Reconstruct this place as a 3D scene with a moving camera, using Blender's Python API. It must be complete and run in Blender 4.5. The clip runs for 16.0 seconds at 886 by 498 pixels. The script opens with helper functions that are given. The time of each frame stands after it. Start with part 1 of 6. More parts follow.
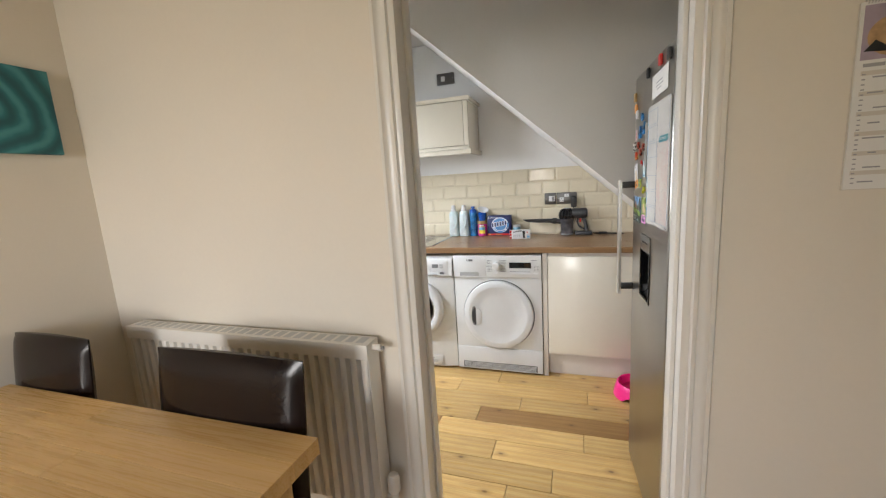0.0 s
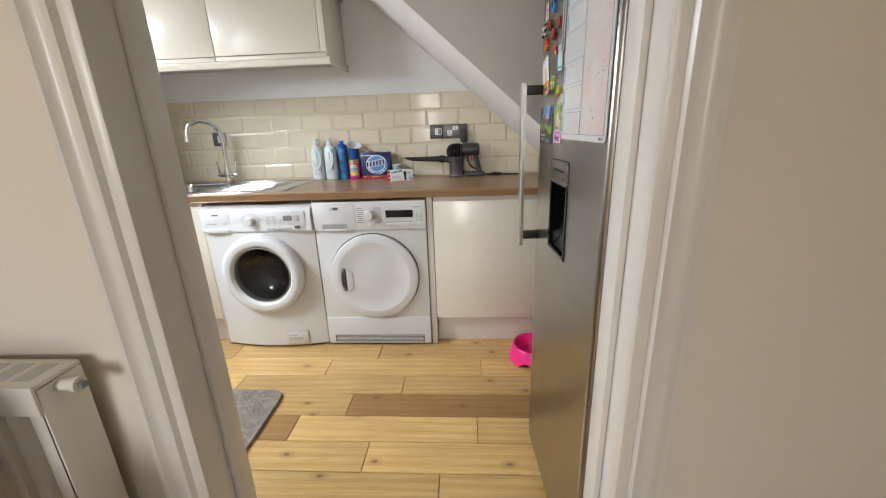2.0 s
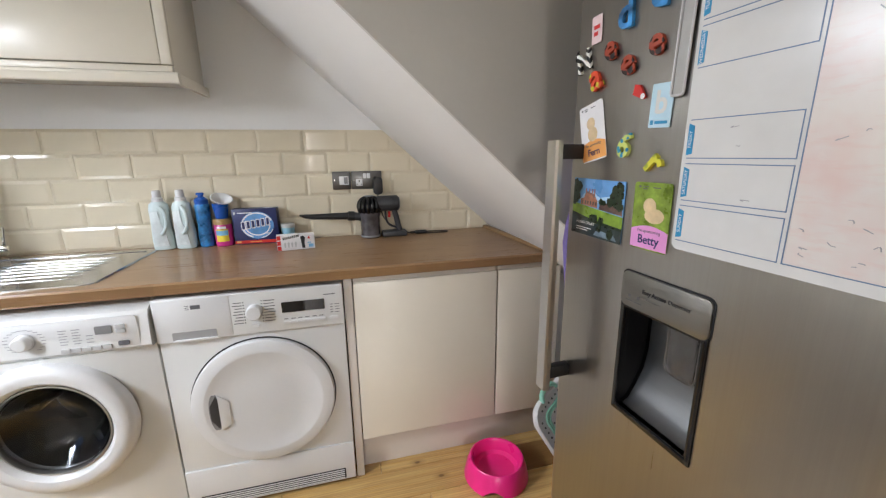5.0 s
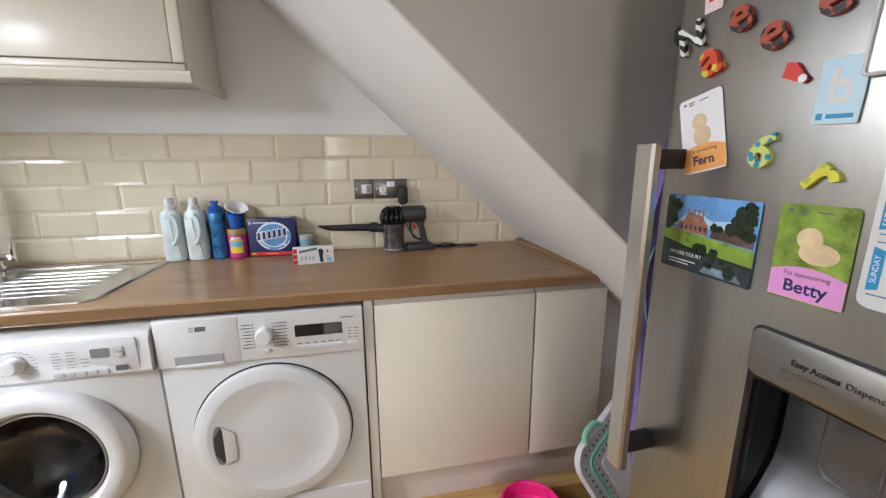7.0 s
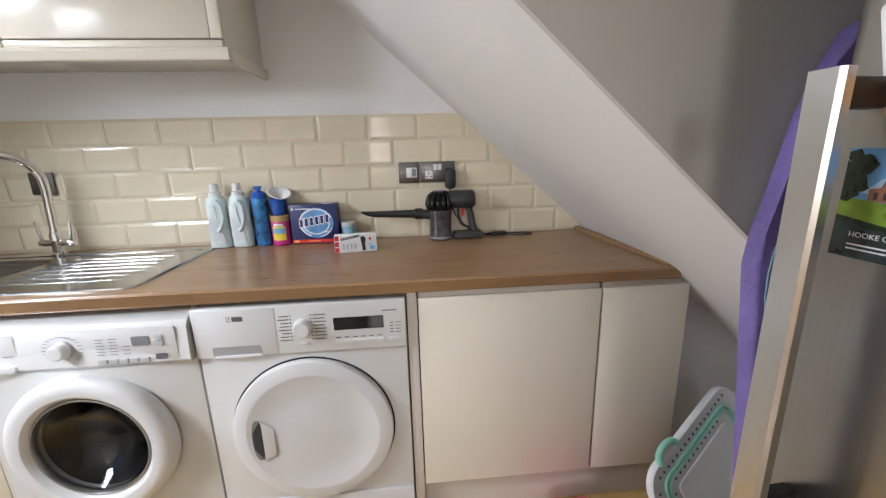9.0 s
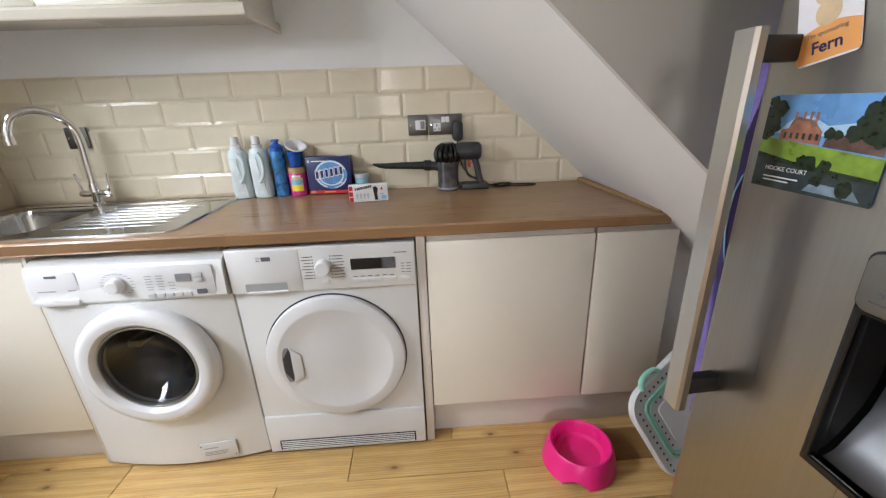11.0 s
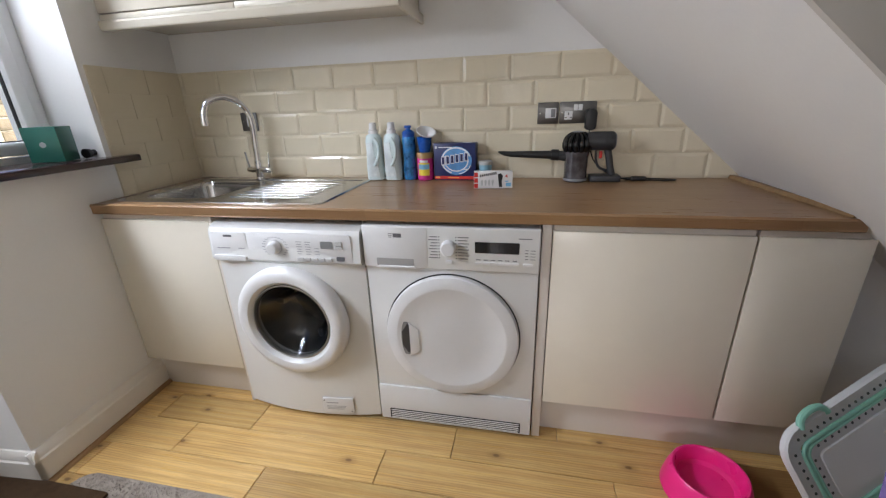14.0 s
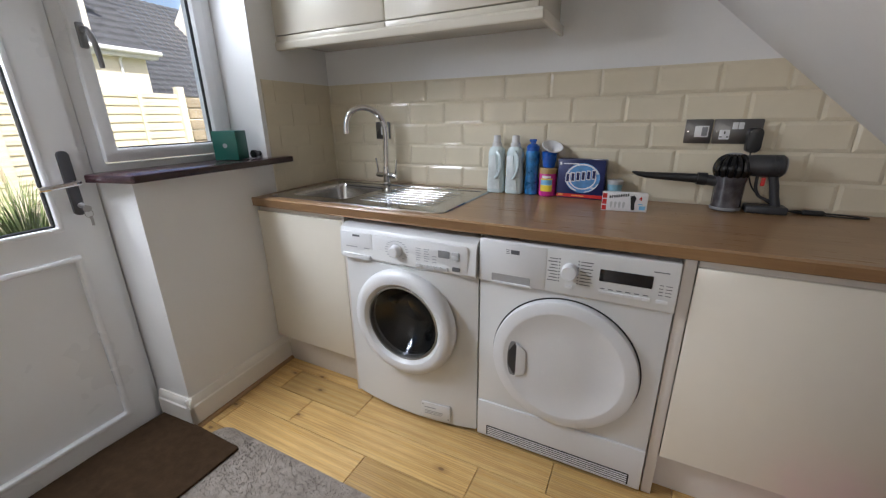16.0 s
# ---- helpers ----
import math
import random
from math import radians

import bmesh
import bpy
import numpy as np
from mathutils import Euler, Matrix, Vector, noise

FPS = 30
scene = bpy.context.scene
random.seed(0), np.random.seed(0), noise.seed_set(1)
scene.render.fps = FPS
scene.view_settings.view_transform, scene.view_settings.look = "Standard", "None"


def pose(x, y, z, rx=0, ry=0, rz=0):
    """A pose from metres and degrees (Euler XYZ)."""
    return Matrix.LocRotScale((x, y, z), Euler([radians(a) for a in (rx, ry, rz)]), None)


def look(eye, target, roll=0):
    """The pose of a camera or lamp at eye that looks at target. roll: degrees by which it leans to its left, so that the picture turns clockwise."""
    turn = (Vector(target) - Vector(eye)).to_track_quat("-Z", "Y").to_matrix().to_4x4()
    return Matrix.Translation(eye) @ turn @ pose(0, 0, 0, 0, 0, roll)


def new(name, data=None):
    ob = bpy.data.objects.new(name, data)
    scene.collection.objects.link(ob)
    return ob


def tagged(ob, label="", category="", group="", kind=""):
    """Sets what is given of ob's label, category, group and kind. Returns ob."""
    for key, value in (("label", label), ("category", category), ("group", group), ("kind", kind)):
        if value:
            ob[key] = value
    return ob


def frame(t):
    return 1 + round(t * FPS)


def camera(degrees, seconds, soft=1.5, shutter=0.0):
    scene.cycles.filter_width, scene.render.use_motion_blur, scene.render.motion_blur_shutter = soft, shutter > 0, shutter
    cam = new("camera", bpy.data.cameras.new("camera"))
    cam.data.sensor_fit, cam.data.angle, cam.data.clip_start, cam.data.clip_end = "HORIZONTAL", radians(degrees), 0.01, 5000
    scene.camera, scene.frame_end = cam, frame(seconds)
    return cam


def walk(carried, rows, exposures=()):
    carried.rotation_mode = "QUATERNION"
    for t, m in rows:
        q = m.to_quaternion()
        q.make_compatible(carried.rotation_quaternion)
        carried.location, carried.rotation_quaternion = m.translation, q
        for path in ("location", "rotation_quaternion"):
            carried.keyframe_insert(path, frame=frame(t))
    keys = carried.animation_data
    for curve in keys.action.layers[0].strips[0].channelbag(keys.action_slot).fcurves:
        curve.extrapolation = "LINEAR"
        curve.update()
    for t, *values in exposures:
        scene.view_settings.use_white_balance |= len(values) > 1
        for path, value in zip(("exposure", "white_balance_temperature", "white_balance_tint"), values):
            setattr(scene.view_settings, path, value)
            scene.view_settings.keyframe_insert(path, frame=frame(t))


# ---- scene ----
cam = camera(97.2, 16.0, soft=1.25)
PATH = [
    (0, (0.196, 0.347, 1.339), (-0.438, 2.214, 1.002), -3.6),
    (0.5, (0.199, 0.54, 1.279), (-0.171, 2.476, 0.94), -3.2),
    (1, (0.205, 0.653, 1.186), (-0.002, 2.599, 0.774), -2.3),
    (1.5, (0.215, 0.769, 1.165), (0.094, 2.684, 0.6), -1.9),
    (2, (0.212, 0.914, 1.189), (0.086, 2.819, 0.593), -2.1),
    (2.5, (0.187, 1.089, 1.216), (0.011, 2.977, 0.582), -2.2),
    (3, (0.138, 1.199, 1.228), (-0.018, 3.089, 0.593), -1.8),
    (3.5, (0.107, 1.288, 1.257), (0.112, 3.188, 0.63), -0.5),
    (4, (0.029, 1.337, 1.294), (0.261, 3.238, 0.717), -2.0),
    (4.2, (0.022, 1.386, 1.283), (0.412, 3.28, 0.771), -1.9),
    (6.3, (-0.001, 1.604, 1.276), (0.527, 3.481, 0.827), -0.4),
    (6.5, (0.013, 1.636, 1.275), (0.494, 3.526, 0.834), -0.1),
    (7, (0.014, 1.678, 1.28), (0.411, 3.588, 0.843), -0.4),
    (7.5, (-0.001, 1.675, 1.263), (0.403, 3.585, 0.826), -0.5),
    (8, (0.018, 1.693, 1.258), (0.37, 3.611, 0.813), -0.8),
    (8.5, (0.025, 1.812, 1.241), (0.234, 3.75, 0.791), -1.6),
    (10.8, (0.028, 1.737, 1.241), (0.129, 3.615, 0.561), -1.7),
    (11, (0.034, 1.698, 1.236), (0.123, 3.574, 0.55), -2.1),
    (11.5, (0.044, 1.654, 1.245), (0.103, 3.525, 0.541), -2.3),
    (12, (0.024, 1.657, 1.24), (0.058, 3.525, 0.526), -2.5),
    (12.5, (0.0, 1.655, 1.239), (-0.029, 3.52, 0.518), -3.0),
    (13, (-0.032, 1.649, 1.245), (-0.194, 3.513, 0.539), -2.9),
    (13.5, (-0.052, 1.657, 1.232), (-0.358, 3.507, 0.538), -2.6),
    (14, (-0.061, 1.687, 1.204), (-0.453, 3.524, 0.518), -2.0),
    (14.5, (-0.057, 1.711, 1.206), (-0.51, 3.534, 0.52), -1.6),
    (15, (-0.081, 1.714, 1.209), (-0.626, 3.515, 0.531), -1.2),
    (15.5, (-0.108, 1.705, 1.218), (-0.778, 3.468, 0.552), -0.9),
    (16, (-0.131, 1.695, 1.224), (-0.996, 3.381, 0.586), -0.8),
]
walk(cam, [(t, look(eye, target, roll)) for t, eye, target, roll in PATH],
     exposures=((0.0, 1.18, 6500, 10), (0.5, 1.05, 6500, 10), (1.0, 1.08, 6500, 10), (3.0, 0.97, 6500, 10), (4.0, 0.97, 6500, 11), (8.5, 0.98, 6450, 13), (12.5, 1.0, 6400, 12), (13.5, 0.78, 6350, 13), (14.5, 0.6, 6350, 14), (15.2, 0.52, 6400, 14), (16.0, 0.38, 6300, 13)))

# ---- world and light ----
world = bpy.data.worlds.new("sky")
scene.world = world
world.use_nodes = True
wn = world.node_tree
sky = wn.nodes.new("ShaderNodeTexSky")
sky.sky_type, sky.sun_disc = "NISHITA", False
sky.sun_elevation, sky.sun_rotation = radians(49), radians(109)
sky.air_density, sky.dust_density = 1.0, 3.0
wn.links.new(sky.outputs[0], wn.nodes["Background"].inputs[0])
wn.nodes["Background"].inputs[1].default_value = 0.15


def lamp(name, kind, m, power, colour, size=1.0, size_y=1.0, angle=0.0, spread=180):
    data = bpy.data.lights.new(name, kind)
    data.energy, data.color = power, colour
    if kind == "AREA":
        data.shape, data.size, data.size_y, data.spread = "RECTANGLE", size, size_y, radians(spread)
    else:
        data.angle = radians(angle)
    ob = new(name, data)
    ob.matrix_basis = m
    return ob


# the run of wall with the outside door stands four degrees out of square; u runs along it from the back corner
LEFT = pose(-1.76, 3.5, 0, 0, 0, -86)
lamp("sun", "SUN", look((10, -3, 12), (0, 0.4, 0)), 5.0, (1.0, 0.95, 0.88), angle=2)
lamp("dining_window_daylight", "AREA", look((-0.75, -1.98, 1.5), (-1.1, 1.0, 0.4)), 6.9, (1.0, 0.97, 0.94), 0.6, 0.95, spread=84)
lamp("window_daylight", "AREA", LEFT @ look((0.785, -0.17, 1.88), (0.85, 1.3, 0.5)), 4.6, (0.84, 0.91, 1.0), 0.40, 0.16, spread=140)
lamp("door_daylight", "AREA", LEFT @ look((1.50, -0.165, 1.68), (1.38, 1.4, -0.1)), 9.8, (0.84, 0.91, 1.0), 0.44, 0.30, spread=132)

# ---- mesh helpers ----
FRONT = Matrix(((1, 0, 0, 0), (0, 0, -1, 0), (0, 1, 0, 0), (0, 0, 0, 1)))     # drawn upright, facing -y
FACE_X = Matrix(((0, 0, -1, 0), (-1, 0, 0, 0), (0, 1, 0, 0), (0, 0, 0, 1)))   # drawn upright, facing -x
FACE_IN = Matrix(((-1, 0, 0, 0), (0, 0, 1, 0), (0, 1, 0, 0), (0, 0, 0, 1)))   # drawn upright, facing +y


def BM():
    return bmesh.new()


def box(bm, x0, y0, z0, x1, y1, z1, bev=0.0, seg=2):
    c = ((x0 + x1) / 2, (y0 + y1) / 2, (z0 + z1) / 2)
    m = Matrix.Translation(c) @ Matrix.Diagonal((abs(x1 - x0), abs(y1 - y0), abs(z1 - z0), 1))
    verts = bmesh.ops.create_cube(bm, size=1, matrix=m)["verts"]
    if bev:
        edges = {e for v in verts for e in v.link_edges}
        bmesh.ops.bevel(bm, geom=list(edges), offset=bev, segments=seg, profile=0.5, affect="EDGES")
    return bm


def cyl(bm, p0, p1, r0, r1=None, n=24):
    p0, p1 = Vector(p0), Vector(p1)
    m = Matrix.Translation((p0 + p1) / 2) @ (p1 - p0).to_track_quat("Z", "Y").to_matrix().to_4x4()
    bmesh.ops.create_cone(bm, cap_ends=True, segments=n, radius1=r0, radius2=r0 if r1 is None else r1, depth=(p1 - p0).length, matrix=m)
    return bm


def ball(bm, c, r, sx=1, sy=1, sz=1, n=16):
    bmesh.ops.create_uvsphere(bm, u_segments=n, v_segments=max(6, n // 2), radius=r, matrix=Matrix.Translation(c) @ Matrix.Diagonal((sx, sy, sz, 1)))
    return bm


def lathe(bm, profile, m=None, n=32):
    m = m or Matrix()
    rings = []
    for r, z in profile:
        if r < 1e-6:
            rings.append([bm.verts.new(m @ Vector((0, 0, z)))])
        else:
            rings.append([bm.verts.new(m @ Vector((r * math.cos(2 * math.pi * i / n), r * math.sin(2 * math.pi * i / n), z))) for i in range(n)])
    for a, b in zip(rings, rings[1:]):
        for i in range(n):
            j = (i + 1) % n
            quad = [a[i % len(a)], a[j % len(a)], b[j % len(b)], b[i % len(b)]]
            quad = [v for k, v in enumerate(quad) if v not in quad[:k]]
            if len(quad) > 2:
                bm.faces.new(quad)
    return bm


def tube(bm, pts, r, n=10, closed=False):
    pts = [Vector(p) for p in pts]
    count = len(pts)
    rings, side = [], None
    for i, p in enumerate(pts):
        a = pts[(i - 1) % count] if closed or i else p
        b = pts[(i + 1) % count] if closed or i < count - 1 else p
        t = (b - a).normalized()
        if side is None:
            side = t.orthogonal().normalized()
        side = (side - t * side.dot(t)).normalized()
        up = t.cross(side)
        rad = r[i] if isinstance(r, (list, tuple)) else r
        rings.append([bm.verts.new(p + rad * (math.cos(2 * math.pi * k / n) * side + math.sin(2 * math.pi * k / n) * up)) for k in range(n)])
    pairs = list(zip(rings, rings[1:])) + ([(rings[-1], rings[0])] if closed else [])
    for a, b in pairs:
        for k in range(n):
            bm.faces.new((a[k], a[(k + 1) % n], b[(k + 1) % n], b[k]))
    if not closed:
        bm.faces.new(rings[0][::-1])
        bm.faces.new(rings[-1])
    return bm


def prism(bm, outline, h, m=None, z0=0.0, inset=0.0):
    """A flat outline (counter-clockwise) raised from z0 to z0 + h; inset rounds the upper rim."""
    m = m or Matrix()
    low = [bm.verts.new(m @ Vector((x, y, z0))) for x, y in outline]
    high = [bm.verts.new(m @ Vector((x, y, z0 + h))) for x, y in outline]
    n = len(outline)
    bm.faces.new(low[::-1])
    top = bm.faces.new(high)
    for i in range(n):
        bm.faces.new((low[i], low[(i + 1) % n], high[(i + 1) % n], high[i]))
    if inset:
        bmesh.ops.bevel(bm, geom=list(top.edges), offset=inset, segments=2, profile=0.5, affect="EDGES")
    return bm


def rrect(x0, y0, x1, y1, r, n=5):
    pts = []
    for cx, cy, a in ((x1 - r, y1 - r, 0), (x0 + r, y1 - r, 90), (x0 + r, y0 + r, 180), (x1 - r, y0 + r, 270)):
        for i in range(n + 1):
            t = radians(a + 90 * i / n)
            pts.append((cx + r * math.cos(t), cy + r * math.sin(t)))
    return pts


def circle(cx, cy, r, n=28, ry=None):
    return [(cx + r * math.cos(2 * math.pi * i / n), cy + (ry or r) * math.sin(2 * math.pi * i / n)) for i in range(n)]


def smooth_path(pts, per=6):
    """Points on a curve through the given ones."""
    pts = [Vector(p) for p in pts]
    out = []
    for i in range(len(pts) - 1):
        a, b, c, d = pts[max(i - 1, 0)], pts[i], pts[i + 1], pts[min(i + 2, len(pts) - 1)]
        for k in range(per):
            t = k / per
            out.append(0.5 * ((2 * b) + (c - a) * t + (2 * a - 5 * b + 4 * c - d) * t * t + (3 * b - a - 3 * c + d) * t ** 3))
    return out + [pts[-1]]


def holed(bm, x0, z0, x1, z1, a0, c0, a1, c1, front, back):
    """An upright slab in x and z between y = front and y = back, with one opening through it."""
    xs, zs = (x0, a0, a1, x1), (z0, c0, c1, z1)
    grid = {(i, k, s): bm.verts.new((xs[i], y, zs[k])) for i in range(4) for k in range(4) for s, y in ((0, front), (1, back))}
    for i in range(3):
        for k in range(3):
            if (i, k) == (1, 1):
                continue
            bm.faces.new([grid[p] for p in ((i, k, 0), (i + 1, k, 0), (i + 1, k + 1, 0), (i, k + 1, 0))])
            bm.faces.new([grid[p] for p in ((i, k, 1), (i, k + 1, 1), (i + 1, k + 1, 1), (i + 1, k, 1))])
    for i in range(3):
        for k, flip in ((0, 0), (3, 1)):
            bm.faces.new([grid[p] for p in ((i, k, 0), (i, k, 1), (i + 1, k, 1), (i + 1, k, 0))])
            bm.faces.new([grid[p] for p in ((k, i, 0), (k, i + 1, 0), (k, i + 1, 1), (k, i, 1))])
    for k in (1, 2):
        bm.faces.new([grid[p] for p in ((1, k, 0), (2, k, 0), (2, k, 1), (1, k, 1))])
        bm.faces.new([grid[p] for p in ((k, 1, 0), (k, 1, 1), (k, 2, 1), (k, 2, 0))])
    bmesh.ops.recalc_face_normals(bm, faces=bm.faces)
    return bm


def finish(name, bm, material, smooth=True):
    bmesh.ops.recalc_face_normals(bm, faces=bm.faces)
    me = bpy.data.meshes.new(name)
    bm.to_mesh(me)
    bm.free()
    me.materials.append(material)
    if smooth:
        me.polygons.foreach_set("use_smooth", [True] * len(me.polygons))
        me.set_sharp_from_angle(angle=radians(32))
    return me


def part(name, bm, material, parent=None, label="", m=None):
    ob = new(name, finish(name, bm, material))
    if parent is not None:
        ob.parent = parent
    if m is not None:
        ob.matrix_basis = m
    return tagged(ob, label)


def thing(name, label, category, m=None, group=""):
    ob = new(name)
    ob.empty_display_size = 0.05
    if m is not None:
        ob.matrix_basis = m
    return tagged(ob, label, category, group)


def structure(name, bm, material, label, category="wall", m=None):
    return tagged(part(name, bm, material, m=m), label, category, kind="structure")


def lettering(body, size, material, parent, m, align="CENTER", thick=0.0004, name="lettering", bold=0.0):
    cu = bpy.data.curves.new("text", "FONT")
    cu.body, cu.size, cu.align_x, cu.align_y, cu.extrude, cu.offset = body, size, align, "CENTER", thick, bold
    cu.resolution_u = 3
    temp = bpy.data.objects.new("text", cu)
    me = bpy.data.meshes.new_from_object(temp)
    bpy.data.objects.remove(temp)
    me.materials.clear()
    me.materials.append(material)
    ob = new(name, me)
    if parent is not None:
        ob.parent = parent
    ob.matrix_basis = m
    return ob


def bars(rects, material, parent, m, h=0.0005, name="printed_bar"):
    groups = [[q] for q in rects] if len(rects) <= 12 else [rects]
    for group in groups:
        bm = BM()
        for x0, y0, x1, y1 in group:
            prism(bm, [(x0, y0), (x1, y0), (x1, y1), (x0, y1)], h, m)
        ob = part(name, bm, material, parent)
        if len(group) > 1:
            tagged(ob, kind="stuff")


# ---- materials ----
def nodes_of(name):
    mt = bpy.data.materials.new(name)
    mt.use_nodes = True
    return mt, mt.node_tree, mt.node_tree.nodes["Principled BSDF"]


def link(tree, a, b):
    tree.links.new(a, b)


def mixed(tree, fac, a, b, mode="MIX"):
    n = tree.nodes.new("ShaderNodeMix")
    n.data_type, n.blend_type = "RGBA", mode
    for sock, v in ((n.inputs[0], fac), (n.inputs[6], a), (n.inputs[7], b)):
        if hasattr(v, "is_linked"):
            tree.links.new(v, sock)
        else:
            sock.default_value = v
    return n.outputs[2]


def ramp(tree, src, stops):
    n = tree.nodes.new("ShaderNodeValToRGB")
    while len(n.color_ramp.elements) < len(stops):
        n.color_ramp.elements.new(0.5)
    for e, (p, c) in zip(n.color_ramp.elements, stops):
        e.position, e.color = p, c if len(c) == 4 else (*c, 1)
    tree.links.new(src, n.inputs[0])
    return n.outputs[0]


def noise_of(tree, coord, scale, detail=4.0, rough=0.55):
    n = tree.nodes.new("ShaderNodeTexNoise")
    n.inputs["Scale"].default_value, n.inputs["Detail"].default_value, n.inputs["Roughness"].default_value = scale, detail, rough
    tree.links.new(coord, n.inputs["Vector"])
    return n.outputs[0]


def mapped(tree, coord, scale=(1, 1, 1), add=None):
    n = tree.nodes.new("ShaderNodeMapping")
    n.inputs["Scale"].default_value = scale
    tree.links.new(coord, n.inputs["Vector"])
    if add is not None:
        tree.links.new(add, n.inputs["Location"])
    return n.outputs[0]


def bumped(tree, bsdf, height, strength, distance=0.002):
    n = tree.nodes.new("ShaderNodeBump")
    n.inputs["Strength"].default_value, n.inputs["Distance"].default_value = strength, distance
    tree.links.new(height, n.inputs["Height"])
    tree.links.new(n.outputs[0], bsdf.inputs["Normal"])


def M(name, col, rough=0.5, metal=0.0, var=0.05, scale=3.0, fine=60.0, bump=0.0, bscale=300.0, coat=0.0, rvar=0.06, spec=0.5, stretch=(1, 1, 1)):
    mt, tree, b = nodes_of(name)
    co = tree.nodes.new("ShaderNodeTexCoord").outputs["Object"]
    co = mapped(tree, co, stretch)
    big, small = noise_of(tree, co, scale), noise_of(tree, co, fine, 3)
    lo, hi = tuple(c * (1 - var) for c in col), tuple(min(1, c * (1 + var)) for c in col)
    c1 = ramp(tree, big, ((0.3, lo), (0.7, hi)))
    c2 = ramp(tree, small, ((0.3, (1 - var * 0.6,) * 3), (0.7, (1, 1, 1))))
    link(tree, mixed(tree, 1.0, c1, c2, "MULTIPLY"), b.inputs["Base Color"])
    rr = ramp(tree, big, ((0.25, (max(0, rough - rvar),) * 3), (0.75, (min(1, rough + rvar),) * 3)))
    link(tree, rr, b.inputs["Roughness"])
    b.inputs["Metallic"].default_value = metal
    b.inputs["Specular IOR Level"].default_value = spec
    b.inputs["Coat Weight"].default_value = coat
    b.inputs["Coat Roughness"].default_value = 0.08
    if bump:
        bumped(tree, b, noise_of(tree, co, bscale, 3), bump)
    return mt


def wood(name, dark, mid, light, rough, along=(1.2, 14, 14), knots=True, per=0.35, rings=1.0):
    """Planed timber with its grain along the object's x, each piece cut from another part of the tree."""
    mt, tree, b = nodes_of(name)
    co = tree.nodes.new("ShaderNodeTexCoord").outputs["Object"]
    info = tree.nodes.new("ShaderNodeObjectInfo").outputs["Random"]
    mul = tree.nodes.new("ShaderNodeMath")
    mul.operation = "MULTIPLY"
    mul.inputs[1].default_value = 53.0
    link(tree, info, mul.inputs[0])
    comb = tree.nodes.new("ShaderNodeCombineXYZ")
    for i in range(3):
        link(tree, mul.outputs[0], comb.inputs[i])
    v = mapped(tree, co, along, comb.outputs[0])
    warp = noise_of(tree, mapped(tree, co, (2.0, 5.0, 5.0), comb.outputs[0]), 1.6, 3)
    wav = tree.nodes.new("ShaderNodeTexWave")
    wav.wave_type, wav.bands_direction = "BANDS", "Y"
    wav.inputs["Scale"].default_value, wav.inputs["Distortion"].default_value = 0.55 * rings, 9.0
    wav.inputs["Detail"].default_value, wav.inputs["Detail Scale"].default_value = 3.0, 0.7
    link(tree, v, wav.inputs["Vector"])
    grain = noise_of(tree, mapped(tree, co, (5, 190, 190), comb.outputs[0]), 1.0, 4, 0.7)
    base = ramp(tree, wav.outputs[1], ((0.1, mid), (0.75, light)))
    base = mixed(tree, ramp(tree, warp, ((0.35, (0, 0, 0)), (0.75, (0.8, 0.8, 0.8)))), base, (*mid, 1))
    base = mixed(tree, ramp(tree, grain, ((0.42, (0.34, 0.34, 0.34)), (0.62, (0, 0, 0)))), base, (*dark, 1))
    if knots:
        fine = tree.nodes.new("ShaderNodeTexWave")
        fine.wave_type, fine.bands_direction = "BANDS", "Y"
        fine.inputs["Scale"].default_value, fine.inputs["Distortion"].default_value = 2.4, 30.0
        fine.inputs["Detail"].default_value, fine.inputs["Detail Scale"].default_value = 1.5, 0.22
        link(tree, mapped(tree, co, (1.6, 14, 14), comb.outputs[0]), fine.inputs["Vector"])
        lines = ramp(tree, fine.outputs[1], ((0.0, (0.36, 0.36, 0.36)), (0.34, (0, 0, 0))))
        patch = ramp(tree, warp, ((0.42, (0, 0, 0)), (0.6, (1, 1, 1))))
        base = mixed(tree, mixed(tree, 1.0, lines, patch, "MULTIPLY"), base, (*dark, 1))
        vo = tree.nodes.new("ShaderNodeTexVoronoi")
        vo.voronoi_dimensions = "2D"
        vo.inputs["Scale"].default_value = 1.0
        link(tree, mapped(tree, co, (2.3, 4.2, 4.2), comb.outputs[0]), vo.inputs["Vector"])
        base = mixed(tree, ramp(tree, vo.outputs["Distance"], ((0.018, (0.85, 0.85, 0.85)), (0.034, (0, 0, 0)))), base, (*[d * 0.42 for d in dark], 1))
        base = mixed(tree, ramp(tree, vo.outputs["Distance"], ((0.03, (0.45, 0.45, 0.45)), (0.10, (0, 0, 0)))), base, (*dark, 1))
    tone = ramp(tree, info, ((0.0, (1 - per,) * 3), (1.0, (1, 1, 1))))
    link(tree, mixed(tree, 1.0, base, tone, "MULTIPLY"), b.inputs["Base Color"])
    link(tree, ramp(tree, grain, ((0.3, (rough + 0.12,) * 3), (0.7, (rough - 0.05,) * 3))), b.inputs["Roughness"])
    bumped(tree, b, grain, 0.12, 0.001)
    return mt


def glass(name, tint=(1, 1, 1), rough=0.0):
    mt, tree, b = nodes_of(name)
    b.inputs["Base Color"].default_value = (*tint, 1)
    b.inputs["Transmission Weight"].default_value, b.inputs["Roughness"].default_value, b.inputs["IOR"].default_value = 1.0, rough, 1.45
    return mt


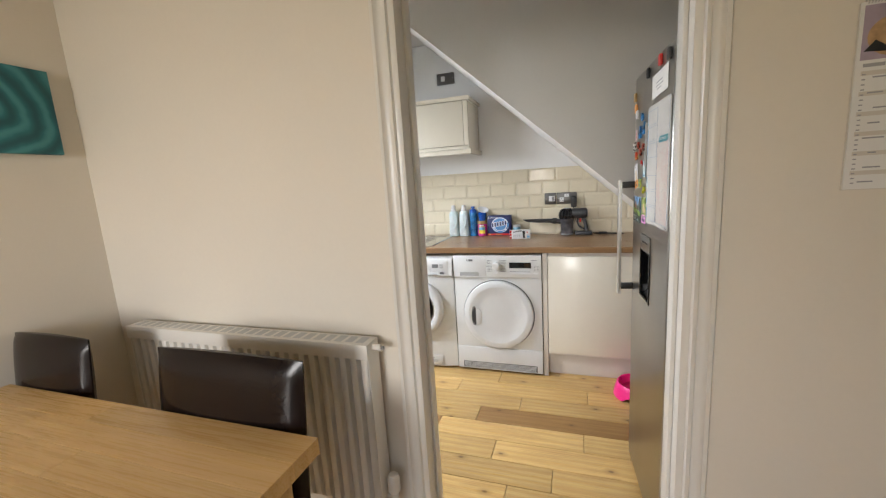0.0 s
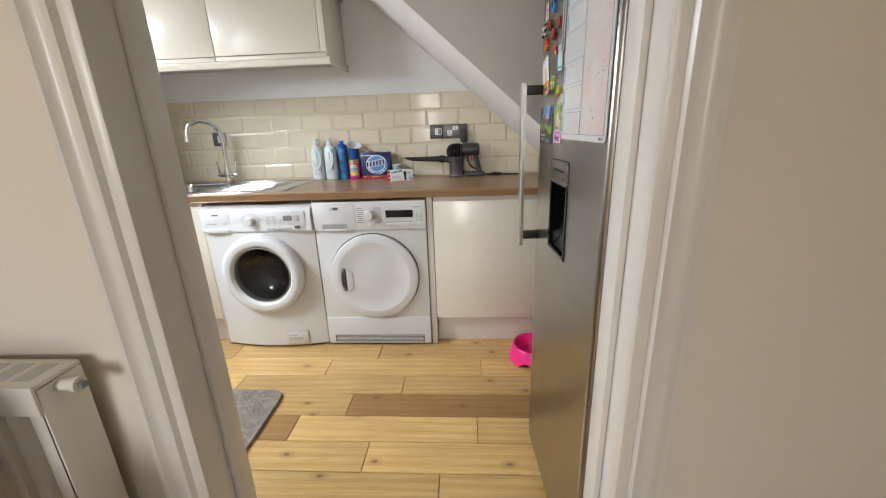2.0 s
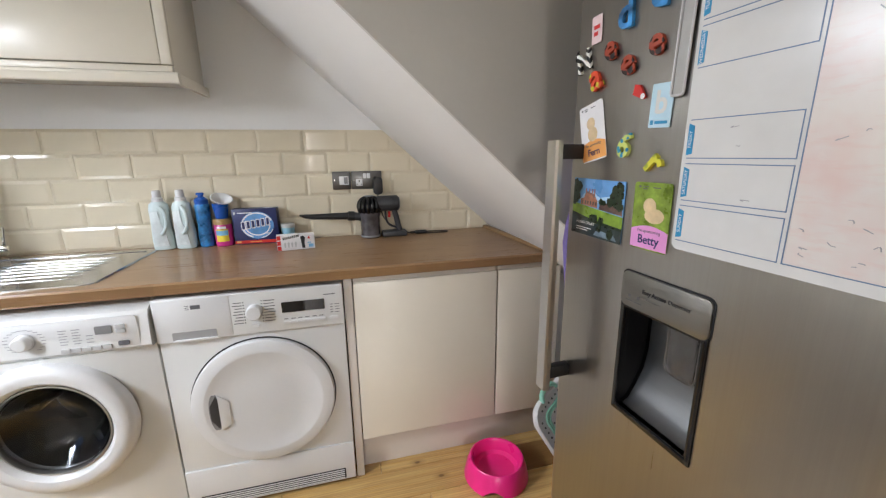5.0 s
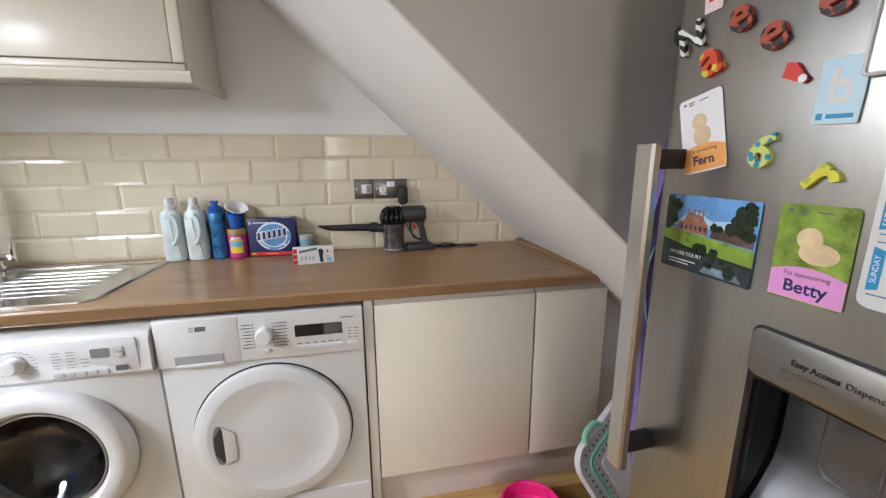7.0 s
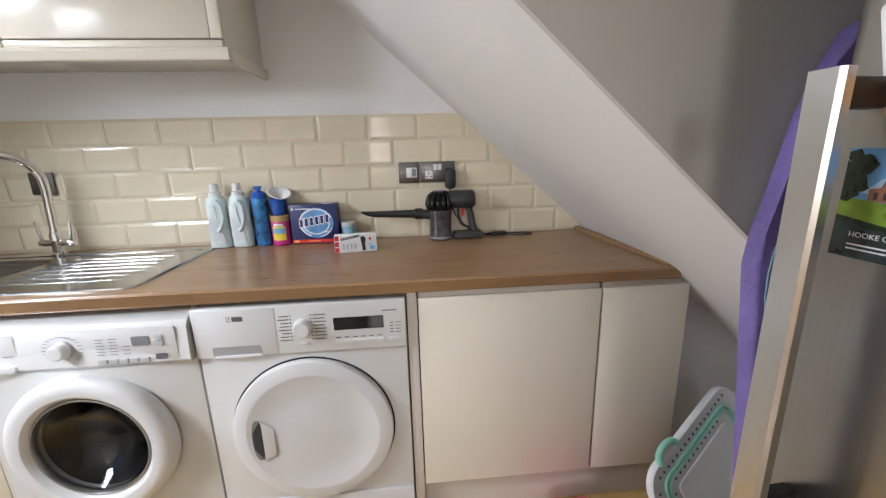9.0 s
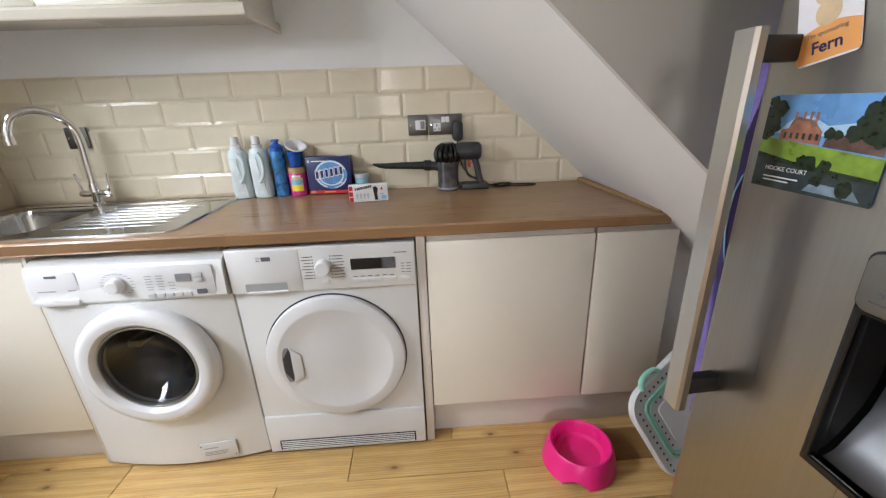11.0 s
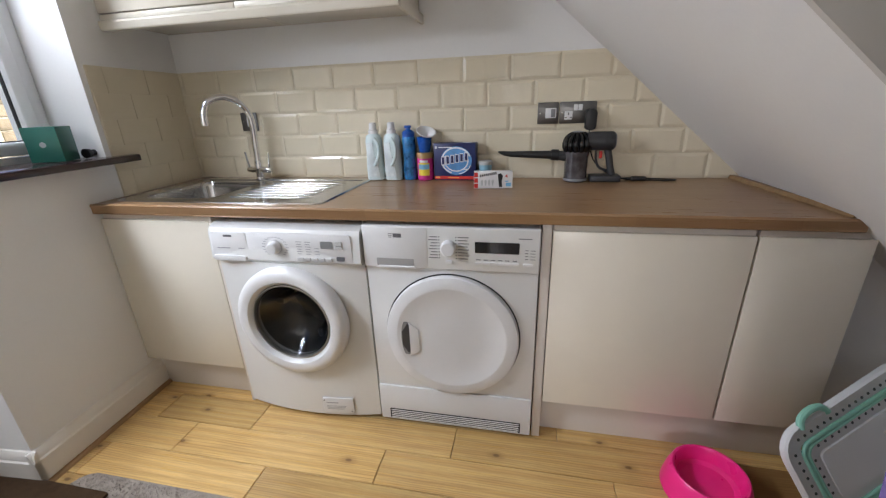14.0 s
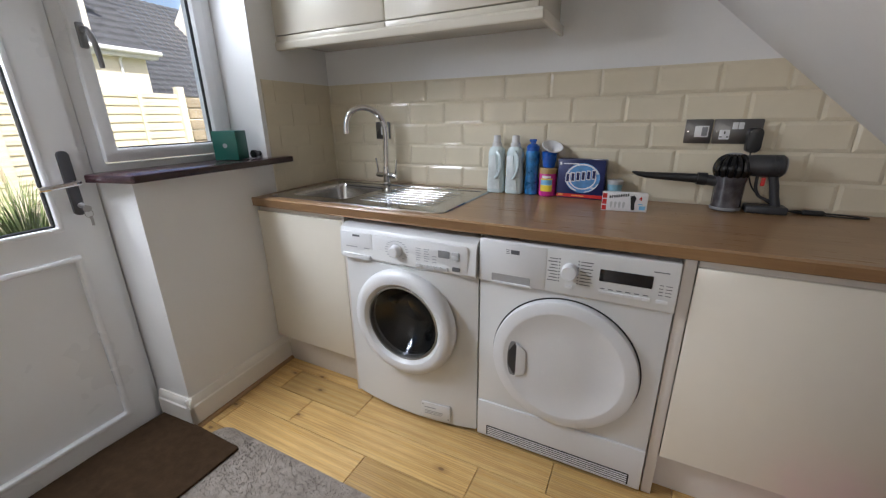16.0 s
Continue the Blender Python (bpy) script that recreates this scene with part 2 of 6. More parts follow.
def glow(name, col, power):
    mt, tree, b = nodes_of(name)
    b.inputs["Base Color"].default_value = (*col, 1)
    b.inputs["Emission Color"].default_value, b.inputs["Emission Strength"].default_value = (*col, 1), power
    return mt


def brushed(name, col, rough=0.32, axis=(2, 2, 260), relief=0.05):
    mt, tree, b = nodes_of(name)
    co = tree.nodes.new("ShaderNodeTexCoord").outputs["Object"]
    streak = noise_of(tree, mapped(tree, co, axis), 1.0, 4, 0.65)
    cloud = noise_of(tree, co, 2.2, 3)
    lo, hi = tuple(c * 0.9 for c in col), tuple(min(1, c * 1.06) for c in col)
    c = mixed(tree, 0.5, ramp(tree, streak, ((0.3, lo), (0.7, hi))), ramp(tree, cloud, ((0.3, lo), (0.7, hi))))
    link(tree, c, b.inputs["Base Color"])
    link(tree, ramp(tree, streak, ((0.25, (rough - 0.05,) * 3), (0.75, (rough + 0.09,) * 3))), b.inputs["Roughness"])
    b.inputs["Metallic"].default_value = 1.0
    if relief:
        bumped(tree, b, streak, relief, 0.0005)
    return mt


PAINT = M("matt_white_paint", (0.775, 0.77, 0.76), 0.6, var=0.025, scale=1.3, fine=90, bump=0.06, bscale=420)
PAINT_DINING = M("warm_magnolia_paint", (0.76, 0.70, 0.61), 0.55, var=0.025, scale=1.1, fine=80, bump=0.06, bscale=420)
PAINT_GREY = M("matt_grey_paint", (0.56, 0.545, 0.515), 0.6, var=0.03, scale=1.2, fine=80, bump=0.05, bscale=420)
CEILING = M("ceiling_paint", (0.8, 0.79, 0.77), 0.7, var=0.02, scale=1.5, bump=0.05)
GLOSS_WHITE = M("gloss_white_woodwork", (0.76, 0.73, 0.68), 0.3, var=0.012, scale=4, fine=50, bump=0.02, bscale=200, rvar=0.015)
CREAM = M("cream_gloss_lacquer", (0.74, 0.69, 0.585), 0.22, var=0.02, scale=2, fine=30, coat=0.05, rvar=0.0)
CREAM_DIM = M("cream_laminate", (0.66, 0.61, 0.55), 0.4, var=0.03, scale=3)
TILE = M("cream_glazed_tile", (0.69, 0.615, 0.465), 0.13, var=0.035, scale=5, fine=35, rvar=0.03, bump=0.35, bscale=16, spec=0.42)
GROUT = M("pale_grout", (0.70, 0.635, 0.50), 0.85, var=0.08, scale=20, fine=200, bump=0.2)
ENAMEL = M("white_enamel", (0.70, 0.70, 0.685), 0.26, var=0.015, scale=2, coat=0.06, rvar=0.0)
PLASTIC_WHITE = M("white_plastic", (0.71, 0.71, 0.71), 0.32, var=0.02, scale=6, fine=90, rvar=0.0)
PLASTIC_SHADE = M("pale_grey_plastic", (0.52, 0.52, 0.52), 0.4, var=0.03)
PLASTIC_GREY = M("mid_grey_plastic", (0.22, 0.22, 0.225), 0.42, var=0.05)
PLASTIC_DARK = M("dark_grey_plastic", (0.035, 0.035, 0.038), 0.4, var=0.1, scale=8)
BLACK = M("black_plastic", (0.012, 0.012, 0.013), 0.45, var=0.15, scale=9)
BLACK_GLOSS = M("black_gloss", (0.006, 0.006, 0.007), 0.08, var=0.1)
RUBBER = M("dark_rubber", (0.02, 0.02, 0.02), 0.7, var=0.15, bump=0.1)
PRINT = M("grey_print", (0.12, 0.12, 0.13), 0.6, var=0.1)
PRINT_SOFT = M("soft_grey_print", (0.36, 0.36, 0.38), 0.6, var=0.1)
STEEL = M("brushed_steel", (0.375, 0.36, 0.335), 0.29, 1.0, var=0.03, scale=1.0, fine=4.0, rvar=0.02, stretch=(150, 3, 2))
STEEL_SINK = brushed("sink_steel", (0.46, 0.455, 0.445), 0.14, axis=(3, 120, 120))
STEEL_HANDLE = M("handle_steel", (0.62, 0.61, 0.59), 0.28, 1.0, var=0.02, rvar=0.03)
PLATE = M("dark_satin_metal", (0.16, 0.155, 0.15), 0.35, 1.0, var=0.05)
CHROME = M("polished_chrome", (0.85, 0.85, 0.86), 0.06, 1.0, var=0.02, rvar=0.02)
NICKEL = M("satin_nickel", (0.45, 0.44, 0.42), 0.35, 1.0, var=0.05)
GLASS = glass("window_glass")
GLASS_DARK = glass("smoked_glass", (0.58, 0.60, 0.62), 0.01)
CLEAR = glass("clear_plastic", (0.9, 0.9, 0.92), 0.08)
UPVC = M("white_upvc", (0.80, 0.81, 0.82), 0.3, var=0.015, scale=3, rvar=0.05)
OAK = wood("oak_floor_board", (0.27, 0.14, 0.045), (0.71, 0.44, 0.155), (0.82, 0.56, 0.22), 0.28, per=0.30)
OAK_DARK = wood("darker_oak_floor_board", (0.20, 0.095, 0.028), (0.31, 0.165, 0.052), (0.36, 0.20, 0.068), 0.36, per=0.1)
OAK_TABLE = wood("oak_table_stave", (0.58, 0.35, 0.135), (0.66, 0.415, 0.165), (0.74, 0.49, 0.205), 0.25, knots=False, per=0.15)
BEAD = wood("oak_bead", (0.2, 0.1, 0.04), (0.33, 0.19, 0.08), (0.4, 0.24, 0.11), 0.4, knots=False)
MAHOGANY = M("dark_red_varnished_wood", (0.030, 0.010, 0.013), 0.2, var=0.25, scale=6, fine=60, coat=0.3, stretch=(1, 8, 8))
LEATHER = M("dark_brown_leather", (0.013, 0.008, 0.007), 0.2, var=0.2, scale=5, fine=90, bump=0.14, bscale=220, rvar=0.0, spec=0.28)
RUG = M("grey_rug_pile", (0.32, 0.275, 0.235), 0.95, var=0.22, scale=28, fine=190, bump=1.0, bscale=240, spec=0.1)
COIR = M("brown_coir", (0.060, 0.036, 0.020), 0.95, var=0.2, scale=30, fine=220, bump=1.0, bscale=320, spec=0.1)
PINK = M("hot_pink_plastic", (0.85, 0.02, 0.22), 0.3, var=0.04, rvar=0.05)
PAPER = M("white_paper", (0.80, 0.79, 0.77), 0.6, var=0.02)

# ---- setting ----
TOP, SLOPE = 2.42, ((-0.917, 2.42), (1.25, 0.499))
# Dining floor is unseen; its light oak is chosen to bounce light upwards.
structure("floor_dining", box(BM(), -2.1, -2.05, -0.12, 1.7, 1.427, 0.0), OAK_TABLE, "unseen dining room floor, made light oak to bounce light", "floor")
bm = box(BM(), -2.1, 1.428, -0.12, 1.35, 3.62, -0.016)
floor = structure("floor", bm, BEAD, "oak boarded floor with bevelled joints", "floor")
structure("wall_back", box(BM(), -2.0, 3.5, 0, 1.35, 3.62, TOP), PAINT, "white painted back wall above a tiled splashback")
bm = box(BM(), -0.12, -0.3, 0, 0.50, 0, TOP)
box(bm, 0.50, -0.3, 0, 1.10, 0, 1.028)
box(bm, 0.50, -0.3, 2.0, 1.92, 0, TOP)
structure("wall_left", bm, PAINT, "white painted outer wall with a deep window reveal", m=LEFT)
bm = box(BM(), -1.95, 1.455, 0, -0.309, 1.580, TOP)
box(bm, 0.489, 1.455, 0, 1.35, 1.580, TOP)
box(bm, -0.309, 1.455, 1.925, 0.489, 1.580, TOP)
structure("wall_partition", bm, PAINT_DINING, "magnolia painted partition wall with a doorway")
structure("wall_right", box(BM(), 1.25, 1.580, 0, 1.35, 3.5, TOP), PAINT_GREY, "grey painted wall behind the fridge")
structure("wall_dining_left", box(BM(), -1.82, -2.05, 0, -1.70, 1.455, TOP), PAINT_DINING, "magnolia painted dining room wall")
structure("wall_dining_right", box(BM(), 1.6, -2.05, 0, 1.7, 1.580, TOP), PAINT_DINING, "plain magnolia painted wall")
structure("wall_dining_back", holed(BM(), -1.82, 0, 1.7, TOP, -1.05, 0.65, 1.25, 2.25, -2.05, -1.95), PAINT_DINING, "magnolia wall with a wide window opening")
structure("ceiling", box(BM(), -2.1, -2.05, TOP, 1.7, 3.62, TOP + 0.1), CEILING, "plain white painted ceiling", "ceiling")
structure("wall_understairs", box(BM(), 0.90, 3.03, 0, 1.25, 3.5, 0.85), PAINT, "white painted wall under the stairs")


def stair_block(y0, y1):
    (xa, za), (xb, zb) = SLOPE
    m = Matrix(((1, 0, 0, 0), (0, 0, -1, y1), (0, 1, 0, 0), (0, 0, 0, 1)))
    return prism(BM(), [(xa, za), (xb, zb), (xb, TOP)], y1 - y0, m)


structure("stair_soffit", stair_block(2.412, 3.5), PAINT, "white sloping underside of the stairs", "soffit")
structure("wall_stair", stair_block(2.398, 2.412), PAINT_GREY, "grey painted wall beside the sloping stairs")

# doorway lining and architraves
bm = BM()
for x0, x1 in ((-0.309, -0.287), (0.467, 0.489)):
    box(bm, x0, 1.450, 0, x1, 1.585, 1.905, 0.002)
box(bm, -0.309, 1.450, 1.905, 0.489, 1.585, 1.927, 0.002)
structure("door_lining", bm, GLOSS_WHITE, "white gloss painted door lining", "door frame")
bm = box(BM(), -0.287, 1.522, 0, -0.277, 1.562, 1.895, 0.002)
box(bm, 0.455, 1.528, 0, 0.467, 1.585, 1.895, 0.002)
box(bm, -0.287, 1.524, 1.893, 0.467, 1.564, 1.905, 0.002)
structure("door_stop", bm, GLOSS_WHITE, "white gloss painted stop inside the door lining", "door frame")
ARCH = [(0, 0), (0.072, 0), (0.072, 0.014), (0.068, 0.021), (0.058, 0.022), (0.053, 0.014), (0.046, 0.010), (0.034, 0.010), (0.030, 0.018), (0.021, 0.019), (0.017, 0.009), (0.006, 0.008), (0, 0.005)]


def architrave(x, side, face, y):
    """An upright moulding, its thin edge towards the opening."""
    pts = [(x + side * a, y - face * b) for a, b in ARCH]
    if side * face > 0:
        pts = pts[::-1]
    return prism(BM(), pts, 1.975, z0=0.0)


for x, side in ((-0.281, -1), (0.461, 1)):
    for face, y in ((1, 1.455), (-1, 1.580))[:2 if side < 0 else 1]:
        structure("architrave", architrave(x if face > 0 else x - 0.014, side, face, y), GLOSS_WHITE, "white moulded door architrave", "trim")
for y0, y1 in ((1.436, 1.455), (1.580, 1.592)):
    structure("architrave", box(BM(), -0.346, y0, 1.90, 0.54, y1, 1.972, 0.004), GLOSS_WHITE, "white moulded architrave above the doorway", "trim")

# skirting under the window
SKIRT = [(0, 0), (0.020, 0), (0.020, 0.098), (0.015, 0.104), (0.015, 0.112), (0.010, 0.128), (0.005, 0.136), (0, 0.138)]
AX = Matrix(((0, 0, 1, 0), (1, 0, 0, 0), (0, 1, 0, 0), (0, 0, 0, 1)))
bm = prism(BM(), SKIRT, 0.60, AX, z0=0.52)
prism(bm, SKIRT, 0.20, Matrix.Translation((1.10, 0, 0)) @ Matrix(((1, 0, 0, 0), (0, 0, 1, 0), (0, 1, 0, 0), (0, 0, 0, 1))), z0=-0.18)
structure("baseboard", bm, GLOSS_WHITE, "white moulded skirting board", "skirting", LEFT)
structure("floor_bead", prism(BM(), [(0.0205, 0), (0.035, 0), (0.033, 0.008), (0.028, 0.013), (0.0205, 0.015)], 0.60, AX, z0=0.54), BEAD, "brown wooden floor beading", "trim", LEFT)

# ---- outside door and window ----


def pane(name, x0, z0, x1, z1, y, parent):
    ob = part(name, box(BM(), x0, y - 0.006, z0, x1, y + 0.006, z1), GLASS, parent)
    ob.visible_shadow = False
    return ob


def ring(x0, z0, x1, z1, w, front, back, bev=0.006):
    bm = holed(BM(), x0, z0, x1, z1, x0 + w, z0 + w, x1 - w, z1 - w, front, back)
    edges = [e for e in bm.edges if len(e.link_faces) == 2 and e.calc_face_angle() > 1]
    bmesh.ops.bevel(bm, geom=edges, offset=bev, segments=2, profile=0.5, affect="EDGES")
    return bm


win = tagged(thing("window_1", "white plastic casement window with clear glass", "window", LEFT), kind="structure")
part("window_frame", ring(0.50, 1.028, 1.102, 2.0, 0.048, -0.205, -0.275), UPVC, win)
part("sash", ring(0.553, 1.083, 1.060, 1.945, 0.048, -0.185, -0.262, 0.010), UPVC, win)
part("gasket", ring(0.598, 1.128, 1.015, 1.900, 0.007, -0.208, -0.226, 0.001), RUBBER, win, "black rubber glazing gasket")
pane("pane", 0.604, 1.134, 1.009, 1.894, -0.222, win)
hd = part("window_handle", box(box(BM(), 1.020, -0.186, 1.46, 1.046, -0.172, 1.54, 0.006), 1.026, -0.176, 1.508, 1.040, -0.150, 1.526, 0.004), PLASTIC_GREY, win, "grey metal window handle")
part("lever", tube(BM(), smooth_path([(1.033, -0.150, 1.518), (1.033, -0.138, 1.508), (1.026, -0.132, 1.47), (1.018, -0.140, 1.40)]), [0.009] * 13 + [0.009, 0.009, 0.008, 0.008, 0.008, 0.007], 10), PLASTIC_GREY, hd)

door = tagged(thing("door_1", "white plastic back door with a glazed upper half", "door", LEFT), kind="structure")
part("door_frame", ring(1.104, -0.06, 1.915, 2.0, 0.036, -0.200, -0.275), UPVC, door)
leaf = holed(BM(), 1.137, 0.8, 1.862, 1.948, 1.250, 0.885, 1.728, 1.85, -0.185, -0.25)
part("leaf_upper", leaf, UPVC, door)
part("leaf_lower", holed(BM(), 1.137, 0.012, 1.862, 0.8, 1.225, 0.105, 1.753, 0.775, -0.185, -0.25), UPVC, door)
part("glazing_bead", ring(1.240, 0.875, 1.738, 1.86, 0.016, -0.178, -0.20, 0.005), UPVC, door)
part("gasket", ring(1.256, 0.891, 1.722, 1.844, 0.006, -0.192, -0.21, 0.001), RUBBER, door, "black rubber glazing gasket")
pane("pane", 1.260, 0.895, 1.718, 1.84, -0.215, door)
part("lower_panel", box(BM(), 1.225, -0.225, 0.105, 1.753, -0.200, 0.775), UPVC, door)
part("panel_bead", ring(1.217, 0.097, 1.761, 0.783, 0.020, -0.176, -0.205, 0.008), UPVC, door)
hp = part("handle_plate", prism(BM(), rrect(1.170, 0.920, 1.202, 1.136, 0.014), 0.012, Matrix(((1, 0, 0, 0), (0, 0, 1, -0.185), (0, 1, 0, 0), (0, 0, 0, 1))), inset=0.003), M("dark_grey_metal", (0.10, 0.10, 0.11), 0.35, 0.6), door, "dark grey metal handle plate")
part("lever", tube(BM(), smooth_path([(1.186, -0.175, 1.035), (1.187, -0.140, 1.035), (1.190, -0.130, 1.033), (1.25, -0.130, 1.028), (1.29, -0.134, 1.026)]), 0.009, 10), CHROME, hp, "chrome door lever")
part("lock_barrel", cyl(BM(), (1.186, -0.180, 0.955), (1.186, -0.158, 0.955), 0.010), CHROME, hp)
bm = cyl(BM(), (1.186, -0.160, 0.955), (1.186, -0.132, 0.955), 0.003)
prism(bm, circle(1.183, 0.945, 0.013, 16, 0.011), 0.002, Matrix(((1, 0, 0, 0), (0, 0, 1, -0.134), (0, 1, 0, 0), (0, 0, 0, 1))))
tube(bm, [(1.183 + 0.012 * math.cos(i), -0.132, 0.928 + 0.014 * math.sin(i)) for i in np.linspace(0, 6.28, 16)[:-1]], 0.001, 6, True)
box(bm, 1.175, -0.134, 0.885, 1.183, -0.132, 0.918)
keys = part("key", bm, NICKEL)
keys.matrix_basis = LEFT
tagged(keys, "steel keys hanging from the back door lock", "keys")
structure("threshold", box(BM(), 1.10, -0.20, -0.014, 1.90, -0.13, 0.010, 0.004), PLASTIC_DARK, "dark metal door threshold", "threshold", LEFT)

bm = BM()
outline = [(0.385, 0.001), (0.385, 0.045), (0.395, 0.053), (1.116, 0.050), (1.124, 0.043), (1.158, -0.150), (1.152, -0.163), (1.102, -0.183), (0.502, -0.183), (0.502, 0.001)]
prism(bm, outline[::-1], 0.026, z0=1.029, inset=0.006)
tagged(part("window_sill", bm, MAHOGANY, m=LEFT), "dark red varnished wooden window sill", "window sill", kind="structure")

# ---- base units, worktop ----


def base_unit(x0, x1, label, top=0.848):
    un = thing("base_cabinet", label, "cabinet", pose(0, 0, 0), "base cabinets")
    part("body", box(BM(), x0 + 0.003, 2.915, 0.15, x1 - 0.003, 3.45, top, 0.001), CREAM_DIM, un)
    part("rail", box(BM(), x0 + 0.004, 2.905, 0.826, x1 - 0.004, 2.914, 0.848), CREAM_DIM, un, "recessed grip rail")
    bm = box(BM(), x0 + 0.002, 2.892, 0.168, x1 - 0.002, 2.912, 0.826, 0.0025)
    part("door", bm, CREAM, un, "cream gloss slab door")
    return un


base_unit(-1.716, -1.212, "cream gloss sink base cabinet with slab door", 0.70)
base_unit(0.034, 0.600, "wide cream gloss base cabinet with slab door")
base_unit(0.603, 0.886, "narrow cream gloss base cabinet beside the stairs")
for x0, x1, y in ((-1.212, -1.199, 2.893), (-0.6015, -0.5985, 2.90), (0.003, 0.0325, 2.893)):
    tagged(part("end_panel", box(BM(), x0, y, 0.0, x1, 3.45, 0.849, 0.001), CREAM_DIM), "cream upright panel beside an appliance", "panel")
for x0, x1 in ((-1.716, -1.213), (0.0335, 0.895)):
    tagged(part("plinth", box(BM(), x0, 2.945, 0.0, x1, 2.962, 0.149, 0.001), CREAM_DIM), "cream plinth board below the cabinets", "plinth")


def worktop_material():
    mt, tree, b = nodes_of("oak_block_laminate")
    co = tree.nodes.new("ShaderNodeTexCoord").outputs["Object"]
    br = tree.nodes.new("ShaderNodeTexBrick")
    br.inputs["Scale"].default_value, br.inputs["Mortar Size"].default_value = 1.0, 0.0
    br.inputs["Brick Width"].default_value, br.inputs["Row Height"].default_value = 0.42, 0.043
    br.offset = 0.37
    br.inputs["Color1"].default_value, br.inputs["Color2"].default_value = (0.345, 0.208, 0.104, 1), (0.275, 0.160, 0.078, 1)
    br.inputs["Mortar"].default_value = (0.29, 0.166, 0.082, 1)
    link(tree, co, br.inputs["Vector"])
    streak = noise_of(tree, mapped(tree, co, (4, 90, 90)), 1.0, 5, 0.65)
    fleck = noise_of(tree, mapped(tree, co, (16, 260, 260)), 1.0, 3, 0.6)
    c = mixed(tree, ramp(tree, streak, ((0.32, (0.5,) * 3), (0.66, (0,) * 3))), br.outputs[0], (0.225, 0.124, 0.058, 1))
    c = mixed(tree, ramp(tree, fleck, ((0.35, (0.14,) * 3), (0.5, (0,) * 3))), c, (0.18, 0.096, 0.045, 1))
    link(tree, c, b.inputs["Base Color"])
    link(tree, ramp(tree, streak, ((0.3, (0.30,) * 3), (0.7, (0.27,) * 3))), b.inputs["Roughness"])
    bumped(tree, b, fleck, 0.02, 0.0004)
    return mt


WORKTOP = worktop_material()
WT = 0.888
SINK = (-1.655, 2.925, -0.785, 3.425)
bm = holed(BM(), -1.752, 2.8725, 0.834, 3.495, -1.615, 2.97, -1.255, 3.36, WT, WT - 0.038)
for v in bm.verts:
    v.co.y, v.co.z = v.co.z, v.co.y
front = [e for e in bm.edges if all(v.co.y < 2.88 for v in e.verts) and abs(e.verts[0].co.z - e.verts[1].co.z) < 0.001]
bmesh.ops.bevel(bm, geom=front, offset=0.006, segments=3, profile=0.5, affect="EDGES")
m = Matrix(((0, 0, 1, 0), (1, 0, 0, 0), (0, 1, 0, 0), (0, 0, 0, 1)))
worktop = tagged(part("worktop", bm, WORKTOP), "brown wood-effect laminate worktop along the back wall", "worktop")
bm = BM()
a, b_ = Vector((0.770, 3.488, WT + 0.001)), Vector((0.812, 2.885, WT + 0.001))
d = (b_ - a).normalized()
side = Vector((-d.y, d.x, 0)) * 0.012
for p, q in ((a, b_),):
    vs = [bm.verts.new(v) for v in (p - side, p + side, q + side, q - side)] + [bm.verts.new(v + Vector((0, 0, 0.014))) for v in (p - side * 0.6, p + side, q + side, q - side * 0.6)]
    for f in ((0, 1, 2, 3), (4, 5, 6, 7), (0, 1, 5, 4), (1, 2, 6, 5), (2, 3, 7, 6), (3, 0, 4, 7)):
        bm.faces.new([vs[i] for i in f])
tagged(part("worktop_strip", bm, BEAD), "loose brown wooden strip where worktop meets soffit", "trim", kind="structure")

# ---- wall cupboards ----


def wall_unit(x0, x1, label):
    un = thing("wall_cabinet", label, "cabinet", group="wall cabinets")
    part("body", box(BM(), x0 + 0.001, 3.178, 1.566, x1 - 0.001, 3.498, 1.902, 0.001), CREAM, un)
    dr = part("door", box(BM(), x0 + 0.002, 3.154, 1.592, x1 - (0.036 if x1 > -0.6 else 0.002), 3.177, 1.900, 0.003), CREAM, un, "cream gloss slab door")
    part("grip_strip", box(BM(), x0 + 0.002, 3.156, 1.568, x1 - 0.002, 3.177, 1.588, 0.002), CREAM, dr)
    if x1 > -0.6:
        part("end_post", box(BM(), x1 - 0.034, 3.156, 1.592, x1 - 0.001, 3.177, 1.900, 0.002), CREAM, un)
    return un


wall_unit(-1.748, -1.128, "cream gloss wall cupboard beside the window")
wall_unit(-1.126, -0.512, "cream gloss wall cupboard above the worktop")


def moulding(name, pts, label):
    bm = prism(BM(), pts, 1.252, m, z0=-1.748)
    box(bm, -0.512, 3.150, pts[0][1], -0.496, 3.498, max(p[1] for p in pts), 0.002)
    return tagged(part(name, bm, CREAM), label, "moulding")


moulding("light_pelmet", [(3.172, 1.530), (3.172, 1.565), (3.146, 1.565), (3.142, 1.556), (3.148, 1.533), (3.152, 1.530)], "cream pelmet under the wall cupboards")
moulding("cornice", [(3.172, 1.903), (3.172, 1.928), (3.138, 1.928), (3.142, 1.915), (3.152, 1.903)], "cream cornice on top of the wall cupboards")

# ---- washing machine ----
INK = FRONT


def at(x, y, z):
    return Matrix.Translation((x, y, z)) @ FRONT


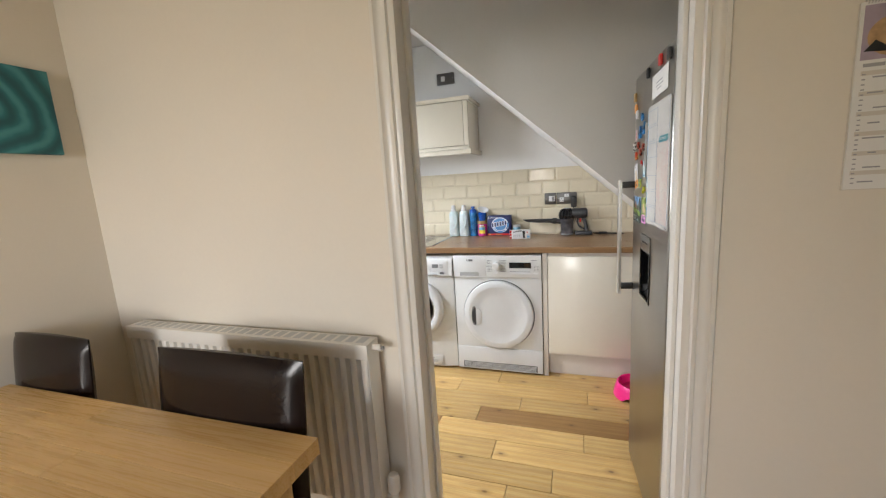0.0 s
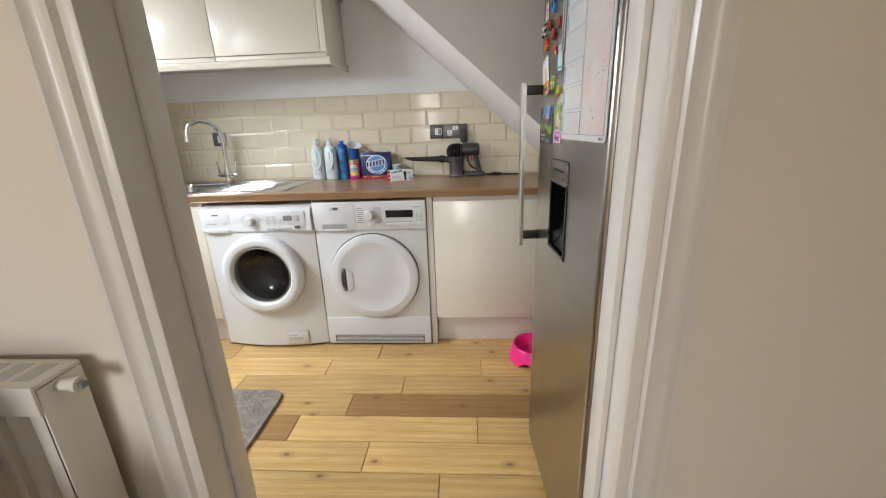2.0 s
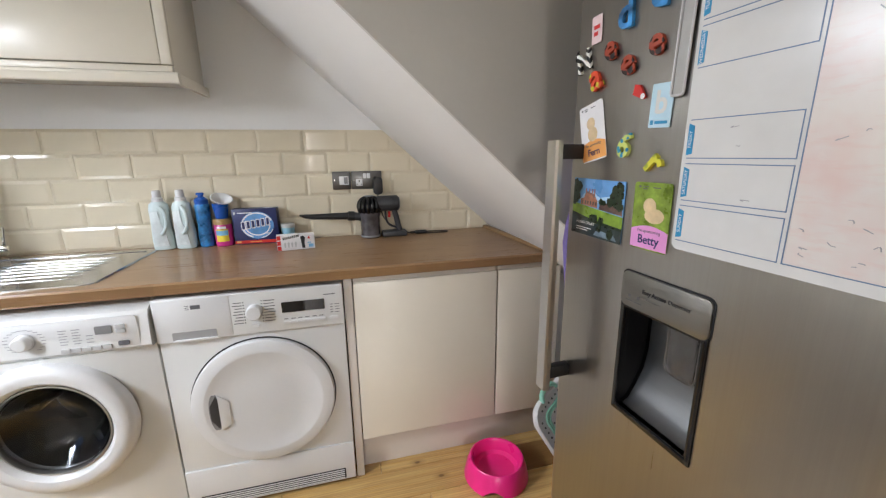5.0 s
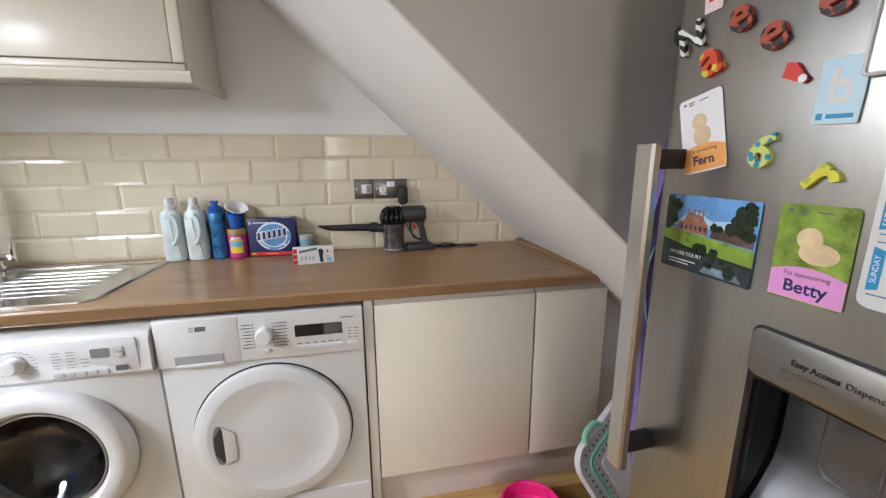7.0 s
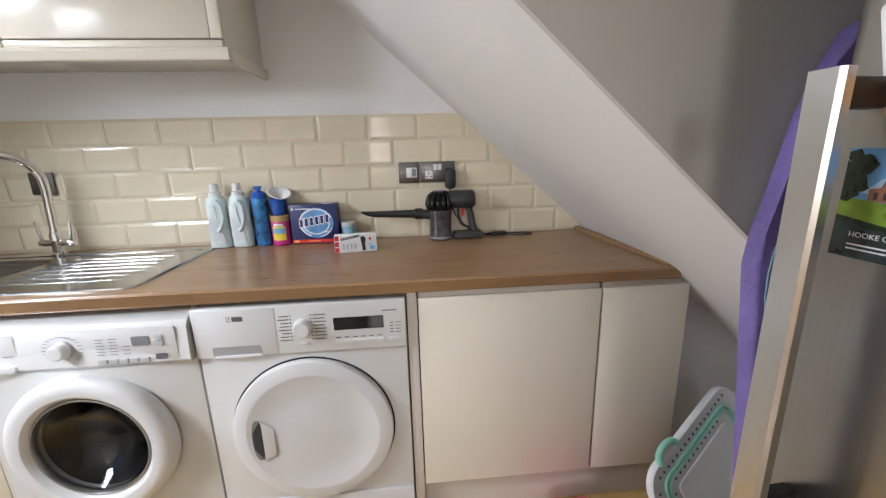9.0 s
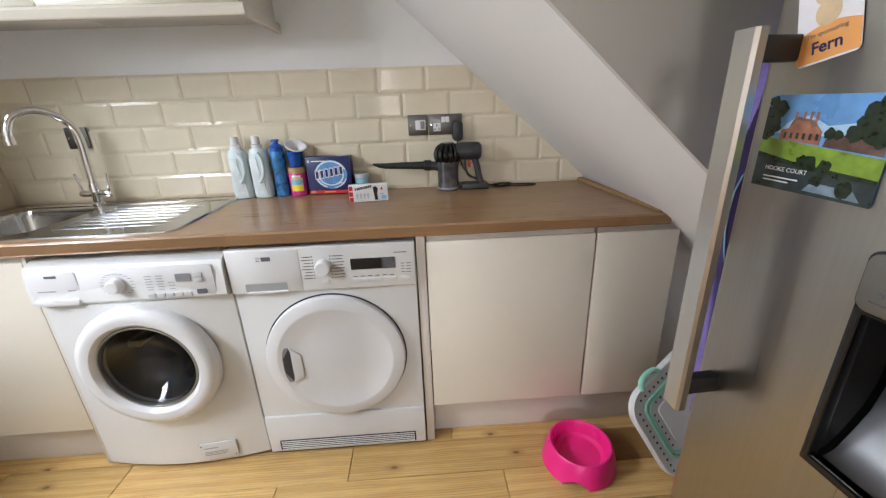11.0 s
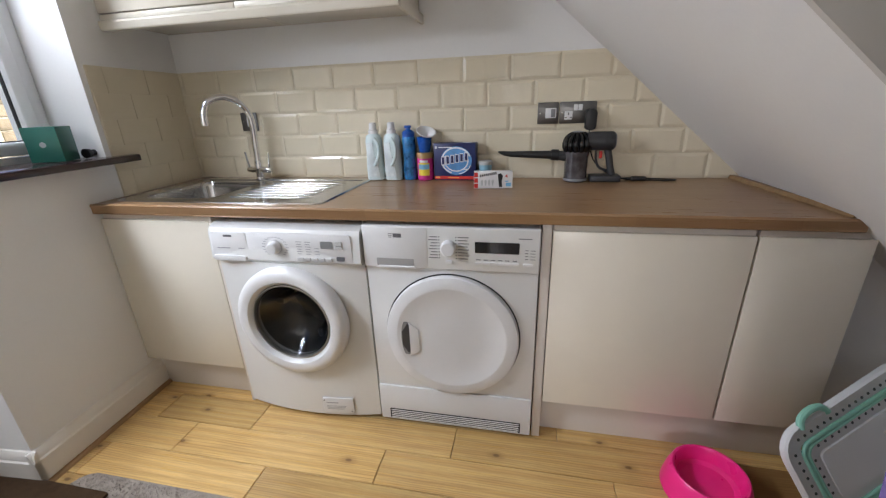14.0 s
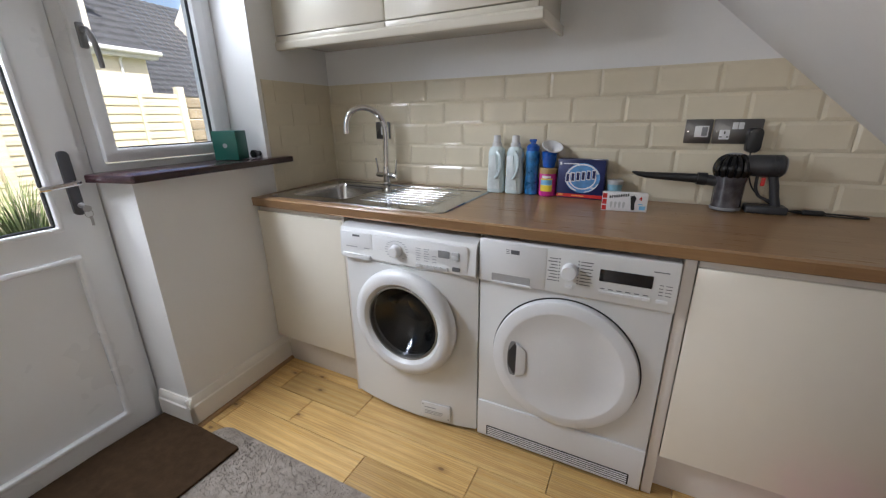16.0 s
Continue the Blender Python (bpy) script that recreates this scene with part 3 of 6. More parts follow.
def washing_machine():
    wm = thing("washing_machine", "white front-loading washing machine with a dark round window", "washing machine")
    x0, x1 = -1.197, -0.603
    bow = lambda x: 2.888 - 0.036 * (1 - (2 * (x - x0) / (x1 - x0) - 1) ** 2)
    cx, cz, z0, z1 = -0.908, 0.452, 0.016, 0.688
    angles = sorted([math.atan2(z - cz, x - cx) % (2 * math.pi) for x in (x0, x1) for z in (z0, z1)] + [2 * math.pi * k / 60 + 0.01 for k in range(60)])
    bm = BM()
    inner, rim, mid, back = [], [], [], []
    for a in angles:
        ca, sa = math.cos(a), math.sin(a)
        k = min((x1 - cx if ca > 0 else x0 - cx) / ca if abs(ca) > 1e-6 else 9, (z1 - cz if sa > 0 else z0 - cz) / sa if abs(sa) > 1e-6 else 9)
        inner.append(bm.verts.new((cx + 0.158 * ca, 2.90, cz + 0.158 * sa)))
        rim.append(bm.verts.new((cx + 0.160 * ca, bow(cx + 0.160 * ca), cz + 0.160 * sa)))
        half = 0.160 + (k - 0.160) * 0.5
        mid.append(bm.verts.new((cx + half * ca, bow(cx + half * ca), cz + half * sa)))
        back.append((cx + k * ca, cz + k * sa))
    edge = [bm.verts.new((x, bow(x), z)) for x, z in back]
    rear = [bm.verts.new((x, 3.42, z)) for x, z in back]
    for p_, q_ in ((inner, rim), (rim, mid), (mid, edge), (edge, rear)):
        for k in range(len(angles)):
            l = (k + 1) % len(angles)
            bm.faces.new((p_[k], p_[l], q_[l], q_[k]))
    bm.faces.new(rear)
    part("body", bm, ENAMEL, wm)
    for x in (x0 + 0.05, x1 - 0.05):
        for y in (2.95, 3.36):
            part("foot", cyl(BM(), (x, y, 0.0), (x, y, 0.03), 0.02, n=14), BLACK, wm)
    prof = [(3.42, 0.69), (2.868, 0.69), (2.860, 0.70), (2.866, 0.795), (2.876, 0.813), (2.905, 0.828), (2.96, 0.832), (3.42, 0.832)]
    bm = BM()
    rings = []
    for t in np.linspace(0, 1, 21):
        bow = 0.004 * (1 - (2 * t - 1) ** 2) + 0.004
        rings.append([bm.verts.new((x0 + (x1 - x0) * t, y - (bow if y < 3 else 0), z)) for y, z in prof])
    for p, q in zip(rings, rings[1:]):
        for i in range(len(prof)):
            j = (i + 1) % len(prof)
            bm.faces.new((p[i], p[j], q[j], q[i]))
    bm.faces.new(rings[0][::-1])
    bm.faces.new(rings[-1])
    panel = part("control_panel", bm, ENAMEL, wm)
    f = lambda x: 2.8635 - 0.004 * (1 - (2 * (x - x0) / (x1 - x0) - 1) ** 2) - 0.004
    dr = part("detergent_drawer", prism(BM(), rrect(-1.187, 0.703, -1.040, 0.800, 0.008), 0.008, at(0, f(-1.11) + 0.006, 0), inset=0.003), PLASTIC_WHITE, panel)
    part("drawer_grip", prism(BM(), rrect(-1.182, 0.695, -1.045, 0.713, 0.006), 0.016, at(0, f(-1.11) + 0.004, 0), inset=0.004), PLASTIC_WHITE, wm, "white moulded drawer grip")
    part("control_fascia", prism(BM(), rrect(-1.034, 0.700, -0.632, 0.803, 0.010), 0.005, at(0, f(-0.85) + 0.0045, 0), inset=0.002), PLASTIC_WHITE, wm)
    kn = part("dial", lathe(BM(), [(0, 0.030), (0.017, 0.030), (0.0205, 0.027), (0.022, 0.010), (0.0245, 0.008), (0.0245, 0), (0, 0)], at(-0.922, f(-0.92), 0.752), 32), PLASTIC_WHITE, panel, "white programme dial with a grey rim")
    part("dial_rim", lathe(BM(), [(0.0245, 0.0), (0.0275, 0.003), (0.0275, 0.005), (0.0235, 0.0065)], at(-0.922, f(-0.92), 0.752), 32), PLASTIC_SHADE, kn)
    y = f(-0.72)
    part("lcd", prism(BM(), rrect(-0.745, 0.752, -0.700, 0.778, 0.003), 0.0025, at(0, y - 0.0022, 0)), PLASTIC_GREY, panel, "grey liquid crystal display")
    for i in range(5):
        part("button", prism(BM(), rrect(-0.838 + 0.027 * i, 0.703, -0.815 + 0.027 * i, 0.716, 0.002), 0.006, at(0, f(-0.79) - 0.0022, 0), inset=0.0015), PLASTIC_SHADE, panel)
    for k in range(2):
        part("button", prism(BM(), rrect(-0.690, 0.750 + 0.016 * k, -0.664, 0.763 + 0.016 * k, 0.003), 0.005, at(0, f(-0.68) - 0.0022, 0), inset=0.0015), PLASTIC_SHADE, panel)
    part("start_button", prism(BM(), rrect(-0.690, 0.708, -0.660, 0.723, 0.003), 0.004, at(0, f(-0.675) - 0.0022, 0)), PRINT, panel, "dark start button")
    rects = []
    for c in range(2):
        for r in range(6):
            rects.append((-0.838 + 0.034 * c, 0.728 + 0.009 * r, -0.820 + 0.034 * c + 0.004 * (r % 2), 0.7305 + 0.009 * r))
    for r in range(3):
        rects.append((-0.770, 0.728 + 0.011 * r, -0.752, 0.7305 + 0.011 * r))
    bars(rects, PRINT_SOFT, panel, at(0, f(-0.82) - 0.0022, 0))
    ticks = []
    for k in range(18):
        a = radians(-50 + 280 * k / 17)
        cx, cz = -0.922 + 0.047 * math.cos(a), 0.752 + 0.037 * math.sin(a)
        if cz > 0.706:
            ticks.append((cx - 0.006, cz - 0.001, cx + 0.006, cz + 0.001))
    bars(ticks, PRINT_SOFT, panel, at(0, f(-0.935) - 0.0022, 0))
    bars([(-1.130, 0.783, -1.095, 0.791)], PRINT, panel, at(0, f(-1.11) - 0.0022, 0), name="maker_mark")
    bars([(-1.165, 0.738, -1.11, 0.742), (-1.075, 0.738, -1.05, 0.742)], PRINT_SOFT, panel, at(0, f(-1.11) - 0.0022, 0))
    c = at(-0.901, 2.858, 0.456)
    ringd = part("door", lathe(BM(), [(0.223, -0.004), (0.223, 0.018), (0.219, 0.030), (0.208, 0.040), (0.190, 0.044), (0.172, 0.040), (0.160, 0.028), (0.155, 0.010), (0.152, -0.004)], c, 64), PLASTIC_WHITE, wm, "white round door ring")
    part("chrome_trim", lathe(BM(), [(0.157, 0.020), (0.1565, 0.028), (0.152, 0.029), (0.149, 0.022), (0.149, 0.010)], c, 64), NICKEL, ringd)
    part("window_bowl", lathe(BM(), [(0.0, -0.070), (0.065, -0.060), (0.098, -0.040), (0.125, -0.010), (0.144, 0.016), (0.150, 0.018), (0.150, 0.012), (0.129, -0.014), (0.101, -0.045), (0.067, -0.065), (0.0, -0.075)], c, 48), GLASS_DARK, ringd, "dark bulging door glass")
    part("drum", lathe(BM(), [(0.153, -0.002), (0.160, -0.12), (0.158, -0.26), (0, -0.27)], c, 40), brushed("drum_steel", (0.20, 0.205, 0.215), 0.38, (8, 8, 8)), wm, "dark perforated drum behind the glass")
    for a in (20, 140, 260):
        bm = box(BM(), -0.016, -0.152, -0.24, 0.016, -0.105, -0.10, 0.010)
        bmesh.ops.transform(bm, matrix=c @ Matrix.Rotation(radians(a), 4, "Z"), verts=bm.verts)
        part("drum_paddle", bm, PLASTIC_DARK, wm)
    turn = Matrix.Translation((-0.772, 2.8605, 0.066)) @ Matrix.Rotation(radians(6.1), 4, "Z") @ FRONT
    fl = part("filter_flap", prism(BM(), rrect(-0.064, -0.036, 0.064, 0.036, 0.006), 0.007, turn, inset=0.002), PLASTIC_WHITE, wm, "white filter flap with a printed label")
    part("flap_joint", prism(BM(), rrect(-0.067, -0.039, 0.067, 0.039, 0.007), 0.002, turn), PLASTIC_SHADE, wm, "grey joint round the flap")
    bars([(-0.048, 0.012, 0.002, 0.016), (-0.048, -0.004, 0.034, -0.001), (-0.048, -0.011, 0.030, -0.008), (-0.048, -0.018, 0.024, -0.015)], PRINT_SOFT, fl, turn @ Matrix.Translation((0, 0, 0.007)))
    for x in (-0.056, 0.056):
        part("flap_screw", prism(BM(), circle(x, -0.026 if x > 0 else 0.026, 0.003, 10), 0.001, turn @ Matrix.Translation((0, 0, 0.007))), PLASTIC_GREY, fl)
    return wm


washing_machine()


def tumble_dryer():
    td = thing("tumble_dryer", "white tumble dryer with a solid round door", "tumble dryer")
    part("body", box(BM(), -0.595, 2.884, 0.02, -0.002, 3.44, 0.836, 0.004), ENAMEL, td)
    for x in (-0.55, -0.05):
        for y in (2.95, 3.38):
            part("foot", cyl(BM(), (x, y, 0), (x, y, 0.024), 0.02, n=14), BLACK, td)
    panel = part("control_panel", box(BM(), -0.596, 2.872, 0.686, -0.001, 2.90, 0.837, 0.005, 3), ENAMEL, td)
    part("water_drawer", box(BM(), -0.593, 2.870, 0.689, -0.368, 2.89, 0.833, 0.003), PLASTIC_WHITE, panel)
    # Flat patch; the shade of the hollow grip is put into its grey.
    part("drawer_slot", prism(BM(), rrect(-0.548, 0.694, -0.416, 0.722, 0.004), 0.0012, at(0, 2.870, 0)), M("shaded_white_plastic", (0.36, 0.355, 0.35), 0.45, var=0.04), panel, "flat grey drawer grip, its shade put into the colour")
    part("slot_lip", prism(BM(), [(-0.548, 0.689), (-0.410, 0.689), (-0.416, 0.696), (-0.540, 0.696)], 0.008, at(0, 2.871, 0), inset=0.002), PLASTIC_WHITE, panel)
    kn = part("dial", lathe(BM(), [(0, 0.026), (0.021, 0.026), (0.0245, 0.022), (0.026, 0.0), (0, 0)], at(-0.294, 2.872, 0.768), 32), PLASTIC_WHITE, panel, "white programme dial")
    part("display", prism(BM(), rrect(-0.208, 0.752, -0.066, 0.790, 0.002), 0.0012, at(0, 2.872, 0)), BLACK_GLOSS, panel, "black display window")
    for a, b in [(-0.206 + 0.0235 * i, -0.184 + 0.0235 * i) for i in range(6)] + [(-0.052, -0.022), (-0.306, -0.284)]:
        part("button", prism(BM(), rrect(a, 0.712, b, 0.722, 0.002), 0.005, at(0, 2.872, 0), inset=0.0015), PLASTIC_WHITE, panel)
    rects = []
    for r in range(8):
        z = 0.728 + 0.0105 * r
        rects += [(-0.362 + 0.004 * (r % 3), z, -0.332, z + 0.003), (-0.264, z, -0.232 + 0.004 * (r % 2), z + 0.003)]
        rects += [(-0.329, z, -0.325, z + 0.004), (-0.272, z, -0.268, z + 0.004)]
    for i in range(6):
        rects.append((-0.204 + 0.0235 * i, 0.727, -0.190 + 0.0235 * i, 0.730))
    for r in range(4):
        rects += [(-0.048, 0.735 + 0.010 * r, -0.038, 0.7375 + 0.010 * r), (-0.032, 0.735 + 0.010 * r, -0.016, 0.737 + 0.010 * r)]
    rects += [(-0.068, 0.803, -0.028, 0.806), (-0.520, 0.733, -0.448, 0.736)]
    bars(rects, PRINT, panel, at(0, 2.872, 0))
    bars([(-0.500, 0.797, -0.488, 0.799), (-0.500, 0.803, -0.488, 0.805), (-0.500, 0.809, -0.488, 0.811), (-0.484, 0.797, -0.455, 0.811)], PRINT, panel, at(0, 2.870, 0), name="maker_mark")
    c = at(-0.295, 2.884, 0.424)
    part("door_gap", lathe(BM(), [(0.244, 0.0), (0.244, 0.0012), (0.2, 0.0012)], c, 64), RUBBER, td, "dark gap round the door")
    dr = part("door", lathe(BM(), [(0.239, 0.0), (0.239, 0.016), (0.236, 0.022), (0.228, 0.025), (0.200, 0.028), (0.194, 0.028), (0.183, 0.023), (0.10, 0.026), (0, 0.027)], c, 72), PLASTIC_WHITE, td, "white round dryer door")
    hook = [(-0.452, 0.345), (-0.420, 0.362), (-0.414, 0.372), (-0.414, 0.448), (-0.420, 0.456), (-0.452, 0.482)]
    lens = hook + [(-0.460 - 0.018 * math.cos(t), 0.4135 + 0.070 * math.sin(t)) for t in np.linspace(1.3, -1.3, 9)]
    # Flat patches: grey and near-black paint the shade inside the finger grip.
    part("grip_recess", prism(BM(), lens[::-1], 0.0015, at(0, 2.8605, 0)), PLASTIC_GREY, dr, "shaded finger recess")
    part("grip_shadow", prism(BM(), [(-0.474, 0.385), (-0.452, 0.350), (-0.447, 0.36), (-0.447, 0.465), (-0.452, 0.477), (-0.474, 0.44)], 0.0022, at(0, 2.8605, 0)), PLASTIC_DARK, dr, "painted shadow at the inner edge of the recess")
    part("grip_lip", prism(BM(), [(-0.448, 0.345), (-0.414, 0.362), (-0.410, 0.370), (-0.410, 0.450), (-0.414, 0.458), (-0.448, 0.482), (-0.442, 0.465), (-0.442, 0.362)], 0.008, at(0, 2.861, 0), inset=0.002), PLASTIC_WHITE, dr)
    part("base_panel", box(BM(), -0.594, 2.876, 0.014, -0.003, 2.90, 0.178, 0.004), PLASTIC_WHITE, td, "white removable base panel")
    part("vent_recess", prism(BM(), rrect(-0.555, 0.022, -0.040, 0.068, 0.004), 0.001, at(0, 2.876, 0)), BLACK, td, "dark air vent")
    for k in range(5):
        part("vent_slat", prism(BM(), rrect(-0.550, 0.0245 + 0.0088 * k, -0.045, 0.0280 + 0.0088 * k, 0.001), 0.003, at(0, 2.876, 0), inset=0.001), PLASTIC_WHITE, td)
    return td


tumble_dryer()

# ---- fridge freezer ----
FR = pose(0.4357, 2.173, 0, 0, 0, -86.86)
FW, FH = 0.532, 1.70


def fridge():
    fr = thing("fridge_freezer", "tall brushed steel fridge with a water dispenser", "fridge", FR)
    part("body", box(BM(), 0.004, 0.072, 0.02, FW - 0.004, 0.66, FH - 0.006, 0.006), PLASTIC_DARK, fr, "dark grey painted cabinet")
    bm = holed(BM(), 0, 0.05, FW, FH, 0.1725, 0.862, 0.3075, 1.044, 0.0, 0.062)
    edges = [e for e in bm.edges if e.calc_face_angle(0) > 1 and all(v.co.y < 0.01 for v in e.verts) and (all(v.co.x in (0.0,) or v.co.x > FW - 0.001 for v in e.verts) or all(v.co.z > FH - 0.001 for v in e.verts))]
    bmesh.ops.bevel(bm, geom=edges, offset=0.014, segments=4, profile=0.5, affect="EDGES")
    dr = part("door", bm, STEEL, fr, "brushed steel door")
    part("door_edge", box(BM(), FW - 0.0005, 0.016, 0.052, FW + 0.001, 0.064, FH - 0.012), BLACK, fr, "black door edge")
    part("gasket", box(BM(), 0.008, 0.062, 0.06, FW - 0.006, 0.073, FH - 0.01), RUBBER, fr)
    part("kick_plate", box(BM(), 0.01, 0.03, 0.005, FW - 0.01, 0.08, 0.046, 0.002), BLACK, fr)
    bm = BM()
    rings = []
    for t in np.linspace(0, 1, 13):
        z, out = 0.820 + 0.480 * t, -0.064
        rings.append([bm.verts.new(v) for v in ((0.021, out + 0.013, z), (0.052, out + 0.013, z), (0.052, out + 0.004, z), (0.049, out, z), (0.024, out, z), (0.021, out + 0.004, z))])
    for p, q in zip(rings, rings[1:]):
        for i in range(6):
            bm.faces.new((p[i], p[(i + 1) % 6], q[(i + 1) % 6], q[i]))
    bm.faces.new(rings[0][::-1])
    bm.faces.new(rings[-1])
    hn = part("handle", bm, STEEL_HANDLE, dr, "long brushed steel bar handle")
    for z in (0.838, 1.268):
        part("handle_bracket", box(BM(), 0.025, -0.050, z, 0.043, 0.002, z + 0.026, 0.003), BLACK, dr, "black handle bracket")
    # dispenser
    part("dispenser_header", prism(BM(), rrect(0.1645, 1.042, 0.3155, 1.098, 0.010), 0.004, FRONT, inset=0.0006), brushed("header_steel", (0.25, 0.24, 0.225), 0.3, axis=(3, 120, 120), relief=0.0), dr, "brushed steel dispenser header")
    part("dispenser_outline", prism(BM(), rrect(0.1622, 1.040, 0.3178, 1.1005, 0.011), 0.0012, FRONT), BLACK, dr, "thin black outline round the dispenser")
    for x in (0.180, 0.197):
        part("lock_symbol", prism(BM(), rrect(x, 1.058, x + 0.005, 1.063, 0.001), 0.0005, Matrix.Translation((0, -0.004, 0)) @ FRONT), PRINT, dr)
        part("symbol_caption", prism(BM(), rrect(x - 0.005, 1.052, x + 0.010, 1.0535, 0.0004), 0.0005, Matrix.Translation((0, -0.004, 0)) @ FRONT), PRINT, dr)
    part("dispenser_rim", ring(0.1645, 0.852, 0.3155, 1.047, 0.009, -0.0035, 0.010, 0.002), BLACK_GLOSS, dr, "glossy black dispenser surround")
    bm = BM()
    prof = [(0.0, 0.862), (0.012, 0.862), (0.024, 0.870), (0.036, 0.890), (0.050, 0.920), (0.056, 0.950), (0.057, 1.044), (0.0, 1.044)]
    for x in (0.1730, 0.3070):
        bm.faces.new([bm.verts.new((x, y, z)) for y, z in prof])
    for (y0, z0), (y1, z1) in zip(prof[:-1], prof[1:]):
        bm.faces.new([bm.verts.new(v) for v in ((0.1730, y0, z0), (0.3070, y0, z0), (0.3070, y1, z1), (0.1730, y1, z1))])
    bmesh.ops.remove_doubles(bm, verts=bm.verts, dist=1e-5)
    part("dispenser_recess", bm, BLACK_GLOSS, dr, "black dispenser recess")
    bm = BM()
    rows = [[bm.verts.new((x, y - 0.002, z)) for x in (0.1765, 0.3045)] for y, z in prof[1:7]]
    for p, q in zip(rows, rows[1:]):
        bm.faces.new((p[0], p[1], q[1], q[0]))
    part("splash_plate", bm, brushed("dark_steel_splash", (0.14, 0.14, 0.14), 0.34, (3, 120, 120)), dr, "curved steel splash plate")
    bm = prism(BM(), rrect(0.2245, 0.945, 0.2805, 1.040, 0.012), 0.008, Matrix.Translation((0, 0.042, 0)) @ FRONT, inset=0.002)
    part("lever_paddle", bm, CLEAR, dr, "clear plastic dispenser paddle")
    part("paddle_rim", tube(BM(), [(x, 0.033, z) for x, z in rrect(0.2285, 0.949, 0.2765, 1.036, 0.010, 3)], 0.0016, 8, True), CLEAR, dr)
    lettering("Easy Access", 0.0088, BLACK, dr, Matrix.Translation((0.2275, -0.0045, 1.074)) @ FRONT, bold=0.0003)
    lettering("Dispenser", 0.0088, BLACK, dr, Matrix.Translation((0.2705, -0.0045, 1.074)) @ FRONT, bold=0.0)
    return fr


fridge()

# ---- sink and tap ----


def sink():
    sk = thing("sink", "stainless steel inset sink with a ribbed drainer", "sink")
    x0, y0, x1, y1 = -1.665, 2.925, -0.765, 3.440
    z = WT + 0.0012
    bm = BM()
    outer = rrect(x0, y0, x1, y1, 0.03, 4)
    bowl = rrect(-1.600, 2.985, -1.270, 3.345, 0.05, 4)
    n = len(outer)
    loops = [[(x, y, z - 0.001) for x, y in outer], [(x * 0.994 + 0.006 * -1.215, y * 0.992 + 0.008 * 3.18, z + 0.005) for x, y in outer]]
    far = [Vector((x, y, z + 0.004)) for x, y in bowl]
    verts = [[bm.verts.new(p) for p in loop] for loop in loops]
    for a, b in zip(verts, verts[1:]):
        for i in range(n):
            bm.faces.new((a[i], a[(i + 1) % n], b[(i + 1) % n], b[i]))
    rim = [bm.verts.new(p) for p in far]
    for i in range(n):
        bm.faces.new((verts[1][i], verts[1][(i + 1) % n], rim[(i + 1) % n], rim[i]))
    last = rim
    for k, (grow, drop) in enumerate(((0.985, 0.004), (0.96, 0.02), (0.93, 0.13), (0.88, 0.148), (0.25, 0.155))):
        ring_ = [bm.verts.new((-1.435 + (p.x + 1.435) * grow, 3.165 + (p.y - 3.165) * grow, z + 0.004 - drop)) for p in far]
        for i in range(n):
            bm.faces.new((last[i], last[(i + 1) % n], ring_[(i + 1) % n], ring_[i]))
        last = ring_
    bm.faces.new(last)
    part("basin", bm, STEEL_SINK, sk)
    part("waste", lathe(BM(), [(0, 0.004), (0.012, 0.003), (0.032, 0.004), (0.036, 0.0)], pose(-1.435, 3.165, z - 0.150), 28), CHROME, sk, "chrome plug waste")
    for k in range(7):
        y = 3.02 + 0.048 * k
        bm = BM()
        pts = [(-1.235 + 0.02 * abs(k - 3) * 0.4, y, z + 0.002)] + [(-1.20 + 0.065 * i, y, z + 0.0018) for i in range(6)] + [(-0.83, y, z + 0.002)]
        tube(bm, pts, [0.002] + [0.0055] * 6 + [0.002], 8)
        part("drainer_rib", bm, STEEL_SINK, sk)
    part("back_ledge", box(BM(), x0 + 0.05, 3.385, z + 0.003, x1 - 0.03, 3.392, z + 0.0075, 0.002), STEEL_SINK, sk)
    return sk


sink()


def tap():
    tp = thing("kitchen_tap", "chrome swan-neck mixer tap with two levers", "tap", pose(-1.340, 3.415, WT + 0.006))
    part("base", lathe(BM(), [(0, 0.0), (0.026, 0.0), (0.026, 0.006), (0.021, 0.012), (0.019, 0.05), (0.021, 0.075), (0.017, 0.090), (0.0, 0.095)]), CHROME, tp)
    pts = [(0, 0, 0.08), (0.003, 0, 0.16), (0.009, -0.003, 0.26), (0.004, -0.014, 0.318), (-0.020, -0.046, 0.362), (-0.060, -0.090, 0.380), (-0.098, -0.130, 0.360), (-0.115, -0.149, 0.315), (-0.118, -0.152, 0.272)]
    sp = part("spout", tube(BM(), smooth_path(pts, 7), 0.0148, 16), CHROME, tp)
    part("nozzle", cyl(BM(), (-0.118, -0.152, 0.262), (-0.118, -0.152, 0.285), 0.0175, n=20), CHROME, sp)
    part("crossbar", tube(BM(), [(-0.072, 0.010, 0.046), (-0.066, 0.009, 0.046), (-0.045, 0.007, 0.046), (0, 0, 0.046), (0.045, -0.007, 0.046), (0.066, -0.009, 0.046), (0.072, -0.010, 0.046)], [0.009, 0.013, 0.0155, 0.013, 0.0155, 0.013, 0.009], 14), CHROME, tp)
    for s in (-1, 1):
        part("lever", tube(BM(), smooth_path([(s * 0.060, -s * 0.009, 0.05), (s * 0.064, -s * 0.009, 0.085), (s * 0.070, -s * 0.009, 0.130)], 4), [0.006] * 5 + [0.0055, 0.005, 0.005, 0.0045], 10), CHROME, tp, "upright chrome lever")


tap()

# ---- sockets ----


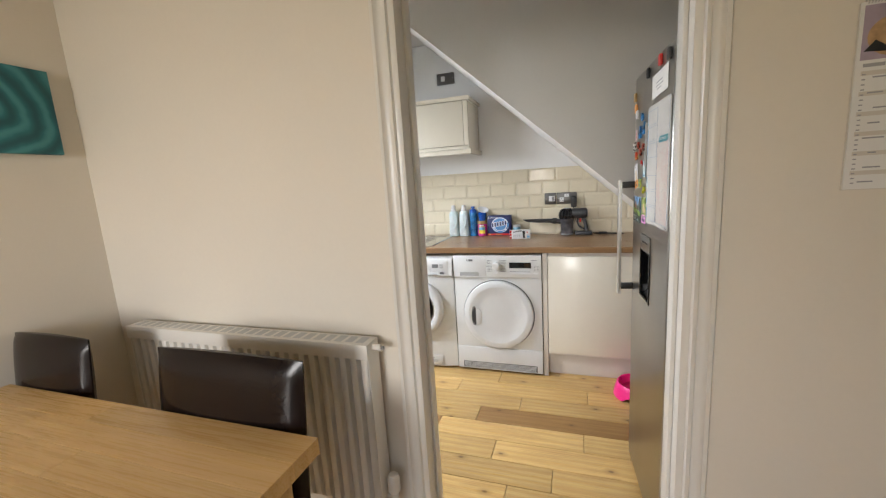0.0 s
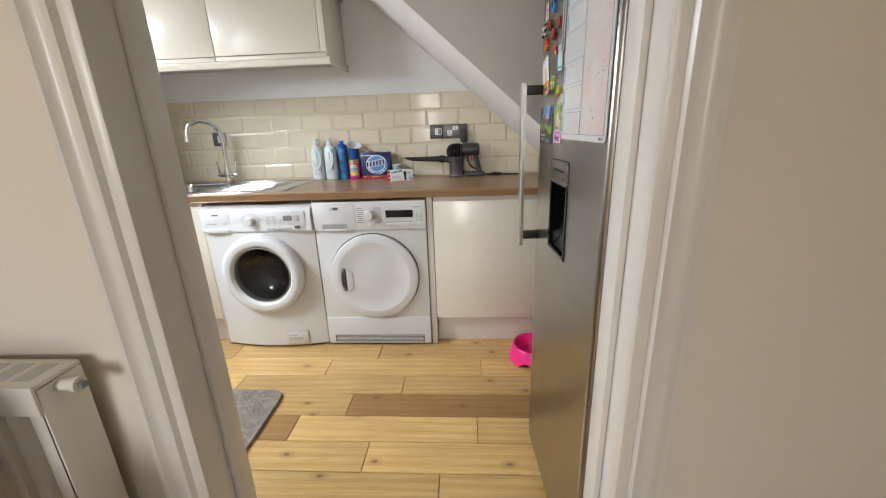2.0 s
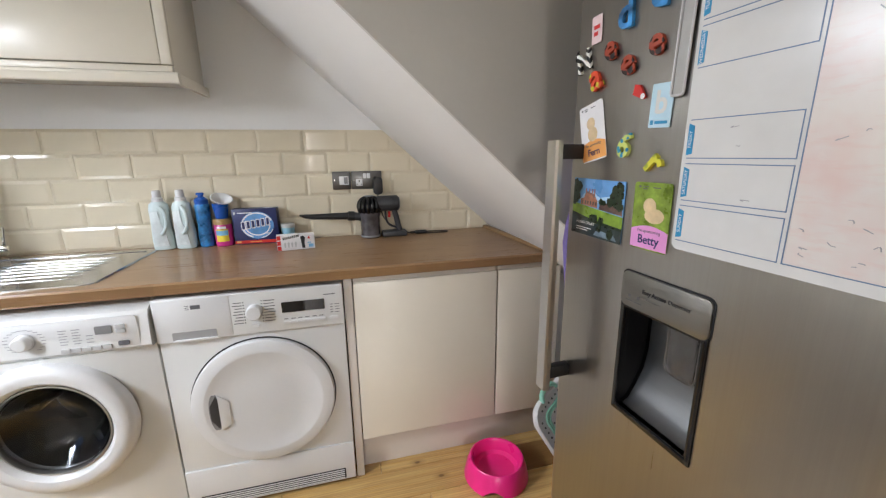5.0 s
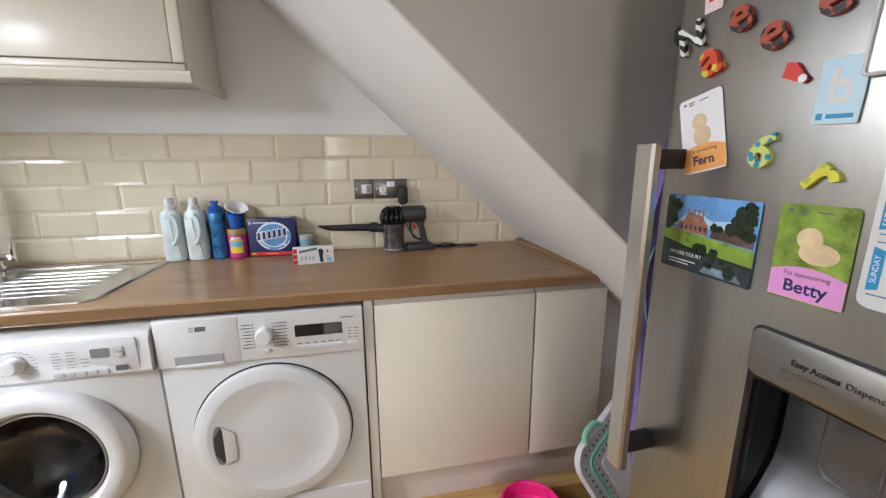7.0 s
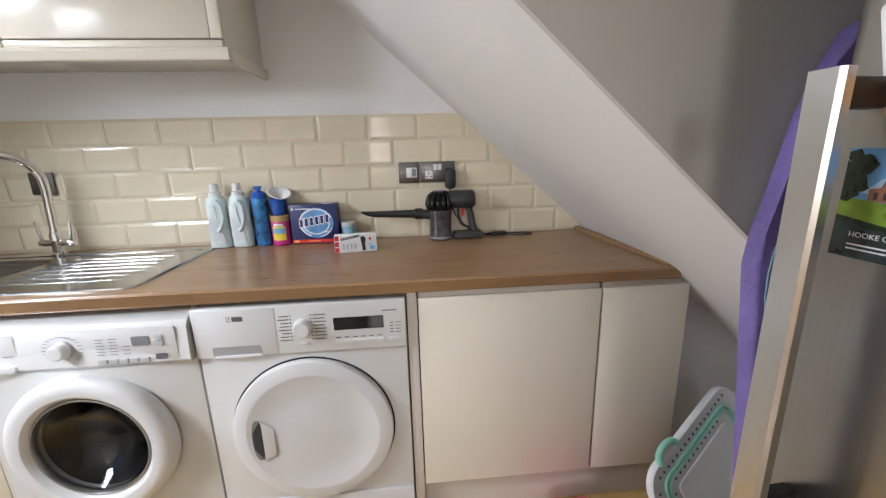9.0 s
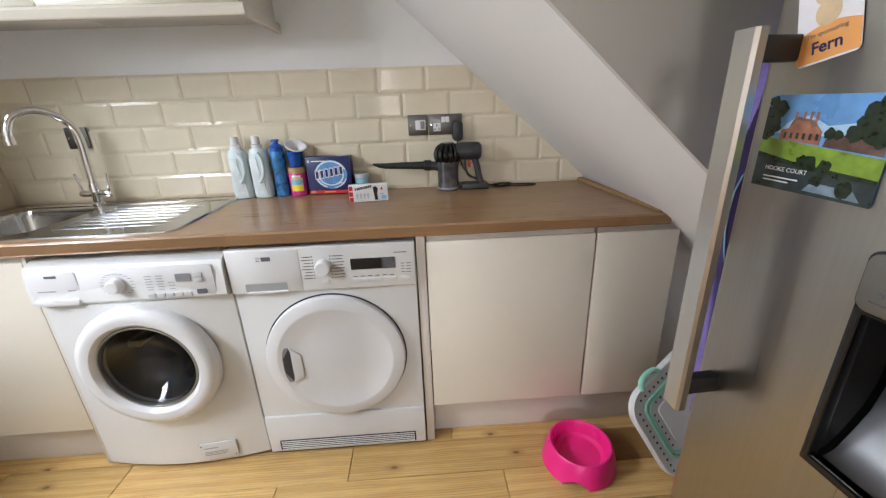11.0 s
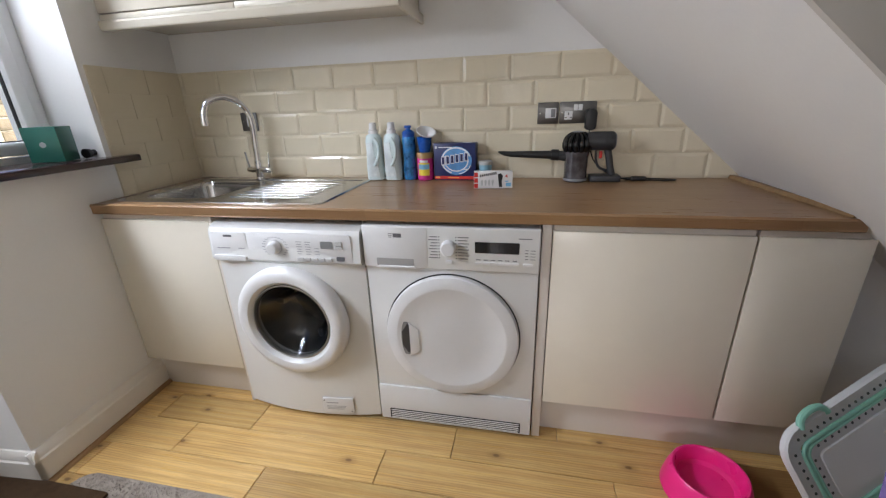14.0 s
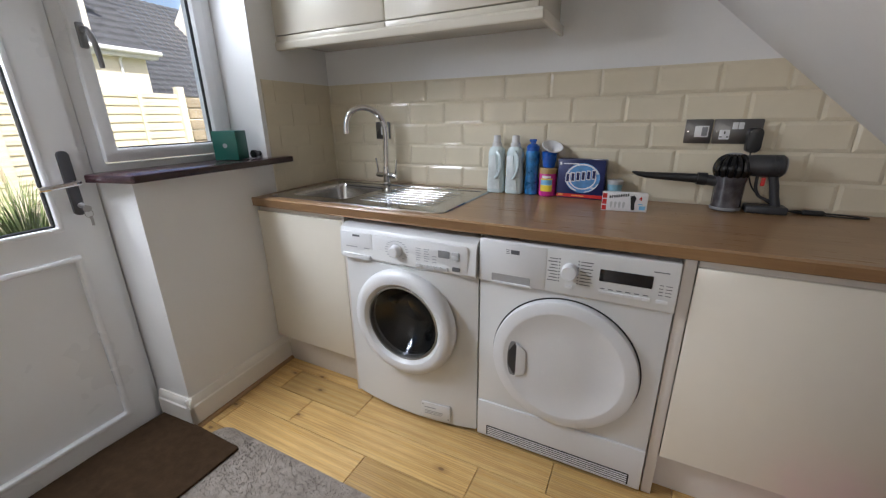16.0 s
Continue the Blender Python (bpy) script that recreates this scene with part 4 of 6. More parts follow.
def plate(name, x0, z0, x1, z1, label, y=3.4885):
    pl = thing(name, label, "socket", at(0, y, 0))
    part("plate", prism(BM(), rrect(x0, z0, x1, z1, 0.004), 0.0065, inset=0.0015), PLATE, pl)
    for x in (x0 + 0.011, x1 - 0.011):
        part("screw", lathe(BM(), [(0, 0.0085), (0.003, 0.008), (0.0035, 0.006)], pose(x, (z0 + z1) / 2, 0), 12), CHROME, pl)
    return pl


def rect_part(pl, name, x0, z0, x1, z1, material, h0, h1, label=""):
    return part(name, prism(BM(), rrect(x0, z0, x1, z1, min(0.002, (x1 - x0) / 3, (z1 - z0) / 3), 2), h1 - h0, z0=h0, inset=0.0006), material, pl, label)


def earth_pins(pl, cx, cz):
    rect_part(pl, "insert", cx - 0.016, cz - 0.016, cx + 0.016, cz + 0.018, PLASTIC_WHITE, 0.006, 0.0068, "white three-pin insert")
    for a, b, w, h in ((0, 0.008, 0.0025, 0.005), (-0.010, -0.007, 0.004, 0.002), (0.010, -0.007, 0.004, 0.002)):
        rect_part(pl, "pin_hole", cx + a - w, cz + b - h, cx + a + w, cz + b + h, BLACK, 0.0066, 0.0072)


sw = plate("wall_switch", -0.014, 1.119, 0.072, 1.205, "satin metal fused switch on the tiles")
rect_part(sw, "rocker", 0.018, 1.142, 0.062, 1.182, PLASTIC_WHITE, 0.006, 0.009, "white switch rocker")
rect_part(sw, "indicator", 0.040, 1.146, 0.058, 1.178, PLASTIC_GREY, 0.0085, 0.0098)
ds = plate("double_socket", 0.076, 1.119, 0.222, 1.205, "satin metal double socket on the tiles")
earth_pins(ds, 0.112, 1.150)
for x in (0.140, 0.158):
    rect_part(ds, "rocker", x - 0.008, 1.170, x + 0.008, 1.194, PLASTIC_WHITE, 0.006, 0.0095, "white switch rocker")
plug = thing("plug", "black plug in the double socket", "plug", at(0, 3.482, 0))
part("plug_body", prism(BM(), rrect(0.178, 1.092, 0.221, 1.176, 0.014), 0.038, inset=0.008), BLACK, plug)
ss = plate("single_socket", -1.440, 1.120, -1.354, 1.206, "satin metal switched spur beside the tap")
rect_part(ss, "rocker", -1.408, 1.140, -1.372, 1.184, PLASTIC_WHITE, 0.006, 0.009, "white switch rocker")
up = plate("double_socket", -0.835, 2.102, -0.690, 2.188, "satin metal double socket above the cupboard", 3.4995)
rect_part(up, "rocker", -0.800, 2.128, -0.768, 2.165, PLASTIC_WHITE, 0.006, 0.009)

# ---- things on the worktop ----
BOTTLE = M("pale_blue_bottle", (0.62, 0.72, 0.72), 0.3, var=0.04)
LABEL_PALE = M("pale_bottle_label", (0.68, 0.74, 0.74), 0.45, var=0.18, scale=14, fine=60)
BLUE = M("bright_blue_plastic", (0.01, 0.09, 0.42), 0.28, var=0.08)
BLUE_PRINT = M("blue_printed_sleeve", (0.03, 0.22, 0.52), 0.3, var=0.75, scale=26, fine=70)
NAVY = M("navy_card", (0.012, 0.020, 0.105), 0.35, var=0.2, scale=10)
MAGENTA = M("magenta_plastic", (0.60, 0.03, 0.26), 0.3, var=0.06)
GOLD = M("tan_lid", (0.40, 0.25, 0.09), 0.35, var=0.08)
SKY_LABEL = M("sky_blue_label", (0.20, 0.48, 0.72), 0.4, var=0.15, scale=20)
YELLOW = M("yellow_print", (0.85, 0.66, 0.06), 0.4, var=0.1)
RED = M("red_print", (0.62, 0.03, 0.025), 0.4, var=0.08)
ORANGE = M("orange_print", (0.80, 0.36, 0.10), 0.5, var=0.05)
CARD_WHITE = M("white_card", (0.78, 0.77, 0.78), 0.4, var=0.05, scale=18)
CARTON_BLUE = M("light_blue_print", (0.12, 0.33, 0.66), 0.4, var=0.25, scale=22)


def softener(x, y, turn, label):
    bt = thing("softener_bottle", label, "bottle", pose(x, y, WT + 0.001, 0, 0, turn), "softener bottles")
    bm = BM()
    levels = [(0.0, 0.036, 0.026), (0.004, 0.040, 0.029), (0.05, 0.041, 0.030), (0.10, 0.038, 0.028), (0.14, 0.037, 0.027), (0.175, 0.038, 0.027), (0.198, 0.033, 0.025), (0.210, 0.020, 0.018), (0.214, 0.017, 0.017)]
    rings = [[bm.verts.new((rx * abs(math.cos(a)) ** 0.75 * math.copysign(1, math.cos(a)), ry * abs(math.sin(a)) ** 0.75 * math.copysign(1, math.sin(a)), z)) for a in np.linspace(0, 2 * math.pi, 29)[:-1]] for z, rx, ry in levels]
    for a, b in zip(rings, rings[1:]):
        for i in range(28):
            bm.faces.new((a[i], a[(i + 1) % 28], b[(i + 1) % 28], b[i]))
    bm.faces.new(rings[0][::-1])
    bm.faces.new(rings[-1])
    body = part("body", bm, BOTTLE, bt)
    part("grip", tube(BM(), smooth_path([(0.010, -0.031, 0.19), (0.026, -0.033, 0.165), (0.028, -0.033, 0.12), (0.016, -0.033, 0.085), (0.004, -0.033, 0.07)], 5), 0.007, 10), BOTTLE, bt, "moulded bottle handle")
    part("label", prism(BM(), [(-0.030, 0.018), (0.026, 0.018), (0.018, 0.085), (0.004, 0.12), (0.002, 0.17), (-0.028, 0.17)], 0.003, at(0, -0.0275, 0), inset=0.001), LABEL_PALE, bt, "pale printed label")
    part("cap", lathe(BM(), [(0.0215, 0.208), (0.0215, 0.222), (0.017, 0.226), (0.016, 0.252), (0.013, 0.256), (0, 0.256)], n=28), PLASTIC_WHITE, bt, "white measuring cap")
    return bt


softener(-0.742, 3.440, 4, "pale blue softener bottle with a white cap")
softener(-0.655, 3.440, -6, "pale blue softener bottle beside its twin")

wb = thing("water_bottle", "blue sports bottle with a flip spout", "bottle", pose(-0.579, 3.450, WT + 0.001))
part("body", lathe(BM(), [(0, 0), (0.026, 0), (0.029, 0.004), (0.030, 0.05), (0.026, 0.085), (0.027, 0.10), (0.030, 0.14), (0.030, 0.185), (0.024, 0.196)]), BLUE_PRINT, wb, "blue patterned bottle body")
part("lid", lathe(BM(), [(0.027, 0.190), (0.028, 0.208), (0.022, 0.217), (0.011, 0.222), (0.010, 0.232), (0, 0.233)]), BLUE, wb, "dark blue screw lid")
part("spout", box(BM(), -0.016, -0.008, 0.229, 0.014, 0.008, 0.240, 0.003), BLUE, wb)

tub = thing("stain_remover_tub", "pink tub with a tan lid and yellow label", "tub", pose(-0.505, 3.448, WT + 0.001))
part("body", lathe(BM(), [(0, 0), (0.034, 0), (0.037, 0.004), (0.037, 0.095), (0.034, 0.10)]), MAGENTA, tub)
part("lid", lathe(BM(), [(0.0385, 0.098), (0.0385, 0.118), (0.036, 0.122), (0, 0.122)]), GOLD, tub, "tan screw lid")


def wrap(parent, name, r, a0, a1, z0, z1, material, label=""):
    bm = BM()
    cols = [[bm.verts.new((r * math.sin(a), -r * math.cos(a), z)) for z in (z0, z1)] for a in np.linspace(radians(a0), radians(a1), 9)]
    for p, q in zip(cols, cols[1:]):
        bm.faces.new((p[0], q[0], q[1], p[1]))
    return part(name, bm, material, parent, label)


wrap(tub, "label", 0.0376, -42, 42, 0.022, 0.078, YELLOW, "yellow and blue label")
wrap(tub, "label_band", 0.0380, -40, 40, 0.050, 0.072, SKY_LABEL)
wrap(tub, "label_band", 0.0380, -30, 30, 0.080, 0.090, CARD_WHITE)
fu = thing("measuring_scoop", "blue dosing cup with a white funnel on the tub", "cup", pose(-0.505, 3.448, WT + 0.124))
part("cup", lathe(BM(), [(0, 0), (0.023, 0), (0.025, 0.004), (0.034, 0.066), (0.031, 0.066), (0.022, 0.006), (0, 0.005)]), BLUE, fu)
part("funnel", lathe(BM(), [(0.012, 0.0), (0.018, 0.012), (0.040, 0.026), (0.046, 0.032), (0.042, 0.034), (0.016, 0.016), (0.009, 0.002)], pose(0.004, 0, 0.062, 24, 18, 0)), PLASTIC_WHITE, fu, "tilted white funnel rim")

bx = thing("detergent_box", "dark blue box of washing machine tablets", "box", pose(-0.365, 3.446, WT + 0.001, 0, 0, -3))
part("carton", box(BM(), -0.095, -0.020, 0, 0.095, 0.036, 0.162, 0.002), NAVY, bx)
part("burst", prism(BM(), circle(0.008, 0.086, 0.070, 36, 0.062), 0.0006, at(0, -0.020, 0)), CARTON_BLUE, bx, "swirling light blue roundel")
bm = BM()
for r, w, a0, a1 in ((0.062, 0.007, 20, 250), (0.050, 0.006, 150, 380), (0.066, 0.004, 280, 340)):
    pts = [(0.008 + (r + s) * math.cos(radians(a)), 0.086 + (r + s) * 0.86 * math.sin(radians(a))) for s, order in ((0, 1), (w, -1)) for a in np.linspace(a0, a1, 18)[::order]]
    prism(bm, pts[::-1], 0.0008, at(0, -0.0204, 0))
part("swirl", bm, CARD_WHITE, bx, "white water swirl")
bars([(-0.060 + 0.021 * i, 0.066 + 0.0035 * i, -0.043 + 0.021 * i, 0.105 + 0.0035 * i) for i in range(6)], CARD_WHITE, bx, at(0, -0.0212, 0), name="brand_bars")
bars([(-0.057 + 0.021 * i, 0.070 + 0.0035 * i, -0.046 + 0.021 * i, 0.101 + 0.0035 * i) for i in range(6)], NAVY, bx, at(0, -0.0219, 0), name="brand_bars_inner")
bars([(-0.094, 0.004, 0.094, 0.018)], RED, bx, at(0, -0.0203, 0), name="red_band")
bars([(-0.088, 0.008, -0.068, 0.016), (-0.030, 0.009, 0.020, 0.013)], ORANGE, bx, at(0, -0.0209, 0), name="band_print")
bars([(-0.088, 0.138, -0.080, 0.150), (-0.072, 0.142, -0.010, 0.146), (0.03, 0.046, 0.06, 0.050)], CARD_WHITE, bx, at(0, -0.0203, 0), name="small_print")
part("lid_seal", prism(BM(), circle(0.055, 0.005, 0.022, 20, 0.012), 0.0006, pose(0, 0, 0.162)), CARD_WHITE, bx)

tin = thing("small_tub", "small pale blue plastic tub with a grey lid", "tub", pose(-0.232, 3.452, WT + 0.001))
part("body", lathe(BM(), [(0, 0), (0.026, 0), (0.030, 0.068), (0, 0.068)]), M("pale_blue_tub", (0.28, 0.55, 0.70), 0.35, var=0.12, scale=20), tin)
part("lid", lathe(BM(), [(0.032, 0.066), (0.032, 0.080), (0.028, 0.083), (0, 0.081)]), PLASTIC_SHADE, tin)
tagged(part("marker_pen", tube(BM(), [(-0.200, 3.470, WT + 0.008), (-0.150, 3.468, WT + 0.008), (-0.118, 3.466, WT + 0.008)], [0.0075, 0.0075, 0.006], 12), PLASTIC_GREY), "grey pen lying against the tiles", "pen")

eb = thing("bulb_box", "white carton of four light bulbs", "box", pose(-0.182, 3.262, WT + 0.001, 0, 0, 6))
part("carton", box(BM(), -0.076, -0.018, 0, 0.076, 0.018, 0.066, 0.0012), CARD_WHITE, eb)
bars([(-0.075, 0.002, -0.060, 0.020), (-0.075, 0.024, -0.060, 0.042), (-0.075, 0.046, -0.060, 0.064)], RED, eb, at(0, -0.018, 0), name="red_panels")
bars([(-0.052 + 0.0075 * i, 0.046 + 0.0012 * i, -0.047 + 0.0075 * i, 0.056 + 0.0012 * i) for i in range(9)], BLACK, eb, at(0, -0.018, 0), name="brand_bars")
lettering("4", 0.020, RED, eb, at(0.052, -0.0185, 0.048), bold=0.0004)
for i in range(4):
    part("bulb_print", prism(BM(), [(-0.046 + 0.014 * i, 0.012), (-0.042 + 0.014 * i, 0.012), (-0.039 + 0.014 * i, 0.030), (-0.043 + 0.014 * i, 0.036), (-0.049 + 0.014 * i, 0.030)], 0.0006, at(0, -0.018, 0)), PLASTIC_SHADE, eb)
part("bulb_picture", prism(BM(), [(0.024, 0.006), (0.036, 0.006), (0.034, 0.030), (0.038, 0.050), (0.030, 0.060), (0.018, 0.056), (0.020, 0.040)], 0.0007, at(0, -0.018, 0)), BLACK, eb, "dark picture of a bulb")
bars([(0.050, 0.008, 0.070, 0.022), (0.046, 0.026, 0.060, 0.030)], SKY_LABEL, eb, at(0, -0.018, 0), name="blue_print")


def vacuum():
    vc = thing("handheld_vacuum", "grey cordless handheld vacuum with crevice nozzle", "vacuum cleaner", pose(0.150, 3.420, WT + 0.001))
    bin_mat = M("smoky_clear_bin", (0.085, 0.078, 0.085), 0.15, var=0.55, scale=14, fine=50, coat=0.6)
    part("dust_bin", lathe(BM(), [(0, 0.0), (0.042, 0.0), (0.046, 0.006), (0.047, 0.100), (0.050, 0.112), (0.050, 0.124), (0, 0.126)]), bin_mat, vc, "smoky see-through dust bin")
    part("bin_base", lathe(BM(), [(0.0475, 0.004), (0.049, 0.010), (0.0475, 0.014)]), PLASTIC_GREY, vc)
    cyc = part("cyclone_core", ball(BM(), (0, 0, 0.152), 0.040, 1, 1, 0.85), PLASTIC_DARK, vc)
    for k in range(14):
        a = 2 * math.pi * k / 14
        pts = [(0.044 * math.cos(a), 0.044 * math.sin(a), 0.124), (0.051 * math.cos(a), 0.051 * math.sin(a), 0.150), (0.042 * math.cos(a), 0.042 * math.sin(a), 0.180), (0.022 * math.cos(a), 0.022 * math.sin(a), 0.196)]
        part("cyclone", tube(BM(), smooth_path(pts, 3), [0.009, 0.0095, 0.010, 0.010, 0.0095, 0.009, 0.008, 0.007, 0.006, 0.005], 8), BLACK_GLOSS, vc)
    part("crown", lathe(BM(), [(0.024, 0.192), (0.020, 0.202), (0, 0.204)]), PLASTIC_GREY, vc)
    mt = part("motor", tube(BM(), [(0.035, 0, 0.162), (0.06, 0, 0.162), (0.135, 0, 0.162), (0.141, 0, 0.162)], [0.034, 0.037, 0.037, 0.033], 28), PLASTIC_DARK, vc, "dark grey motor housing")
    part("motor_cap", cyl(BM(), (0.141, 0, 0.162), (0.146, 0, 0.162), 0.028), PLASTIC_GREY, mt)
    for k in range(5):
        part("vent_fin", lathe(BM(), [(0.0375, -0.0008), (0.0384, 0), (0.0375, 0.0008)], pose(0.102 + 0.008 * k, 0, 0.162, 0, 90, 0), 28), BLACK, mt)
    part("grip", tube(BM(), smooth_path([(0.118, 0, 0.130), (0.128, 0, 0.095), (0.136, 0, 0.055), (0.146, 0, 0.022)], 5), 0.014, 12), PLASTIC_DARK, vc, "dark grey grip")
    part("trigger_guard", tube(BM(), smooth_path([(0.075, 0, 0.128), (0.078, 0, 0.085), (0.094, 0, 0.055), (0.128, 0, 0.042)], 5), 0.005, 8), PLASTIC_DARK, vc)
    part("trigger", box(BM(), 0.088, -0.006, 0.092, 0.100, 0.006, 0.122, 0.003), RED, vc, "red trigger")
    part("battery", box(BM(), 0.056, -0.034, 0.0, 0.176, 0.034, 0.026, 0.006, 3), PLASTIC_DARK, vc, "dark grey battery foot")
    part("inlet", tube(BM(), smooth_path([(-0.030, 0, 0.102), (-0.055, -0.004, 0.104), (-0.078, -0.006, 0.108)], 4), [0.024, 0.023, 0.021, 0.020, 0.019, 0.019, 0.019, 0.018, 0.018], 16), PLASTIC_DARK, vc)
    part("collar", cyl(BM(), (-0.074, -0.006, 0.108), (-0.104, -0.008, 0.110), 0.023, 0.022), BLACK, vc)
    bm = BM()
    rings = []
    for x, w, h, z in ((-0.100, 0.016, 0.017, 0.110), (-0.18, 0.015, 0.015, 0.112), (-0.27, 0.014, 0.012, 0.114), (-0.300, 0.013, 0.009, 0.118), (-0.322, 0.012, 0.003, 0.124)):
        rings.append([bm.verts.new((x, -0.010 + w * math.cos(a), z + h * math.sin(a))) for a in np.linspace(0, 2 * math.pi, 15)[:-1]])
    for a, b in zip(rings, rings[1:]):
        for i in range(14):
            bm.faces.new((a[i], a[(i + 1) % 14], b[(i + 1) % 14], b[i]))
    bm.faces.new(rings[-1])
    part("crevice_nozzle", bm, BLACK, vc, "long black crevice nozzle")


vacuum()
lead = thing("charging_lead", "thin black charging lead coiled on the worktop", "cable")
z = WT + 0.004
part("cable", tube(BM(), smooth_path([(0.322, 3.42, z + 0.012), (0.36, 3.44, z), (0.42, 3.46, z), (0.50, 3.452, z), (0.545, 3.43, z), (0.50, 3.415, z), (0.43, 3.43, z), (0.38, 3.45, z + 0.004), (0.345, 3.44, z + 0.004)], 8), 0.0028, 8), BLACK, lead)
part("coil", tube(BM(), [(0.395 + 0.036 * math.cos(t), 3.445 + 0.014 * math.sin(t) + 0.004 * math.sin(3 * t), z + 0.003 + 0.002 * math.sin(2 * t)) for t in np.linspace(0, 12.3, 44)], 0.0026, 8), BLACK, lead)
part("cable_rise", tube(BM(), smooth_path([(0.199, 3.462, 1.11), (0.200, 3.462, 1.06), (0.225, 3.468, 0.97), (0.290, 3.470, z + 0.02), (0.345, 3.455, z + 0.001)], 6), 0.0026, 8), BLACK, lead)

part("inline_block", box(BM(), 0.372, 3.418, z - 0.003, 0.432, 3.438, z + 0.014, 0.005, 3), BLACK, lead, "small moulded block in the lead")

# ---- window sill things ----
green = thing("cardboard_box", "dark green cardboard box on the window sill", "box", LEFT @ pose(0.620, -0.086, 1.057, 0, 0, 24))
part("carton", box(BM(), -0.055, -0.052, 0, 0.045, 0.052, 0.124, 0.0015), M("dark_green_card", (0.008, 0.115, 0.085), 0.4, var=0.1, scale=9), green)
part("emblem", prism(BM(), circle(0.0, 0.062, 0.010, 14), 0.0005, Matrix.Translation((0.0452, 0, 0)) @ Matrix(((0, 0, 1, 0), (1, 0, 0, 0), (0, 1, 0, 0), (0, 0, 0, 1)))), PRINT_SOFT, green)
torch = thing("torch", "small black torch lying on the window sill", "torch", LEFT @ pose(0.490, -0.045, 1.075))
part("barrel", tube(BM(), [(-0.04, 0, 0), (0.025, 0, 0), (0.035, 0.002, 0), (0.052, 0.004, 0)], [0.012, 0.012, 0.017, 0.018], 16), BLACK, torch)

# ---- things on the fridge ----
WHITEBOARD = M("stained_whiteboard", (0.66, 0.66, 0.65), 0.18, var=0.05, scale=9, fine=25)


def smeared(name, base, stain):
    """A wiped board: broad patches of old ink, drawn out in strokes along x."""
    mt, tree, b = nodes_of(name)
    co = tree.nodes.new("ShaderNodeTexCoord").outputs["Object"]
    patch, stroke = noise_of(tree, co, 14, 3), noise_of(tree, mapped(tree, co, (22, 95, 1)), 1.0, 4, 0.6)
    c = mixed(tree, ramp(tree, patch, ((0.42, (0.0,) * 3), (0.70, (0.5,) * 3))), (*base, 1), (*stain, 1))
    c = mixed(tree, ramp(tree, stroke, ((0.52, (0,) * 3), (0.76, (0.45,) * 3))), c, (*stain, 1))
    link(tree, c, b.inputs["Base Color"])
    b.inputs["Roughness"].default_value = 0.22
    return mt


PINK_STAIN = smeared("pink_smeared_whiteboard", (0.69, 0.645, 0.615), (0.68, 0.43, 0.40))
LINE_BLUE = M("blue_grey_line", (0.13, 0.20, 0.32), 0.4)
TAB_BLUE = M("bright_blue_tab", (0.02, 0.26, 0.50), 0.35, var=0.05)
TEAL = M("teal_tab", (0.03, 0.27, 0.33), 0.35, var=0.05)


def flat(name, u, z, turn, label, category, lift=0.0012, group=""):
    return thing(name, label, category, FR @ Matrix.Translation((u + 0.0035, -lift, z)) @ FRONT @ pose(0, 0, 0, 0, 0, turn), group)


def sheet(parent, name, outline, material, h0, h1, label=""):
    return part(name, prism(BM(), outline, h1 - h0, z0=h0), material, parent, label)


